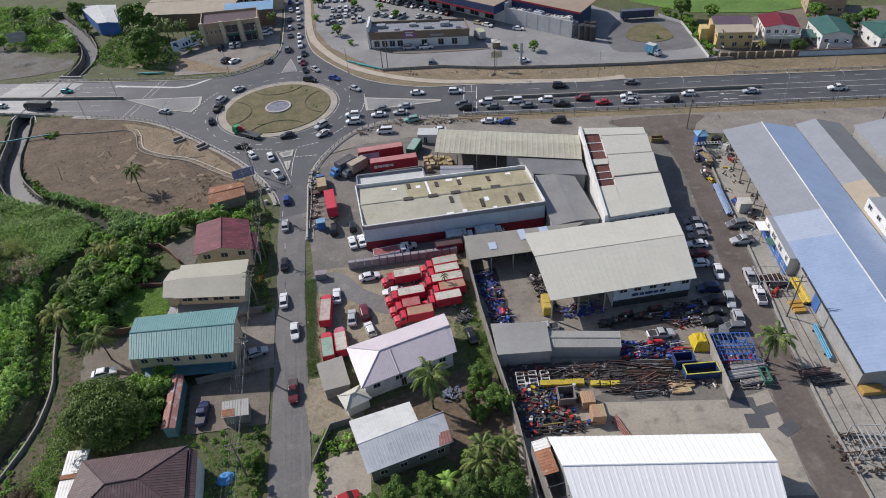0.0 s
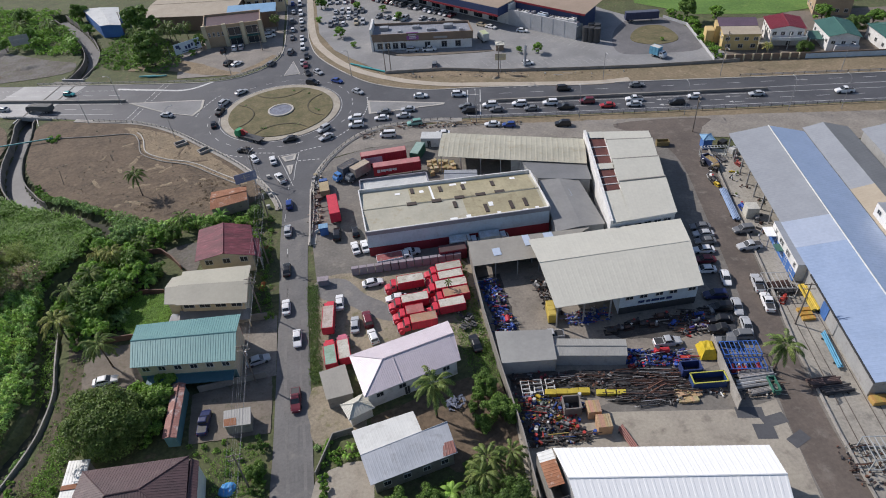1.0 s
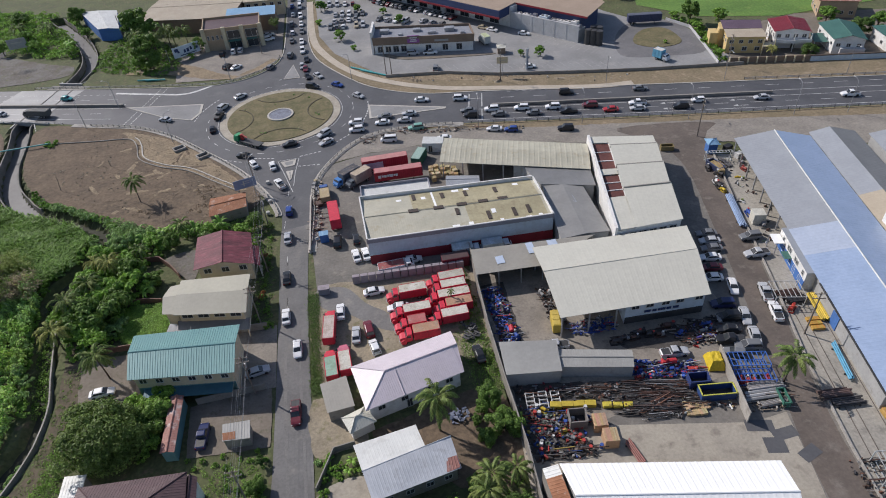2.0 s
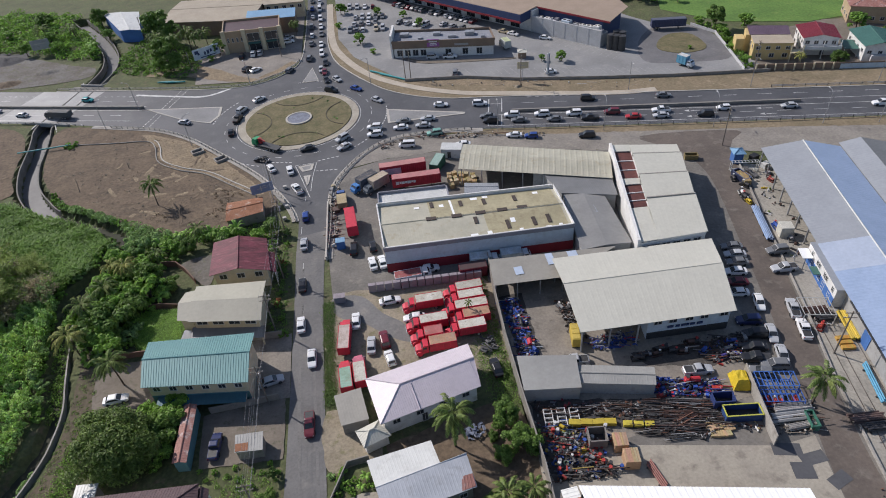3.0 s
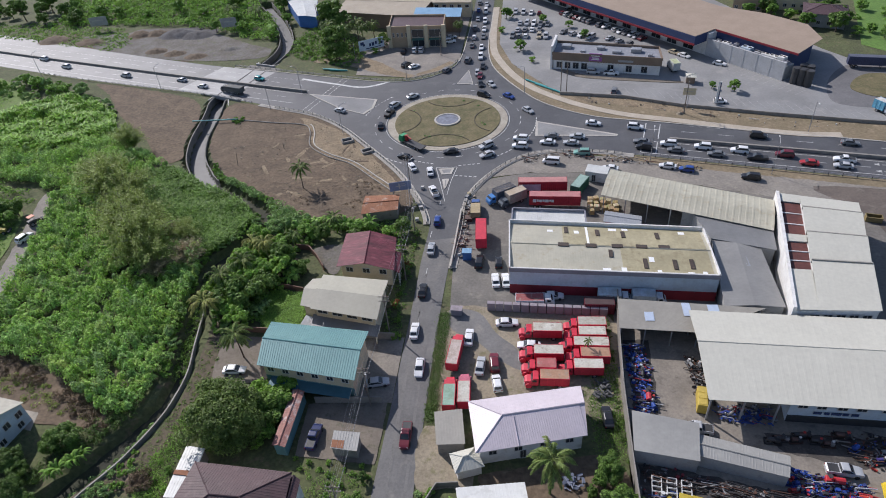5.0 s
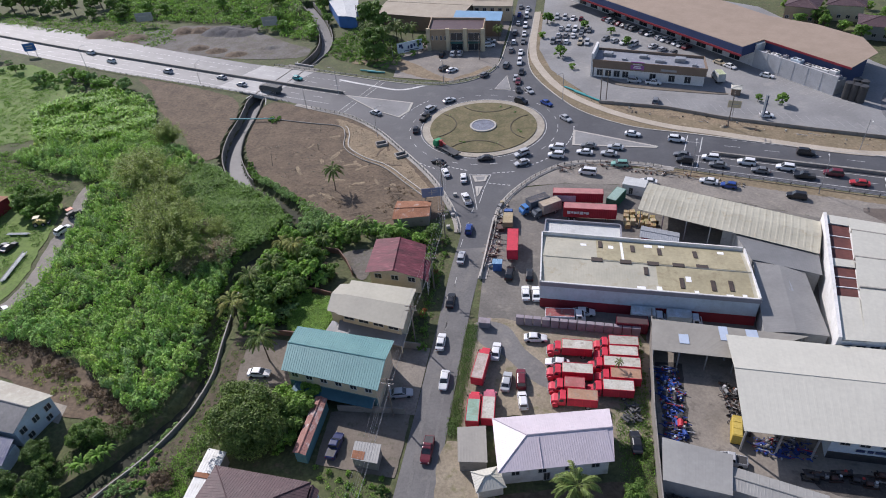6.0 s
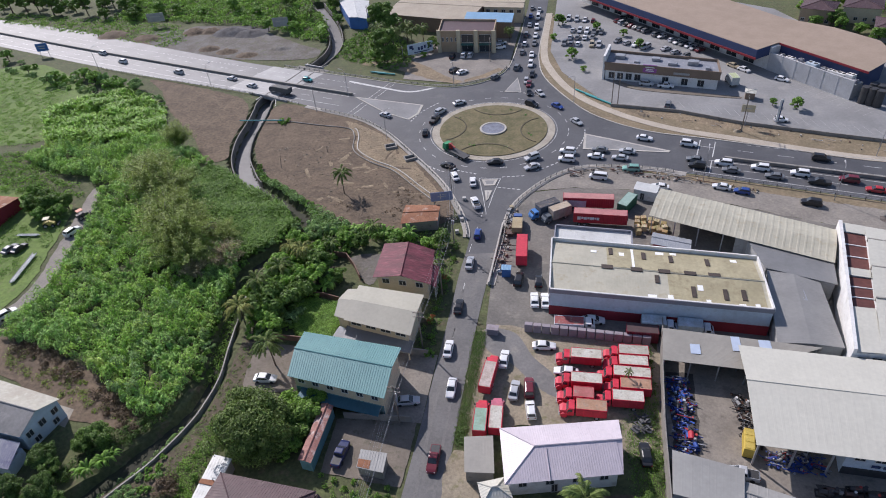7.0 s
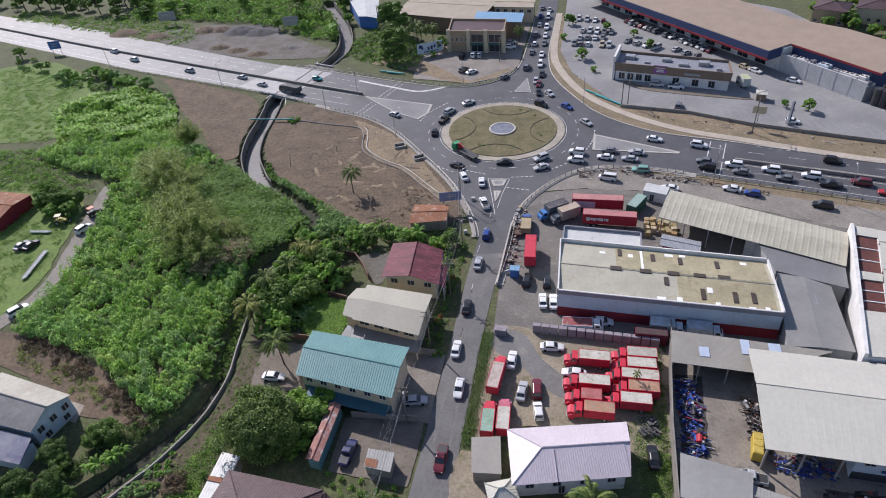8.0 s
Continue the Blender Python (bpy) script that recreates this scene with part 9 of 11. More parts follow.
canopy("wall_creeper", [(-65.6, 77.6), (-64.4, 77.4), (-66.4, 69.8), (-69.2, 64), (-73, 58.6), (-75.4, 59.4), (-71.2, 65), (-68, 70.6)], 0.8, (0.35, 0.7), 0.9, 60, 0.17, "leaf_pale", "grey-green creeper spilling over the wall into the ditch", "creeper", 61, -1.3)
canopy("roadside_scrub", [(-97, 252), (-90, 250), (-84, 246), (-66, 238), (-60, 243), (-62, 258), (-84, 292), (-92, 280), (-94, 262)], 2.2, (0.9, 1.6), 0.8, 36, 0.28, "leaf_mid", "low green scrub under the tall trees", "scrub", 56)
canopy("west_scrub", [(-192, 168), (-167, 173), (-150, 157), (-134, 148), (-150, 146), (-176, 150)], 1.9, (0.9, 1.5), 1.0, 44, 0.22, "leaf_light", "low green scrub between field and open grass", "scrub", 59)
blades("tall_cane", CANE, 5.5, 1.8, 0.1, "leaf_mid", "dense green tall cane filling the field corner", "cane", 31, per=6)
canopy("creeper", [(-93, 166), (-88, 163), (-75, 154), (-60, 143.5), (-52, 139.5), (-53, 136), (-61, 137), (-66.5, 146), (-77, 152.6), (-88, 159.5)], 1.2, (0.8, 1.3), 1.3, 60, 0.22, "leaf_pale", "grey-green creeper along the drain edge", "creeper", 42)
blades("long_grass", [(-189, 200), (-171, 177.5), (-144, 179), (-128, 181), (-140, 201), (-159, 217), (-176, 214)], 1.2, 2.6, 0.22, "cane_dark", "tall green grass below the highway", "grass", 32, per=7)
blades("verge_grass", [(-15.7, 105.5), (-13.9, 105.5), (-14.1, 79), (-15.7, 79)], 26, 0.4, 0.045, "leaf_deep", "strip of rough grass beside the town road", "grass", 33)
canopy("wall_vine", [(17.2, 104), (18.2, 104), (17.6, 86), (17.4, 76), (16.2, 76), (16.6, 90)], 0.9, (0.3, 0.5), 0.9, 34, 0.11, "leaf_deep", "vine climbing the yard wall", "vine", 51)
blades("yard_grass", [(15.4, 92), (17, 103), (18, 92), (17.8, 72), (13.4, 72), (12.6, 80), (11.6, 86.6)], 7, 0.35, 0.05, "leaf_mid", "rough grass along the yard wall", "grass", 34)
canopy("low_weeds", [(-62, 100), (-58, 100), (-59, 86), (-57, 80), (-58, 70), (-66, 61), (-71, 60), (-64.5, 70), (-62.6, 78), (-62.4, 88)], 1.3, (0.3, 0.8), 0.28, 40, 0.075, "leaf_mid", "scattered low weeds on the bank", "weeds", 46)
canopy("garden_weeds", [(-26, 136), (-23, 134), (-23.2, 98.8), (-27, 98.8), (-27, 112), (-26, 126)], 1.0, (0.3, 0.7), 0.3, 34, 0.09, "leaf_mid", "weeds along the garden edge", "weeds", 47)
canopy("lawn_weeds", [(-36, 69), (-24, 68), (-23.8, 56), (-33, 56), (-33, 66)], 0.9, (0.3, 0.7), 0.3, 40, 0.08, "leaf_light", "rough bright garden grass", "grass", 48)
canopy("lot_weeds", [(-60, 141), (-40, 138.4), (-29, 139.5), (-28, 134), (-50, 134), (-60, 136)], 1.2, (0.4, 0.9), 0.4, 20, 0.16, "leaf_light", "weeds at the edge of the bare lot", "weeds", 49)
canopy("east_weeds", [(-7, 52), (0, 53.5), (8, 55.6), (17, 58), (17.3, 42), (-12, 40)], 1.6, (0.4, 0.9), 0.35, 16, 0.17, "leaf_mid", "rough grass in the shaded garden", "grass", 50)
canopy("lot_brush", [(-60, 147), (-46, 141.5), (-30.5, 144), (-32, 151), (-42, 159), (-54, 156)], 1.5, (0.3, 0.8), 0.22, 26, 0.11, "leaf_brown", "dry brush and dead grass over the bare lot", "brush", 64, 0.0, -0.12)
canopy("brush_pile", [(-63.2, 66.6), (-60, 67), (-59.4, 63.4), (-62.6, 63)], 0.8, (0.5, 0.9), 1.0, 60, 0.16, "leaf_brown", "pile of dead brown brush on the bank", "brush", 63)
blades("garden_grass", [(-60.4, 80), (-57.5, 76), (-57, 62), (-61, 60), (-63, 66), (-60.5, 73)], 9, 0.35, 0.06, "leaf_light", "patchy grass on the drain bank", "grass", 35)
canopy("shrub_cover", [(-235, 340), (-228, 302), (-180, 297), (-160, 294), (-136, 287), (-112, 270), (-104, 268), (-99, 284), (-108, 300), (-118, 322), (-160, 345)], 2.6, (1.4, 2.6), 1.8, 40, 0.42, "leaf_light", "low green scrub north of the highway", "scrub", 43)
canopy("verge_scrub", [(-300, 305), (-225, 282), (-175, 264), (-170, 272), (-185, 292), (-215, 300), (-300, 318)], 2.6, (1.2, 2.0), 0.5, 22, 0.3, "leaf_light", "low rough grass beside the highway", "grass", 44)
blades("lawn_tufts", [(-54, 111.6), (-46, 110.4), (-44.6, 106), (-45, 100), (-51.8, 100), (-54.6, 105)], 42, 0.75, 0.05, "leaf_light", "rough bright grass behind the houses", "grass", 37)
canopy("field_weeds", [(-150, 140), (-134, 138), (-130, 126), (-127, 112), (-130, 100), (-150, 98), (-168, 120)], 1.5, (0.7, 1.2), 0.5, 26, 0.14, "leaf_mid", "rough weeds beside the lane", "grass", 45, 0.0, 0.2)

# ---- street furniture ----
def lamp_post(x, y, aim, height=9.0):
    f = thing("street_lamp", "slim grey street lamp with a curved arm", "street lamp", "lamps along the highway", at=pose(x, y, 0.0, 0, 0, aim))
    bm = bmesh.new()
    rod(bm, (0, 0, 0), (0, 0, height), 0.1, 8, 0.06)
    part("mast", bm, "steel", f)
    bm = bmesh.new()
    rod(bm, (0, 0, height), (0.8, 0, height + 0.5), 0.05, 6)
    rod(bm, (0.8, 0, height + 0.5), (2.0, 0, height + 0.6), 0.05, 6)
    part("arm", bm, "steel", f)
    bm = bmesh.new()
    box(bm, (2.3, 0, height + 0.58), (0.8, 0.3, 0.14), bevel=0.04)
    part("lamp_head", bm, "frame", f)


def utility_pole(x, y, height, heading, label="timber utility pole with crossarms", transformer=False):
    f = thing("utility_pole", label, "utility pole", "utility poles", at=pose(x, y, 0.0, 0, 0, heading))
    bm = bmesh.new()
    rod(bm, (0, 0, -0.05), (0, 0, height), 0.16, 8, 0.11)
    part("post", bm, "pole", f)
    for z in (height - 0.5, height - 1.6):
        bm = bmesh.new()
        box(bm, (0.1, 0, z), (0.12, 2.2, 0.12))
        part("crossarm", bm, "pole", f)
        for y_ in (-1.0, -0.4, 0.4, 1.0):
            bm = bmesh.new()
            rod(bm, (0.1, y_, z + 0.05), (0.1, y_, z + 0.28), 0.06, 6)
            part("insulator", bm, "kerb", f)
    if transformer:
        bm = bmesh.new()
        rod(bm, (0.4, 0, height - 3.2), (0.4, 0, height - 2.1), 0.3, 10)
        part("transformer", bm, "steel", f)


for x, y, a in ((93, 151.2, 80), (121, 144.6, 80), (64, 158, 80), (35, 164.8, 80), (135, 141.2, 80), (152, 137.6, 80), (-28.5, 150.2, 60), (-54.5, 184.5, 45), (-84, 203, 70), (-132, 221, 70), (-193, 239.5, 70), (-76.5, 215.4, 160), (-40, 223.6, -90), (1.5, 210.4, -140), (80, 179.8, -100), (115, 170.8, -100), (150, 162, -100)):
    lamp_post(x, y, a)
POLES = [(-26.2, 44), (-26.0, 60), (-26.0, 82), (-25.6, 100), (-24.6, 116), (-24.6, 132), (-28.8, 153.4)]
for i, (x, y) in enumerate(POLES):
    utility_pole(x, y, 10.0, 90, transformer=i in (2, 5))
def wires(a, b, z, gap, count, label):
    for k in range(count):
        off = (k - (count - 1) / 2) * gap
        bm = bmesh.new()
        pts = []
        for i in range(9):
            t = i / 8
            p = mid(a, b, t)
            pts.append(Vector((p[0] + off, p[1], z - 0.7 * 4 * t * (1 - t) * 0.6)))
        tube(bm, pts, 0.014, 4)
        tagged(part("cable", bm, "cable"), label, "cable", "overhead cables")
for a, b in zip(POLES, POLES[1:]):
    wires(a, b, 9.7, 0.66, 4, "grey overhead power cable between poles")
    wires(a, b, 8.4, 0.9, 2, "grey overhead power cable between poles")
    wires(a, b, 6.8, 0.0, 1, "thick grey telephone cable between poles")
utility_pole(49, 192.6, 11, -12), utility_pole(13.4, 210.5, 10.5, 0), utility_pole(15.2, 209.8, 10, 0), utility_pole(90.5, 141.5, 11, -13, transformer=True), utility_pole(140.4, 129.2, 11, -13), utility_pole(120.5, 179, 10.5, 0), utility_pole(74.2, 71, 10.5, 76, "timber utility pole with a guy line"), utility_pole(-89, 287, 9, 0, "leaning grey pole before the blue building"), utility_pole(-30, 246, 9, 0)
for x, y, hgt, a, b in ((-82, 166, 4.0, -10, 4), (-71, 176, 2.0, 0, 0)):
    f = thing("timber_stake", "bare grey stake standing in the dirt", "stake", at=pose(x, y, 0.0, a, b, 0))
    bm = bmesh.new()
    rod(bm, (0, 0, -0.1), (0, 0, hgt), 0.09, 6, 0.06)
    part("shaft", bm, "pole", f)


def guard_rail(name, pts, step, label, rail_mat="kerb", post_mat="dark", height=0.85, rails=(0.45, 0.8)):
    f = thing(name, label, "guard rail", kind="structure")
    me = None
    for p, h in spaced(pts, step):
        if me is None:
            bm = bmesh.new()
            box(bm, (0, 0, height / 2), (0.14, 0.14, height))
            ob = part("post", bm, post_mat, f)
            me = ob.data
        else:
            ob = new("post", me)
            ob.parent = f
        ob.matrix_basis = pose(p.x, p.y, 0.1, 0, 0, h)
    for z in rails:
        bm = bmesh.new()
        ribbon(bm, pts, -0.05, 0.05, z - 0.06, z + 0.08)
        part("rail", bm, rail_mat, f)


guard_rail("guard_rail_southwest", offset([p for p in sw_curve if p[1] < 205], 0.8), 2.0, "white railing with dark posts along the roundabout")
guard_rail("guard_rail_southeast", offset([p for p in se_curve if p[0] < 30 and p[1] > 120], 0.9), 2.0, "white railing with dark posts along the roundabout")
guard_rail("guard_rail_east", offset([p for p in gl_en if p[0] > 30 and p[0] < 160], 0.9), 3.2, "steel guard rail on posts beside the highway", "steel")
guard_rail("guard_rail_west", offset([p for p in gl_sl if -200 < p[0] < -90], 0.9), 3.2, "steel guard rail on posts beside the highway", "steel")
guard_rail("guard_rail_northwest", offset([p for p in nw_curve if p[0] < -22 and p[1] < 246], 0.8), 2.4, "white railing with dark posts along the slip road")
guard_rail("guard_rail_northeast", offset([p for p in ne_curve if p[0] > 118], 0.9), 3.2, "steel guard rail on posts beside the highway", "steel")
# median barriers
bm = bmesh.new()
a_, b_ = east(7, 90, 8.4)
ribbon(bm, [mid(a_, b_, i / 20) for i in range(21)], -0.3, 0.3, 0, 0.85)
tagged(part("median_barrier_east", bm, "w_block"), "low dark concrete barrier in the median", "barrier", kind="structure")
bm = bmesh.new()
ribbon(bm, MED, -0.3, 0.3, 0, 0.9)
tagged(part("median_barrier_west", bm, "w_block"), "low dark concrete barrier in the median", "barrier", kind="structure")
# the culvert under the highway: fascia beam, abutments and wing walls on both sides
for nm, c0, ang, reach in (("south", Vector((-105.9, 213.6)), -22, -1), ("north", Vector((-98.6, 241.6)), -20, 1)):
    u_ = Vector((math.cos(radians(ang)), math.sin(radians(ang))))
    bm = bmesh.new()
    ribbon(bm, [tuple(c0 - u_ * (10 if reach < 0 else 4.5)), tuple(c0 + u_ * (9 if reach < 0 else 4.5))], -0.25, 0.25, -0.7, 0.62)
    tagged(part("bridge_parapet_" + nm, bm, "deck"), "pale concrete fascia beam where the road crosses the drain", "parapet", kind="structure")
    bm = bmesh.new()
    for s_ in (-1, 1):
        ribbon(bm, [tuple(c0 + u_ * 3.0 * s_), tuple(c0 + u_ * 8.8 * s_)], -0.3, 0.3, -3.4, -0.7)
    tagged(part("abutment_" + nm, bm, "concrete"), "stained concrete abutments beside the culvert mouth", "abutment", kind="structure")
    for s_ in (-1, 1):
        a_ = c0 + u_ * 3.2 * s_
        b_ = a_ + Vector((0.25 * s_, reach * 5.5)) + u_ * 2.2 * s_
        bm = bmesh.new()
        va, vb = [bm.verts.new((*(a_ + u_ * k * s_), z)) for k in (0, 0.4) for z in (-3.3, 0.3)], [bm.verts.new((*(b_ + u_ * k * s_), z)) for k in (0, 0.4) for z in (-3.3, -0.4)]
        for p0, p1 in ((0, 1), (1, 3), (3, 2), (2, 0)):
            bm.faces.new((va[p0], va[p1], vb[p1], vb[p0]))
        bm.faces.new((vb[0], vb[1], vb[3], vb[2]))
        bm.faces.new((va[0], va[2], va[3], va[1]))
        tagged(part("wing_wall", bm, "deck"), "sloping concrete wing wall beside the culvert mouth", "wall", kind="structure")
# unseen slab added below the road to block light from the culvert
bm = bmesh.new()
prism(bm, [(-114, 217), (-98, 211), (-91.5, 238.5), (-105.5, 243.5)], -0.7, -0.03)
tagged(part("culvert_slab", bm, "drain"), "added slab under the road that keeps the culvert dark", "slab", kind="structure")
bm = bmesh.new()
rod(bm, (-108, 194, 0.9), (-92.5, 194.6, 0.9), 0.22, 8)
tagged(part("water_main", bm, "teal_pipe"), "turquoise pipe crossing over the drain", "pipe")
for a, b in (((2.0, 220.6), (8.8, 214.2)), ((5.2, 217.0), (13.2, 209.6)), ((-74, 236), (-68, 235)), ((-71, 235), (-64, 233.6))):
    bm = bmesh.new()
    rod(bm, (*a, 0.35), (*b, 0.35), 0.3, 10)
    tagged(part("pipe_length", bm, "teal_pipe"), "turquoise pipe lying on the verge", "pipe", "pipes on the verge")
# rope line of pale pipes in the dirt lot
dl = glide([(-97, 196.5), (-80, 193), (-69, 191), (-65.5, 186), (-63, 177), (-56, 170.5), (-48, 166), (-40, 158), (-33, 151)], 5)
bm = bmesh.new()
tube(bm, [(*p, 0.18) for p in dl], 0.16, 8)
tagged(part("drain_pipe", bm, "concrete"), "pale pipe line winding over the bare earth", "pipe")
bm = bmesh.new()
ribbon(bm, [p for p in dl if p[0] > -69], 1.2, 1.5, 0, 0.25)
tagged(part("form_board", bm, "kerb"), "pale edging boards beside the pipe line", "board")
for x, y, r in ((-52, 179.5, 25), (-44.5, 173, 30)):
    f = thing("catch_pit", "square concrete pit frame in the dirt", "pit", at=pose(x, y, 0, 0, 0, r))
    bm = bmesh.new()
    for dx, dy, sx, sy in ((0, 1.1, 3.4, 0.3), (0, -1.1, 3.4, 0.3), (1.6, 0, 0.3, 1.9), (-1.6, 0, 0.3, 1.9)):
        box(bm, (dx, dy, 0.35), (sx, sy, 0.7))
    part("frame", bm, "concrete", f)
    bm = bmesh.new()
    box(bm, (0, 0, 0.1), (2.8, 1.8, 0.1))
    part("pit_floor", bm, "dark", f)


def sign_board(name, label, x, y, heading, w, h, z, material, bars, posts=2):
    f = thing(name, label, "sign", at=pose(x, y, 0, 0, 0, heading))
    for i in range(posts):
        bm = bmesh.new()
        rod(bm, ((i - (posts - 1) / 2) * w * 0.7, 0.1, 0), ((i - (posts - 1) / 2) * w * 0.7, 0.1, z + h), 0.1, 6)
        part("post", bm, "steel", f)
    bm = bmesh.new()
    box(bm, (0, 0, z + h / 2), (w, 0.12, h), bevel=0.02)
    part("board", bm, material, f)
    for dx, dz, sx, sz in bars:
        bm = bmesh.new()
        box(bm, (dx * w, -0.075, z + h / 2 + dz * h), (sx * w, 0.03, sz * h))
        part("bar", bm, "w_dkblue" if material in ("w_white", "w_pale") else "kerb", f)


sign_board("billboard", "blue-white roadside billboard with plain bars", -58.0, 252.4, 30, 10.4, 4.0, 1.2, "w_pale", ((-0.36, 0.2, 0.14, 0.3), (-0.3, 0.02, 0.08, 0.2), (-0.06, -0.05, 0.07, 0.3), (0.06, -0.02, 0.09, 0.36), (0.18, 0.06, 0.07, 0.3), (0.38, 0.0, 0.13, 0.22), (0.05, -0.36, 0.6, 0.08)), 3)
sign_board("direction_sign", "grey-blue direction sign with white junction bars", -30.2, 147.5, 14, 5.6, 2.6, 3.0, "sign_blue", ((0, 0, 0.42, 0.06), (-0.05, 0.02, 0.05, 0.6), (0.12, 0.22, 0.2, 0.06)))
sign_board("direction_sign", "blue direction sign beside the highway", -231, 255.5, 20, 5, 3.4, 2.4, "w_blue", ((0, 0.15, 0.6, 0.1), (0, -0.15, 0.5, 0.1)))
sign_board("hoarding", "weathered grey hoarding on posts", -196, 292, 15, 8, 4, 2.5, "w_grey", ((0, 0.1, 0.6, 0.1),))
sign_board("hoarding", "weathered grey hoarding on posts", -128, 282, 10, 7, 4, 2.5, "w_grey", ((0, 0.1, 0.6, 0.1),))
sign_board("pylon_sign", "tall white pylon sign with a dark edge", 59.6, 198.2, 20, 1.1, 7.0, 0.4, "w_white", ((0.3, 0, 0.3, 0.9),), 1)
sign_board("hut_sign", "square sign on a post by the lot", 50.6, 196.2, -12, 3.6, 2.2, 4.4, "w_cream", ((0, 0, 0.6, 0.12),), 1)

# walls and fences
def wall_line(name, pts, h, t, material, label, category="wall", foot=0.0):
    bm = bmesh.new()
    ribbon(bm, pts, -t / 2, t / 2, foot, h)
    return tagged(part(name, bm, material), label, category, kind="structure")

wall_line("lot_wall", [(13, 208.6), (33, 204.6), (49, 197.6), (73, 190.6), (96, 184.6), (126, 178.6)], 1.0, 0.3, "w_block", "low dark block wall along the car park")
wall_line("yard_hedge_wall", [(119, 181.6), (122.6, 199), (125.4, 213), (121, 223)], 1.0, 0.22, "w_dull", "pale wall between the service yard and the houses")
wall_line("house_wall", [(122, 180.6), (144, 174.6), (170, 168), (200, 161)], 2.0, 0.25, "w_brown", "brown panelled wall before the far houses")
wall_line("house_wall_white", [(146, 173.8), (172, 167.2)], 1.6, 0.15, "w_paleblue", "pale wall section before the far houses")
for i in range(9):
    p = mid((122, 180.4), (144, 174.4), i / 8)
    bm = bmesh.new()
    box(bm, (p[0], p[1] - 0.1, 1.1), (0.4, 0.4, 2.2))
    tagged(part("wall_pier", bm, "w_cream"), "pale pier in the brown wall", "pier", kind="structure")
wall_line("yard_wall", [(20, 110), (19, 98), (18.3, 86), (18, 72), (18, 59), (17, 44)], 3.2, 0.2, "w_block", "tall dark weathered sheet wall round the works yard")
wall_line("yard_partition", [(54.1, 56.2), (55.4, 63), (56.9, 70.4)], 2.6, 0.18, "concrete", "grey concrete partition wall in the yard")
wall_line("gate_wall", [(-14.2, 142), (-14.6, 131), (-15, 119.6)], 1.1, 0.35, "kerb", "low pale wall beside the town road")
wall_line("drive_kerb", [(91.4, 137), (84.6, 113.4), (76.8, 85), (70.6, 64.6), (66.8, 48.6), (63.6, 32)], 0.5, 0.3, "concrete", "concrete kerb wall along the drive")
wall_line("house_fence", [(-36.2, 82), (-24, 82.6)], 1.6, 0.2, "w_block", "block wall beside the teal roofed house")
wall_line("bank_wall", [p for p in taper(1, 0.6) if p[1] < 112], 0.55, 0.28, "concrete", "pale weathered parapet wall along the drain", foot=-2.3)
wall_line("terrace_wall", [(-48, 99.6), (-30, 98.4), (-24, 98)], 1.8, 0.2, "w_block", "dark block wall behind the teal roofed house")
wall_line("back_wall", [(-52.7, 126.9), (-49.4, 126.4), (-46.4, 122.8), (-44, 119)], 1.5, 0.2, "w_rustwall", "low brown block wall round the back yard")
wall_line("lawn_wall", [(-54.4, 113), (-50.4, 112.6), (-46.6, 111.6)], 1.3, 0.2, "w_rustwall", "low brown block wall above the lawn")
wall_line("plot_wall", [(-57, 99.4), (-51, 99.2), (-47.4, 98.6)], 1.4, 0.2, "w_rustwall", "low brown block wall behind the concrete yard")
wall_line("garden_wall", [(-15.6, 60), (-12.5, 66.6), (-9, 67)], 1.2, 0.2, "w_block", "garden wall beside the road")
f = thing("panel_fence", "row of grey-lilac panels between the warehouse and the truck park", "fence", kind="structure")
for i in range(14):
    bm = bmesh.new()
    box(bm, (-5.4 + i * 1.72, 106.9 - i * 0.09, 1.05), (1.55, 0.9, 2.0), -3, bevel=0.04)
    part("panel", bm, "r_lilac_dk", f)
f = thing("gate_cabin", "small grey-lilac hut at the truck park gate", "cabin", at=pose(-12.4, 105.5, 0.05, 0, 0, -3))
bm = bmesh.new()
box(bm, (0, 0, 0.75), (2.2, 1.3, 1.5), bevel=0.03)
part("cabin_wall", bm, "w_slate", f)
bm = bmesh.new()
box(bm, (0, 0, 1.56), (2.4, 1.5, 0.1))
part("cabin_roof", bm, "r_lilac_dk", f)

# ---- works yard clutter ----
rc = random.Random(77)
BLUE, YEL, ORG, DRK, GRY, WHT, BRN = (0.03, 0.08, 0.33), (0.6, 0.42, 0.03), (0.45, 0.05, 0.04), (0.05, 0.048, 0.05), (0.25, 0.25, 0.25), (0.65, 0.65, 0.63), (0.09, 0.05, 0.04)


def tinted_part(name, bm, rgb, parent, label=""):
    return tint(part(name, bm, "tintpaint", parent, label), rgb)


def pipe_rack(x, y, heading, length, count, rgb, label, r=0.09, layers=2):
    f = thing("pipe_stack", label, "pipe stack", "steel stacked in the works yard", at=pose(x, y, 0.05, 0, 0, heading))
    for s in (-0.35, 0.35):
        bm = bmesh.new()
        box(bm, (s * length, 0, 0.15), (0.2, count * r * 2.1 + 0.3, 0.3))
        part("bearer", bm, "dark", f)
    for k in range(layers):
        for i in range(count - k):
            yy = (i - (count - k - 1) / 2) * r * 2.15
            dx = rc.uniform(-0.35, 0.35)
            bm = bmesh.new()
            rod(bm, (-length / 2 + dx, yy, 0.3 + r + k * r * 1.8), (length / 2 + dx, yy, 0.3 + r + k * r * 1.8), r, 6)
            c = rc.uniform(0.6, 1.5)
            tinted_part("pipe", bm, tuple(v * c for v in rgb), f)


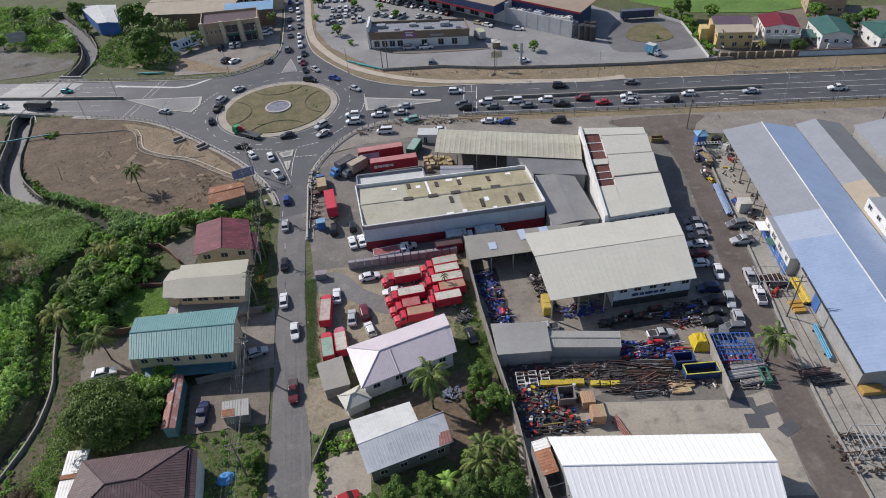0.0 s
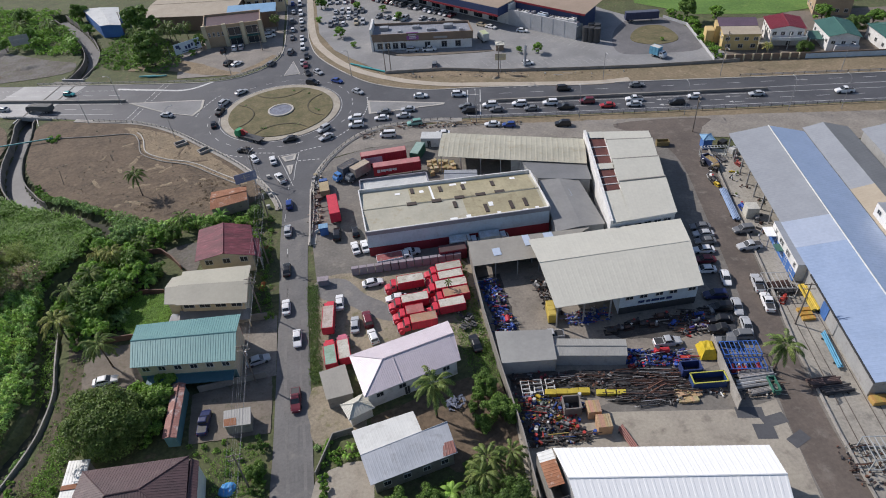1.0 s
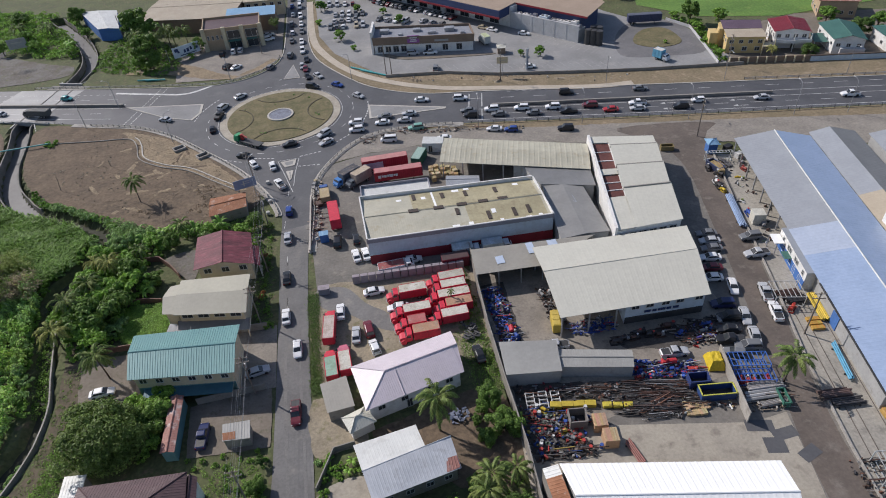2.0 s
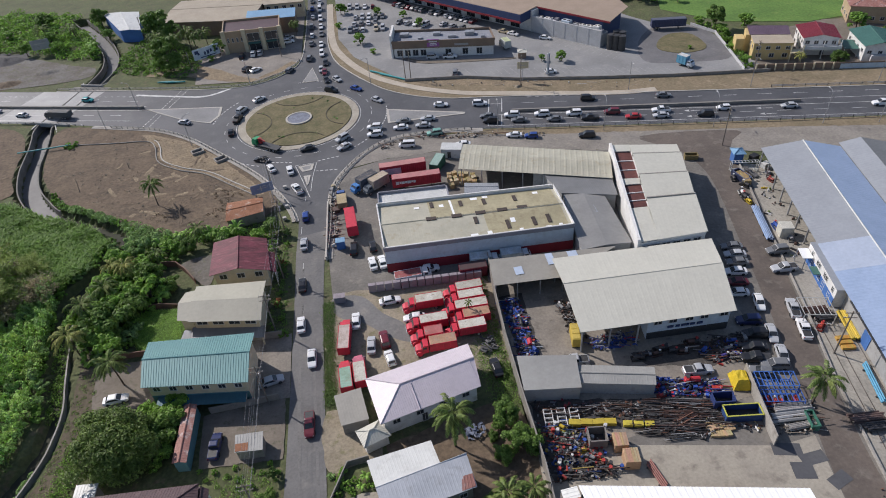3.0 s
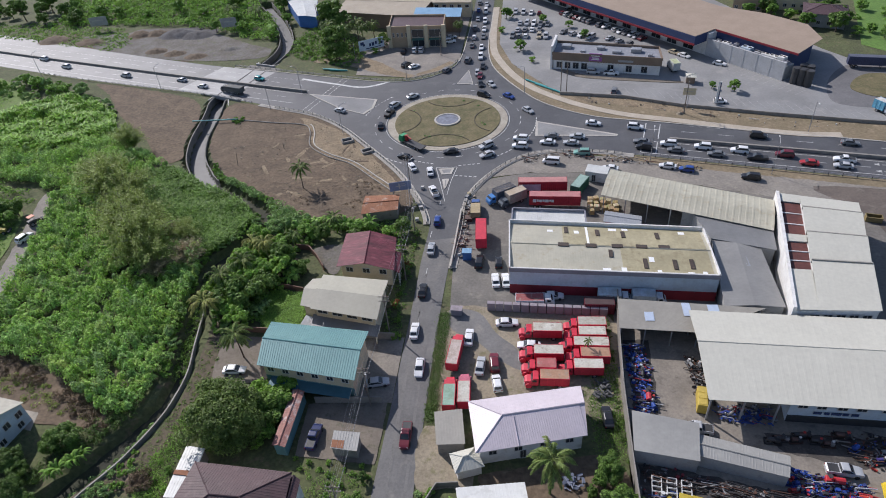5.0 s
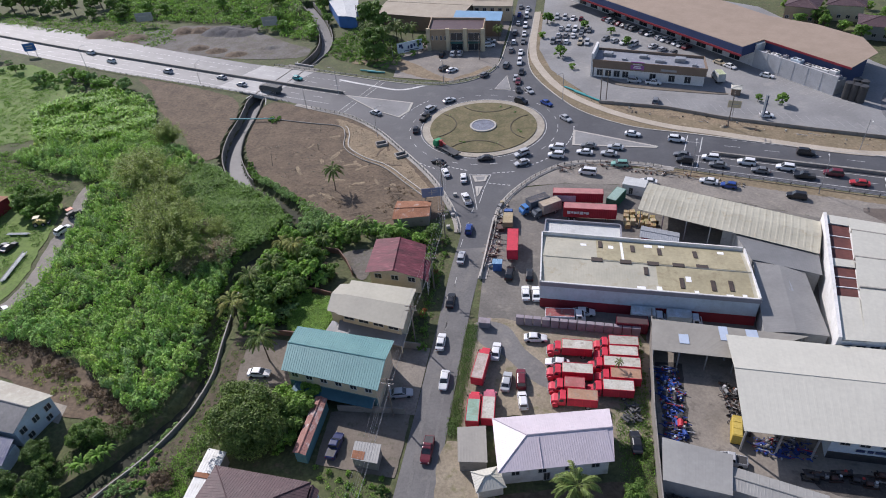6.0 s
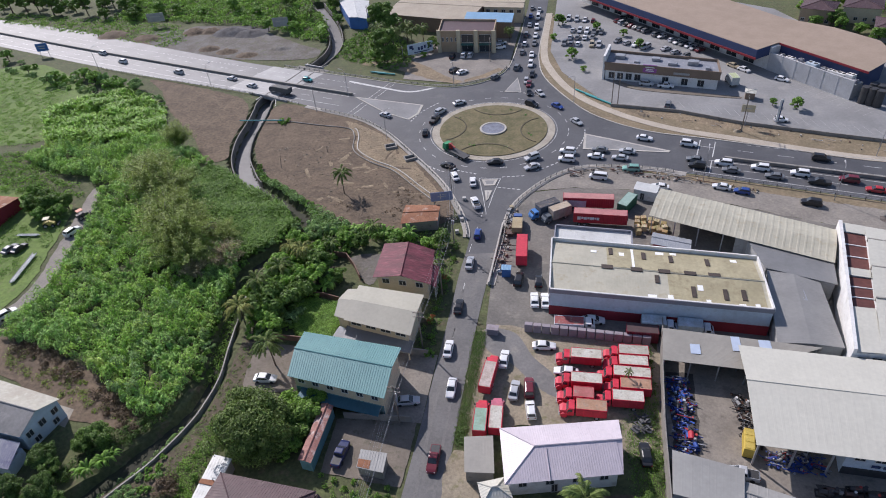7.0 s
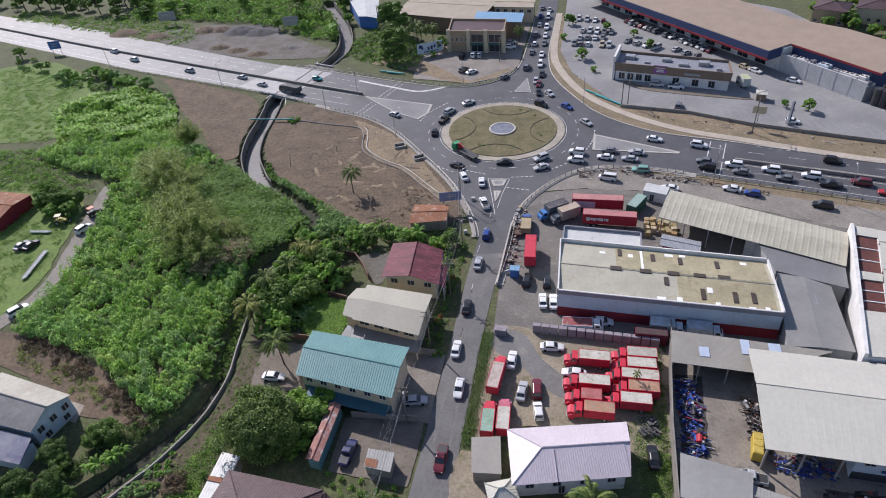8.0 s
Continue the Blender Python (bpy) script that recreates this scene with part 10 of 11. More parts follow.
def crate(x, y, heading, s, rgb, label, name="crate", slats=True, z=0.05):
    f = thing(name, label, name, at=pose(x, y, z, 0, 0, heading))
    bm = bmesh.new()
    box(bm, (0, 0, s[2] / 2), s, bevel=0.03)
    tinted_part("body", bm, rgb, f)
    if slats:
        n = max(3, int(s[0] / 0.35))
        for i in range(n):
            bm = bmesh.new()
            box(bm, (-s[0] / 2 + (i + 0.5) * s[0] / n, 0, s[2] + 0.03), (s[0] / n * 0.8, s[1], 0.05))
            tinted_part("slat", bm, tuple(c * rc.uniform(0.85, 1.1) for c in rgb), f)
    return f


def machine(x, y, heading, rgb, label, size=1.0, z=0.05):
    """A skid frame with a pump body, motor drum and valve wheels."""
    f = thing("machine_skid", label, "machine", "machines in the works yard", at=pose(x, y, z, 0, 0, heading))
    L, W = 2.4 * size, 1.1 * size
    bm = bmesh.new()
    for s in (-1, 1):
        box(bm, (0, s * W / 2, 0.15), (L, 0.14, 0.3))
        box(bm, (s * L / 2, 0, 0.15), (0.14, W, 0.3))
    tinted_part("skid", bm, tuple(c * 0.6 for c in rgb), f)
    bm = bmesh.new()
    rod(bm, (-L * 0.35, 0, 0.75 * size), (L * 0.1, 0, 0.75 * size), 0.38 * size, 10)
    tinted_part("drum", bm, rgb, f)
    bm = bmesh.new()
    box(bm, (L * 0.28, 0, 0.6 * size), (0.7 * size, 0.7 * size, 0.8 * size), bevel=0.06)
    tinted_part("housing", bm, rc.choice((DRK, rgb, GRY)), f)
    bm = bmesh.new()
    rod(bm, (L * 0.28, 0, 1.0 * size), (L * 0.28, 0, 1.4 * size), 0.06, 6)
    rod(bm, (L * 0.28, 0, 1.36 * size), (L * 0.28, 0, 1.42 * size), 0.26 * size, 10)
    tinted_part("valve_wheel", bm, rc.choice((ORG, WHT, DRK)), f)


def rack_frame(x, y, heading, s, rgb, label, z=0.05):
    f = thing("steel_rack", label, "rack", at=pose(x, y, z, 0, 0, heading))
    for dx in (-1, 1):
        for dy in (-1, 1):
            bm = bmesh.new()
            box(bm, (dx * s[0] / 2, dy * s[1] / 2, s[2] / 2), (0.14, 0.14, s[2]))
            tinted_part("upright", bm, rgb, f)
    for zz in (0.3, s[2]):
        for dy in (-1, 1):
            bm = bmesh.new()
            box(bm, (0, dy * s[1] / 2, zz), (s[0], 0.12, 0.12))
            tinted_part("beam", bm, rgb, f)
        n = max(2, int(s[0] / 0.8))
        for i in range(n + 1):
            bm = bmesh.new()
            box(bm, (-s[0] / 2 + i * s[0] / n, 0, zz), (0.1, s[1], 0.1))
            tinted_part("cross_bar", bm, rgb, f)


def skip(x, y, heading, s, rgb, label, rim=None):
    f = thing("open_bin", label, "bin", at=pose(x, y, 0.05, 0, 0, heading))
    for dx, dy, sx, sy in ((0, s[1] / 2, s[0], 0.1), (0, -s[1] / 2, s[0], 0.1), (s[0] / 2, 0, 0.1, s[1]), (-s[0] / 2, 0, 0.1, s[1])):
        bm = bmesh.new()
        box(bm, (dx, dy, s[2] / 2), (sx, sy, s[2]))
        tinted_part("side", bm, rgb, f)
        bm = bmesh.new()
        box(bm, (dx, dy, s[2] + 0.04), (sx + 0.1, sy + 0.1, 0.1))
        tinted_part("rim", bm, rim or rgb, f)
    bm = bmesh.new()
    box(bm, (0, 0, 0.1), (s[0] - 0.1, s[1] - 0.1, 0.12))
    tinted_part("floor", bm, DRK, f)


def drum(x, y, rgb, label, r=0.3, h=0.9):
    f = thing("drum", label, "drum", "drums in the works yard", at=pose(x, y, 0.05))
    bm = bmesh.new()
    rod(bm, (0, 0, 0), (0, 0, h), r, 12)
    for z in (h * 0.33, h * 0.66):
        rod(bm, (0, 0, z - 0.02), (0, 0, z + 0.02), r + 0.025, 12)
    tinted_part("barrel", bm, rgb, f)


def tyre_ring(x, y, rgb, r=0.55, z=0.05):
    f = thing("ring_flange", "round steel ring lying on the concrete", "ring", "rings in the works yard", at=pose(x, y, z, rc.uniform(-1, 1), rc.uniform(-1, 1), 0))
    bm = bmesh.new()
    n = 14
    v = [[bm.verts.new((rr * math.cos(2 * math.pi * i / n), rr * math.sin(2 * math.pi * i / n), zz)) for i in range(n)] for rr, zz in ((r, 0), (r, 0.2), (r * 0.6, 0.2), (r * 0.6, 0))]
    for k in range(4):
        for i in range(n):
            j = (i + 1) % n
            bm.faces.new((v[k][i], v[k][j], v[(k + 1) % 4][j], v[(k + 1) % 4][i]))
    tinted_part("ring", bm, rgb, f)


RUST = (0.11, 0.055, 0.038)


def bar_pile(x, y, heading, length, width, n, label, tones):
    """Thin steel bars lying criss-cross in layers on bearers."""
    f = thing("steel_pile", label, "steel pile", "steel stacked in the works yard", at=pose(x, y, 0.05, 0, 0, heading))
    for s in (-0.3, 0.3):
        bm = bmesh.new()
        box(bm, (s * length, 0, 0.1), (0.15, width, 0.2))
        part("bearer", bm, "dark", f)
    for k in range(n):
        bm = bmesh.new()
        ln = length * rc.uniform(0.55, 1.1)
        th = rc.choice((0.05, 0.06, 0.08, 0.1))
        box(bm, (rc.uniform(-0.12, 0.12) * length, rc.uniform(-0.5, 0.5) * width, 0.24 + 0.5 * rc.random() ** 2), (ln, th, th), rc.gauss(0, 2), 0)
        tinted_part("bar", bm, rc.choice(tones), f)


def scrap(x, y, size, n, tones, label):
    """A loose pile of fittings: short tubes, blocks, plates and rings."""
    f = thing("scrap_pile", label, "scrap pile", "scrap piles in the works yard", at=pose(x, y, 0.05, 0, 0, rc.uniform(0, 180)))
    for k in range(n):
        bm = bmesh.new()
        cx, cy = rc.uniform(-0.5, 0.5) * size, rc.uniform(-0.5, 0.5) * size
        s = rc.uniform(0.16, 0.55)
        kind_ = rc.random()
        if kind_ < 0.35:
            a = rc.uniform(0, 3.14)
            rod(bm, (cx - s * math.cos(a), cy - s * math.sin(a), s * 0.3), (cx + s * math.cos(a), cy + s * math.sin(a), s * 0.35), s * 0.3, 8)
        elif kind_ < 0.6:
            rod(bm, (cx, cy, 0), (cx, cy, s * 1.3), s * 0.45, 9)
        else:
            box(bm, (cx, cy, s * 0.4), (s * rc.uniform(0.6, 3.6), s * rc.uniform(0.25, 0.7), s * 0.8), rc.uniform(0, 180), 0)
        tinted_part("fitting", bm, rc.choice(tones), f)


DARKS = (DRK, DRK, (0.09, 0.08, 0.08), BRN, RUST, GRY)
for x, y, ln, w, n in ((39.5, 67.4, 5, 1.8, 18), (44.5, 66.3, 6, 1.8, 20), (48.4, 65.4, 3.6, 1.8, 14), (38.0, 65.4, 4, 1.8, 14), (42.5, 64.4, 7, 2.2, 26), (46.8, 63.6, 3.4, 1.6, 12), (38.6, 62.6, 4.5, 1.8, 16), (43.0, 61.8, 5.5, 1.8, 18), (33.6, 68.2, 5, 1.8, 16), (29, 69.2, 4, 1.4, 12)):
    bar_pile(x, y, rc.uniform(-15, -9), ln, w, n, "dark and rusty steel bars piled in layers", DARKS + DARKS + ((0.3, 0.28, 0.26),))
bar_pile(40.6, 60.6, -4, 5.0, 1.0, 9, "pale and dark steel sections along the yard's open edge", (DRK, (0.5, 0.5, 0.5), (0.3, 0.3, 0.3)))
bar_pile(42.6, 63.4, 20, 4.5, 1.6, 12, "rusty brown tubes lying at an angle", (RUST, (0.3, 0.15, 0.1)))
MIXED = (DRK, DRK, DRK, BRN, BRN, GRY, GRY, (0.12, 0.12, 0.13), BLUE, (0.035, 0.08, 0.26), (0.3, 0.04, 0.035), (0.42, 0.05, 0.04), (0.45, 0.44, 0.42), (0.4, 0.3, 0.05), RUST, RUST, (0.2, 0.16, 0.13))
for k in range(12):
    scrap(20.6 + 1.5 * k + rc.uniform(-0.4, 0.4), 71.4 - 0.32 * k + rc.uniform(-0.7, 0.6), 1.7, 6, (DRK, DRK, BRN, RUST, (0.3, 0.04, 0.05), GRY), "dark scrap fittings piled against the store wall")
for k in range(20):
    scrap(19.6 + (k % 5) * 1.9 + rc.uniform(-0.5, 0.5), 65.6 - (k // 5) * 2.35 - (k % 5) * 0.3 + rc.uniform(-0.5, 0.5), 2.3, 9, MIXED, "mixed coloured pump fittings and scrap on the concrete")
for x, y in ((44.4, 60.2), (46.2, 62.2), (37.0, 63.2), (35.6, 65.6), (49.4, 61.4), (34.4, 66.8), (51.5, 60.2), (53.2, 60.0)):
    scrap(x, y, 1.7, 8, (DRK, GRY, BRN, RUST, WHT, (0.5, 0.4, 0.2)), "dark fittings and offcuts beside the steel piles")
for k in range(12):
    scrap(21.2 + rc.uniform(-0.4, 2.2), 82.4 + 1.2 * k, 1.9, 9, (BLUE, BLUE, (0.04, 0.12, 0.5), DRK, GRY, (0.5, 0.55, 0.6)), "blue valve bodies lined up along the yard wall")
for k in range(8):
    scrap(31.4 + rc.uniform(-0.6, 1.0), 85.5 + 1.0 * k, 1.7, 8, (DRK, DRK, GRY, BRN, (0.3, 0.28, 0.26)), "grey and dark scrap at the shed's open end")
for k in range(6):
    scrap(34.2 + 1.1 * k, 81.6 + rc.uniform(0, 1.6), 1.5, 7, (BLUE, (0.06, 0.08, 0.3), GRY, DRK), "blue fittings under the shed roof")
for k in range(12):
    scrap(41.6 + (k % 6) * 1.75, 71.6 - (k // 6) * 2.0 - (k % 6) * 0.45, 1.8, 7, (BLUE, BLUE, (0.04, 0.14, 0.55), DRK, (0.6, 0.04, 0.05)), "blue and red pump parts stacked together")
for k in range(9):
    scrap(52.5 + rc.uniform(0, 9), 73.6 + rc.uniform(0, 4.5), 1.9, 8, ((0.1, 0.06, 0.3), BLUE, DRK, GRY, BRN, WHT, ORG), "mixed machine parts before the workshop")


def litter(name, poly, n, size, material, label, seed, long=0.0, height=0.5):
    """Uncountable small offcuts and fittings strewn over a plan polygon, as one object; long: the share of bars."""
    rng = np.random.default_rng(seed)
    xs_, ys_ = [p[0] for p in poly], [p[1] for p in poly]
    cube = np.array([(x, y, z) for z in (-0.5, 0.5) for x, y in ((-0.5, -0.5), (0.5, -0.5), (0.5, 0.5), (-0.5, 0.5))])
    hexa = np.array([(0.5 * math.cos(math.pi * i / 3), 0.5 * math.sin(math.pi * i / 3), z) for z in (-0.5, 0.5) for i in range(6)])
    verts, faces = [], []
    while n:
        p = (rng.uniform(min(xs_), max(xs_)), rng.uniform(min(ys_), max(ys_)))
        if not inside(p, poly):
            continue
        n -= 1
        s = rng.uniform(*size)
        bar = rng.random() < long
        dims = (s * rng.uniform(4, 9), s * 0.28, s * 0.28) if bar else (s * rng.uniform(0.5, 1.5), s * rng.uniform(0.4, 1.0), s * rng.uniform(0.4, 1.2))
        shape = cube if bar or rng.random() < 0.55 else hexa
        tilt = rng.normal(0, 0.05 if bar else 0.25)
        if shape is hexa and rng.random() < 0.5:
            tilt = math.pi / 2
        r = (Euler((0, 0, rng.normal(-0.2, 0.16) if bar else rng.uniform(0, 6.28))).to_matrix() @ Euler((tilt, tilt * 0.3, 0)).to_matrix())
        z = 0.06 + max(dims) * (0.12 if bar else 0.3) + height * rng.random() ** 2
        j = len(verts)
        verts += [tuple(r @ Vector(v * np.array(dims)) + Vector((*p, z))) for v in shape]
        k = len(shape) // 2
        faces += [tuple(range(j + k - 1, j - 1, -1)), tuple(range(j + k, j + 2 * k))] + [(j + i, j + (i + 1) % k, j + k + (i + 1) % k, j + k + i) for i in range(k)]
    return tagged(new(name, sheet_mesh(name, verts, faces, material)), label, "scrap", kind="stuff")


litter("steel_offcuts", [(19.4, 71.4), (41, 67.4), (50.6, 65.6), (50.2, 60.6), (44, 59.8), (35, 62.4), (33, 66), (28, 67.6), (19.4, 69)], 620, (0.14, 0.42), "junk_dark", "dark steel offcuts and bars strewn over the yard", 71, 0.5)
litter("small_fittings", [(18.8, 68), (26, 67), (30, 63), (27, 60), (29.4, 56), (18.4, 56.6)], 260, (0.16, 0.55), "junk_mixed", "small coloured fittings strewn in the yard corner", 72, 0.2)
litter("pump_parts", [(41.6, 72.2), (52, 69.8), (51.6, 66.2), (41.6, 68.4)], 260, (0.18, 0.55), "junk_blue", "blue pump parts crowded together", 73, 0.15, 0.8)
litter("valve_parts", [(19.8, 98), (23.8, 98), (23.4, 82), (20, 82)], 300, (0.16, 0.5), "junk_blue", "blue valve parts lined up along the yard wall", 74, 0.15)
litter("machine_parts", [(49, 79.6), (62, 78.8), (62, 72.8), (53, 73)], 200, (0.18, 0.5), "junk_dark", "dark machine parts before the workshop", 75, 0.3)
litter("pipe_scrap", [(57, 62.6), (63.6, 61.4), (62.6, 56.6), (56.2, 57.6)], 150, (0.16, 0.45), "junk_pale", "pale pipe offcuts behind the partition wall", 76, 0.35)
litter("shed_scrap", [(30.4, 95), (33, 95), (33.6, 84), (31, 87)], 120, (0.18, 0.5), "junk_dark", "dark scrap at the shed's open end", 77, 0.2)
litter("roadside_rubble", [(0, 167), (12, 171.6), (26, 168.2), (48, 161.4), (47, 160), (26, 165), (10, 168), (3, 164)], 170, (0.14, 0.6), "junk_pale", "rubble and broken boards along the service track", 79, 0.25, 0.2)
litter("verge_rubble", [(6, 214.6), (13, 208), (33, 204), (62, 193.4), (90, 184), (88, 180), (60, 188), (32, 198), (14, 204)], 60, (0.14, 0.5), "junk_pale", "scattered stones and boards on the verge", 80, 0.2, 0.1)
litter("gate_rubble", [(-13.8, 148), (-10.8, 149), (-11.6, 136), (-13.2, 121), (-13.8, 121), (-13.6, 136)], 60, (0.18, 0.7), "junk_pale", "discarded boards and boxes along the low wall", 81, 0.04, 0.4)
litter("frame_parts", [(64.6, 47), (72, 45), (71, 38), (63.6, 39)], 150, (0.16, 0.45), "junk_dark", "dark frame parts and cables beside the drive", 82, 0.12, 0.5)
RISE = [(-69, 194), (-57, 187), (-46.5, 175.5), (-38, 163), (-31.4, 153), (-36, 154.5), (-44, 163.5), (-54, 170.6), (-62, 179), (-66, 189)]
litter("tan_clods", RISE, 260, (0.08, 0.2), "dirt_mid", "clods of tan earth left by the graders", 83, 0.0, 0.0)
litter("brown_clods", LOT, 320, (0.08, 0.18), "dirt", "clods of brown earth over the bare lot", 84, 0.0, 0.0)
litter("shed_parts", [(33.4, 80.4), (42, 80.2), (42, 84), (33.4, 84)], 150, (0.16, 0.45), "junk_blue", "blue parts under the shed roof", 78, 0.2)
pipe_rack(34.4, 55, 100, 4.5, 4, (0.25, 0.1, 0.08), "long rusty red pipes lying on the concrete", 0.14, 1)
pipe_rack(59, 60.2, -4, 6, 3, (0.4, 0.4, 0.4), "grey pipes lying behind the partition wall", 0.3, 1)
pipe_rack(60, 58.4, 0, 5, 5, (0.3, 0.28, 0.26), "scrap pipes behind the partition wall", 0.12, 2)
pipe_rack(60.5, 61.8, -4, 6, 7, (0.35, 0.33, 0.32), "scrap pipes behind the partition wall", 0.14, 3)
for i in range(14):
    col = rc.choice((BLUE, BLUE, BLUE, DRK, DRK, GRY, ORG))
    machine(rc.uniform(40.5, 53.0), rc.uniform(66.4, 70.4), rc.uniform(-20, 160), col, {BLUE: "blue pump skid", DRK: "dark machine skid", GRY: "grey machine skid", ORG: "red pump skid"}[col] + " standing in the works yard", rc.uniform(0.5, 0.75))
for i in range(8):
    col = rc.choice((BLUE, DRK, DRK, ORG, GRY, GRY, YEL))
    machine(rc.uniform(19.6, 29.0), rc.uniform(56.8, 66.5), rc.uniform(0, 180), col, {BLUE: "blue", DRK: "dark", GRY: "grey", ORG: "red", YEL: "yellow"}[col] + " machine skid among scrap in the yard corner", rc.uniform(0.5, 0.85))
for i in range(7):
    machine(rc.uniform(20.2, 23.2), rc.uniform(82, 95), rc.uniform(70, 110), rc.choice((BLUE, BLUE, DRK, GRY)), "blue and grey machine skid along the yard wall", rc.uniform(0.6, 0.9))
for i in range(3):
    machine(rc.uniform(30.6, 33.2), rc.uniform(85, 93), rc.uniform(0, 180), rc.choice((DRK, DRK, GRY, BRN)), "dark scrap machine under the shed edge", rc.uniform(0.6, 0.95))
for i in range(8):
    machine(rc.uniform(34, 40), rc.uniform(81.4, 84), rc.uniform(0, 180), rc.choice((BLUE, GRY)), "blue machine skid under the shed roof", rc.uniform(0.5, 0.7))
for i in range(6):
    machine(rc.uniform(52, 61), rc.uniform(74, 79), rc.uniform(0, 180), rc.choice((BLUE, (0.08, 0.06, 0.25), DRK, BRN, GRY)), "machine skid parked before the workshop", rc.uniform(0.7, 1.0))
for i in range(9):
    machine(rc.uniform(40, 56), rc.uniform(77, 79.4), rc.uniform(-8, 8), rc.choice((BRN, DRK, DRK)), "dark steel assembly in the workshop's shade", rc.uniform(0.8, 1.1))
machine(47.4, 70.2, 172, (0.5, 0.03, 0.04), "long red pressure vessel on a skid", 1.4)
machine(50.6, 67.8, -10, (0.55, 0.06, 0.04), "red pump housing on a blue skid", 0.9)
machine(22.6, 85.2, 86, (0.5, 0.03, 0.05), "red cylinder lying by the yard wall", 1.3)
for i in range(26):
    tyre_ring(rc.uniform(20, 24.5), rc.uniform(58, 66), rc.choice((DRK, GRY, ORG, (0.2, 0.3, 0.2), BLUE)), rc.uniform(0.35, 0.6))
for i in range(18):
    drum(rc.uniform(20, 30), rc.uniform(57, 67), rc.choice((BLUE, ORG, DRK, WHT, GRY)), "steel drum in the scrap corner of the yard")
for x, y in ((21.3, 68.2), (23.5, 68.0), (25.6, 67.6)):
    rack_frame(x, y, 82, (3.4, 1.4, 0.5), WHT, "white steel frame lying in the yard")
crate(30.8, 61.0, -8, (2.2, 2.4, 2.0), (0.5, 0.32, 0.19), "tall pale wooden crate with slatted top")
crate(31.4, 57.9, -8, (2.3, 2.5, 2.1), (0.5, 0.32, 0.19), "tall pale wooden crate with slatted top")
skip(27.6, 62.6, -8, (2.8, 2.6, 2.0), (0.22, 0.2, 0.18), "open steel box in the yard corner")
for i in range(4):
    crate(25.2 + 1.9 * i, 66.4 - 0.35 * i, -10 + rc.uniform(-6, 6), (1.9, 1.1, 0.8), (0.5, 0.38, 0.04), "yellow steel bin holding fittings", "steel_bin", False)
for i in range(3):
    crate(33.6 + 1.7 * i, 64.5 - 0.4 * i, -12, (1.5, 1.0, 0.6), (0.55, 0.45, 0.05), "yellow steel bin holding fittings", "steel_bin", False)
for i in range(7):
    crate(46.2 + (i % 4) * 1.0, 60.9 - (i // 4) * 1.1 - 0.15 * (i % 4), rc.uniform(-30, 20), (1.3, 1.0, 0.3 + 0.25 * rc.random()), (0.5, 0.37, 0.2), "pale wooden pallet stack", "pallet")
skip(52.0, 62.3, -8, (5.8, 2.2, 1.6), (0.03, 0.07, 0.2), "navy open bin with a yellow rim", (0.5, 0.5, 0.08))
skip(50.2, 65.2, -8, (3.4, 2.0, 1.8), (0.03, 0.05, 0.16), "navy open bin beside the racks")
rack_frame(60, 66.4, -12, (6.4, 3.0, 2.4), (0.06, 0.16, 0.5), "blue steel rack loaded with gear")
rack_frame(59.4, 63.6, -12, (6.8, 2.4, 1.6), (0.05, 0.13, 0.45), "blue steel rack loaded with gear")
for i in range(5):
    machine(57.4 + 1.1 * i, 63.8 - 0.2 * i, 80, rc.choice((ORG, (0.5, 0.04, 0.05), DRK)), "red pump standing on the rack", 0.6, 0.4)
# yellow tarpaulin over a load
f = thing("covered_load", "load under a creased yellow tarpaulin", "tarpaulin", at=pose(55.2, 68.6, 0.05, 0, 0, -12))
bm = bmesh.new()
bmesh.ops.create_grid(bm, x_segments=14, y_segments=14, size=1.9)
for v in bm.verts:
    e = max(abs(v.co.x), abs(v.co.y)) / 1.9
    v.co.z = 1.9 * (1 - max(0, e - 0.62) / 0.38 * 0.95) + 0.18 * noise.noise(v.co * 1.4) + 0.05
    v.co.x *= 0.8
tinted_part("tarpaulin", bm, (0.62, 0.45, 0.02), f)
bm = bmesh.new()
box(bm, (0, 0, 0.8), (1.7, 2.2, 1.6))
part("load", bm, "dark", f)
f = thing("generator", "tall yellow generator box at the shed edge", "generator", at=pose(31.2, 84.4, 0.05, 0, 0, 80))
bm = bmesh.new()
box(bm, (0, 0, 1.15), (4.2, 1.6, 2.1), bevel=0.06)
tinted_part("housing", bm, (0.52, 0.38, 0.06), f)
for dx in (-1.3, 0, 1.3):
    bm = bmesh.new()
    box(bm, (dx, 0, 2.22), (1.1, 1.3, 0.06))
    tinted_part("lid_panel", bm, (0.58, 0.44, 0.1), f)
    bm = bmesh.new()
    box(bm, (dx, -0.82, 1.2), (0.9, 0.05, 1.2))
    tinted_part("louvre_panel", bm, (0.3, 0.22, 0.05), f)
bm = bmesh.new()
box(bm, (0, 0, 0.06), (4.3, 1.5, 0.12))
tinted_part("skid", bm, DRK, f)
# tan boxes by the long shed
for i in range(16):
    crate(17.5 + (i % 5) * 1.5 + rc.uniform(-0.2, 0.2), 146.6 - (i // 5) * 1.9 - (i % 5) * 0.5 + rc.uniform(-0.3, 0.3), rc.uniform(-20, 20), (1.2, 1.1, rc.uniform(0.8, 1.5)), rc.choice(((0.45, 0.34, 0.18), (0.55, 0.46, 0.28), (0.4, 0.3, 0.14))), "stacked tan boxes on pallets beside the shed", "box_stack")
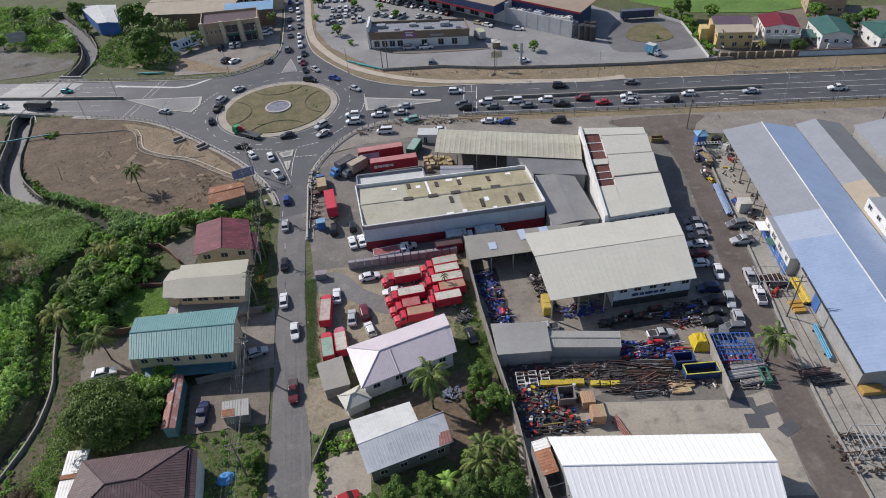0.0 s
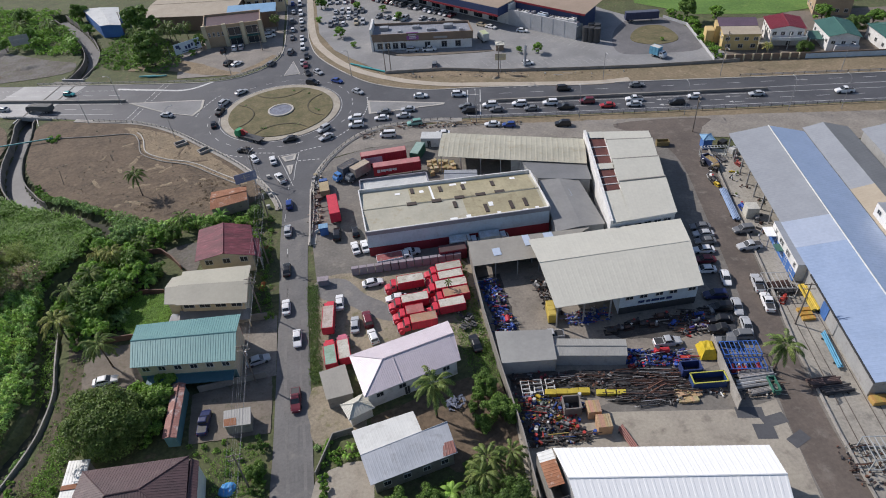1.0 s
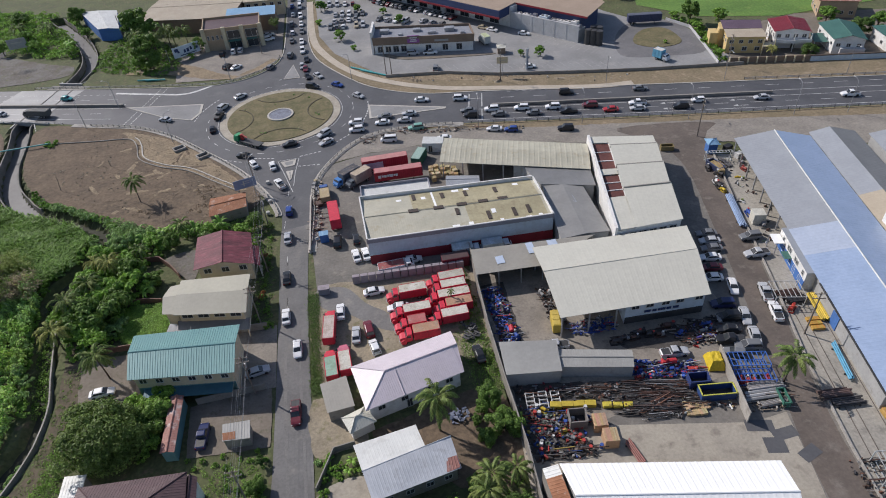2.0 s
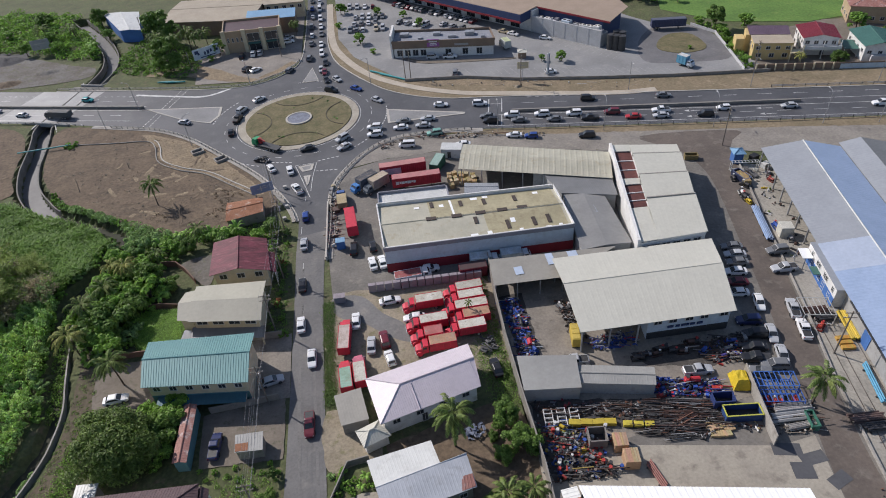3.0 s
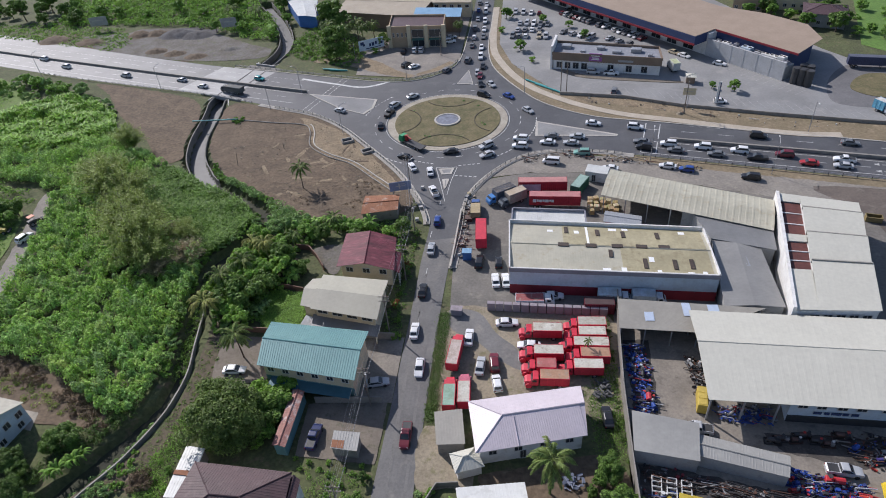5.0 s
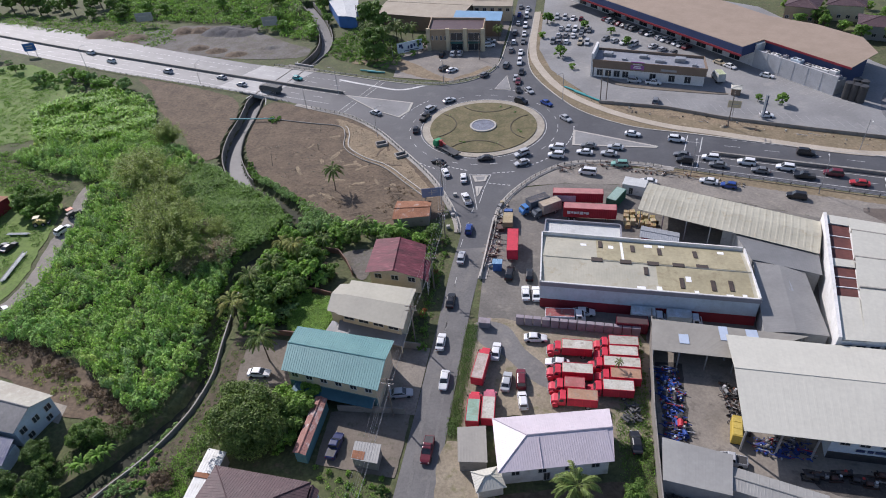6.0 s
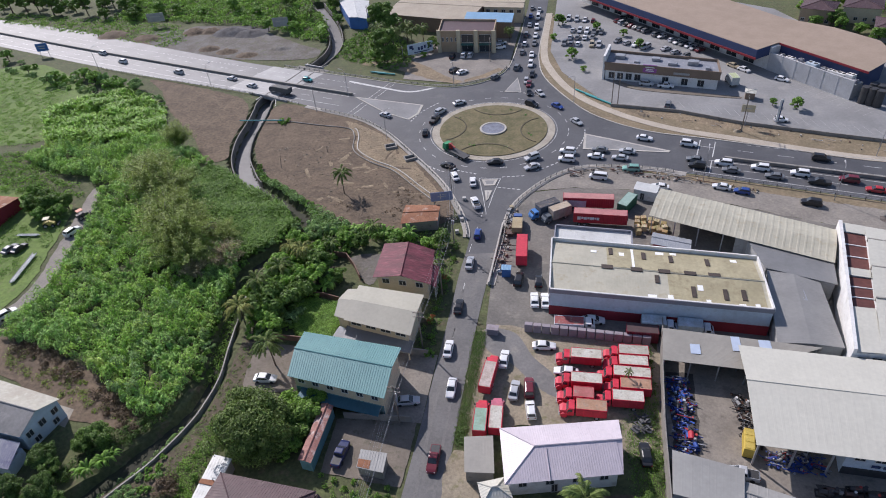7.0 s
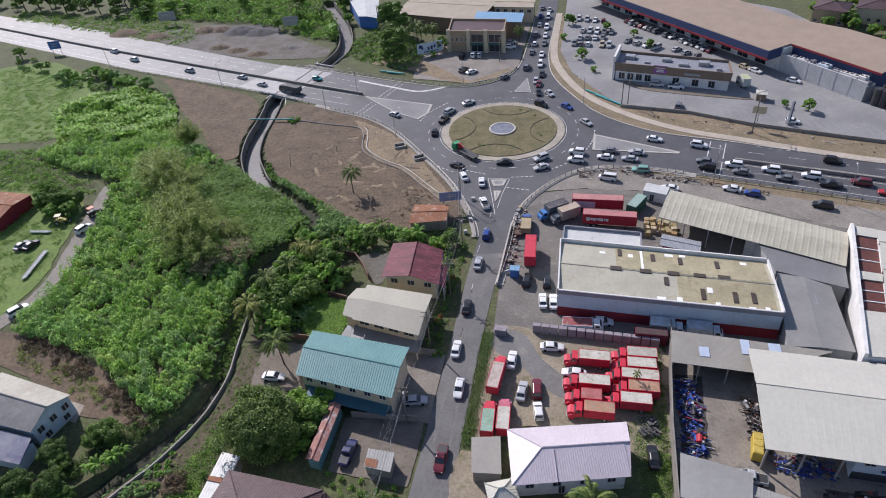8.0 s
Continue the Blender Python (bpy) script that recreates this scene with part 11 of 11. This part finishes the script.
# east side of the drive
for x, y, hd, ln, n, col, lb in ((82.2, 108.0, 75, 12, 5, (0.2, 0.27, 0.4), "long blue-grey girders beside the drive"), (77.2, 80.6, -5, 4, 7, BRN, "rusty bars beside the front office"), (77.6, 78.9, -5, 3.6, 6, DRK, "dark bars beside the front office"), (80.6, 76.2, 76, 7, 6, (0.5, 0.36, 0.04), "yellow steel sections beside the warehouse"), (76.2, 63.6, 74, 8, 3, (0.12, 0.4, 0.6), "sky blue pipes beside the warehouse"), (70.6, 57.6, -5, 5, 6, (0.12, 0.08, 0.07), "dark brown beams by the drive"), (71.4, 55.8, -5, 5, 5, DRK, "dark steel beams by the drive")):
    pipe_rack(x, y, hd, ln, n, col, lb, 0.16, 2)
for i in range(9):
    pp = (rc.uniform(83.5, 88), rc.uniform(100, 128))
    machine(*pp, rc.uniform(60, 120), rc.choice((YEL, DRK, GRY, BLUE, WHT)), "assorted gear stored beside the long warehouse", rc.uniform(0.7, 1.1))
skip(87.0, 125.8, 100, (4.6, 2.0, 1.4), (0.03, 0.04, 0.09), "dark navy open skip with tan sacks in it", (0.1, 0.12, 0.2))
crate(87.2, 126.4, 102, (2.2, 1.2, 1.0), (0.4, 0.28, 0.13), "tan timber sacks lying in the open skip", "bundle", True, z=0.21)
crate(94.2, 132.7, 20, (2.0, 1.6, 1.5), (0.02, 0.02, 0.022), "black square tank beside the booth", "tank", False)
crate(95.0, 128.8, 20, (1.8, 1.4, 1.4), (0.6, 0.6, 0.58), "white cabinet under the warehouse edge", "cabinet", False)
machine(94.2, 126.0, 70, (0.4, 0.4, 0.42), "grey pump set under the warehouse edge", 0.9)
machine(93.2, 123.0, 100, (0.3, 0.06, 0.05), "rusty red pump set under the warehouse edge", 0.8)
pipe_rack(-129.8, 115.4, 101, 11, 4, (0.55, 0.55, 0.52), "long white pipes lying in the meadow", 0.16, 1)
pipe_rack(-138.4, 128.2, 5, 6, 3, (0.5, 0.5, 0.48), "white pipes beside the loaders", 0.14, 1)
pipe_rack(90.4, 127.6, 98, 5, 6, (0.05, 0.05, 0.055), "dark steel bars beside the skip", 0.1, 1)
rack_frame(89.4, 128.9, -12, (6.4, 1.0, 2.6), (0.5, 0.52, 0.5), "pale steel gate frame beside the booth")
for i in range(3):
    crate(77.2 + 0.2 * i, 73.0 + 1.1 * i - 1.5, -8, (2.4, 0.8, 0.5), (0.5, 0.3, 0.06), "orange-yellow timber bundle lying on the concrete", "bundle")
machine(75.6, 77.0, 40, (0.5, 0.06, 0.04), "red generator beside the parked pickups", 0.9)
crate(77.0, 52.2, -8, (3.6, 1.6, 0.9), (0.45, 0.28, 0.08), "long tan timber box at the warehouse corner", "timber_box", True)
rack_frame(70, 43, -12, (6.0, 4.0, 3.0), (0.4, 0.42, 0.42), "grey scaffold frame beside the drive")
rack_frame(74, 42, -12, (4.0, 4.0, 3.4), (0.4, 0.42, 0.42), "grey scaffold frame beside the drive")
rack_frame(76, 80, -14, (5.5, 4.5, 2.6), (0.42, 0.42, 0.4), "light steel cage round the stored bars")
crate(84.6, 103.5, -14, (2.6, 2.6, 2.6), (0.6, 0.58, 0.5), "cream square tank on the concrete", "tank", False)
for x_, y_, s_ in ((-12.9, 135.4, 0.4), (-12.8, 139.2, 0.45), (-13.2, 128.2, 0.35)):
    crate(x_, y_, 10, (1.4, 1.2, 0.5), (0.12, 0.07, 0.05), "dark brown timber planter beside the low wall", "planter", False)
# near the houses
f = thing("covered_heap", "heap under a bright blue tarpaulin", "tarpaulin", at=pose(-29.6, 60.8, 0.0))
bm = bmesh.new()
bmesh.ops.create_icosphere(bm, subdivisions=3, radius=1.3)
for v in bm.verts:
    v.co.z = max(0.02, v.co.z * 0.6 + 0.35 * noise.noise(v.co * 1.7))
    v.co.x *= 1.1 + 0.2 * noise.noise(v.co + Vector((5, 0, 0)))
tinted_part("tarpaulin", bm, (0.06, 0.28, 0.6), f)
f = thing("scrap_heap", "grey-blue scrap heap between the houses", "scrap heap", at=pose(8.9, 68.3, 0.03))
bm = bmesh.new()
for i in range(40):
    box(bm, (rc.uniform(-1.6, 1.6), rc.uniform(-1.4, 1.4), rc.uniform(0.1, 0.7)), (rc.uniform(0.3, 1.2), rc.uniform(0.1, 0.5), rc.uniform(0.05, 0.4)), rc.uniform(0, 180), rc.uniform(-30, 30))
tinted_part("scrap", bm, (0.2, 0.22, 0.28), f)
f = thing("scrap_heap", "dark scrap heap behind the trucks", "scrap heap", at=pose(15.0, 86.6, 0.03))
bm = bmesh.new()
for i in range(50):
    box(bm, (rc.uniform(-1.4, 1.4), rc.uniform(-1.8, 1.8), rc.uniform(0.1, 0.9)), (rc.uniform(0.3, 1.4), rc.uniform(0.08, 0.4), rc.uniform(0.05, 0.4)), rc.uniform(0, 180), rc.uniform(-40, 40))
tinted_part("scrap", bm, (0.1, 0.1, 0.1), f)
for i in range(10):
    crate(-12.6 + rc.uniform(-1.2, 1.8), 138 + i * 1.25, rc.uniform(0, 90), (rc.uniform(0.8, 1.6), rc.uniform(0.6, 1.2), rc.uniform(0.4, 1.1)), rc.choice((BRN, GRY, (0.4, 0.33, 0.2), DRK)), "discarded box beside the roadside kerb", "box_stack", False)
for x, y in ((-25.4, 152.6), (-24.6, 143.4), (-25, 138.2)):
    crate(x, y, rc.uniform(0, 60), (0.9, 0.8, 0.8), (0.5, 0.48, 0.44), "pale concrete block beside the road", "block", False)
# stones on the bare ground
bm = bmesh.new()
for i in range(240):
    x, y = rc.uniform(-94, -30), rc.uniform(140, 202)
    if inside((x, y), [(-94, 200), (-66, 196), (-46, 176), (-30, 152), (-30, 142), (-52, 141), (-72, 154), (-88, 168)]):
        s = rc.uniform(0.12, 0.4)
        bmesh.ops.create_icosphere(bm, subdivisions=1, radius=s, matrix=Matrix.LocRotScale((x, y, 0.02), Euler((rc.random(), rc.random(), 0)), Vector((1, 0.7, 0.5))))
tagged(part("stones", bm, "dirt_tan"), "loose stones scattered over the bare earth", "stones", kind="stuff")
for x, y, r, hgt, m_ in ((-153, 282, 9, 2.6, "gravel_dark"), (-143, 280, 8, 2.0, "gravel_dark"), (-164, 284, 6, 2.0, "dirt"), (-172, 283, 6, 2.2, "dirt"), (-213, 281, 8, 2.0, "dirt"), (-193, 276, 7, 1.8, "dirt"), (-154, 262, 5, 1.5, "dirt"), (-144, 258.5, 5, 1.4, "dirt"), (-133, 254.5, 5, 1.3, "dirt"), (-121, 262, 5, 1.0, "gravel"), (48, 192.6, 1.2, 0.7, "dirt_tan"), (-62.4, 65.2, 2.0, 0.9, "dirt"), (-35, 147.5, 2.6, 0.8, "dirt_mid")):
    f = thing("spoil_heap", "low spoil heap of earth and gravel", "heap", at=pose(x, y, 0))
    bm = bmesh.new()
    bmesh.ops.create_grid(bm, x_segments=18, y_segments=12, size=r)
    for v in bm.verts:
        d = math.hypot(v.co.x, v.co.y * 1.5) / r
        v.co.z = hgt * max(0, 1 - d * d) * (0.8 + 0.5 * noise.noise(v.co * 0.6 + Vector((x, y, 0)))) - 0.03
    part("mound", bm, m_, f, smooth=True)

# along the open side of the long warehouse
for k in range(10):
    scrap(*lw(4 + 3.4 * k + rc.uniform(-1, 1), rc.uniform(-4.5, 3.5)), 2.4, 7, (DRK, DRK, GRY, BRN, YEL, (0.25, 0.3, 0.12), WHT), "stored gear and offcuts beside the long warehouse")
skip(79.8, 137.6, -14, (3.2, 1.6, 1.2), (0.22, 0.17, 0.07), "rusty tan open bin beside the track")
crate(87.2, 124.4, -14, (1.6, 4.2, 1.4), (0.35, 0.27, 0.13), "long tan timber load inside the gate", "timber_load")
skip(61.9, 58.8, 80, (3.0, 1.2, 1.2), (0.05, 0.17, 0.12), "green open bin behind the partition wall")
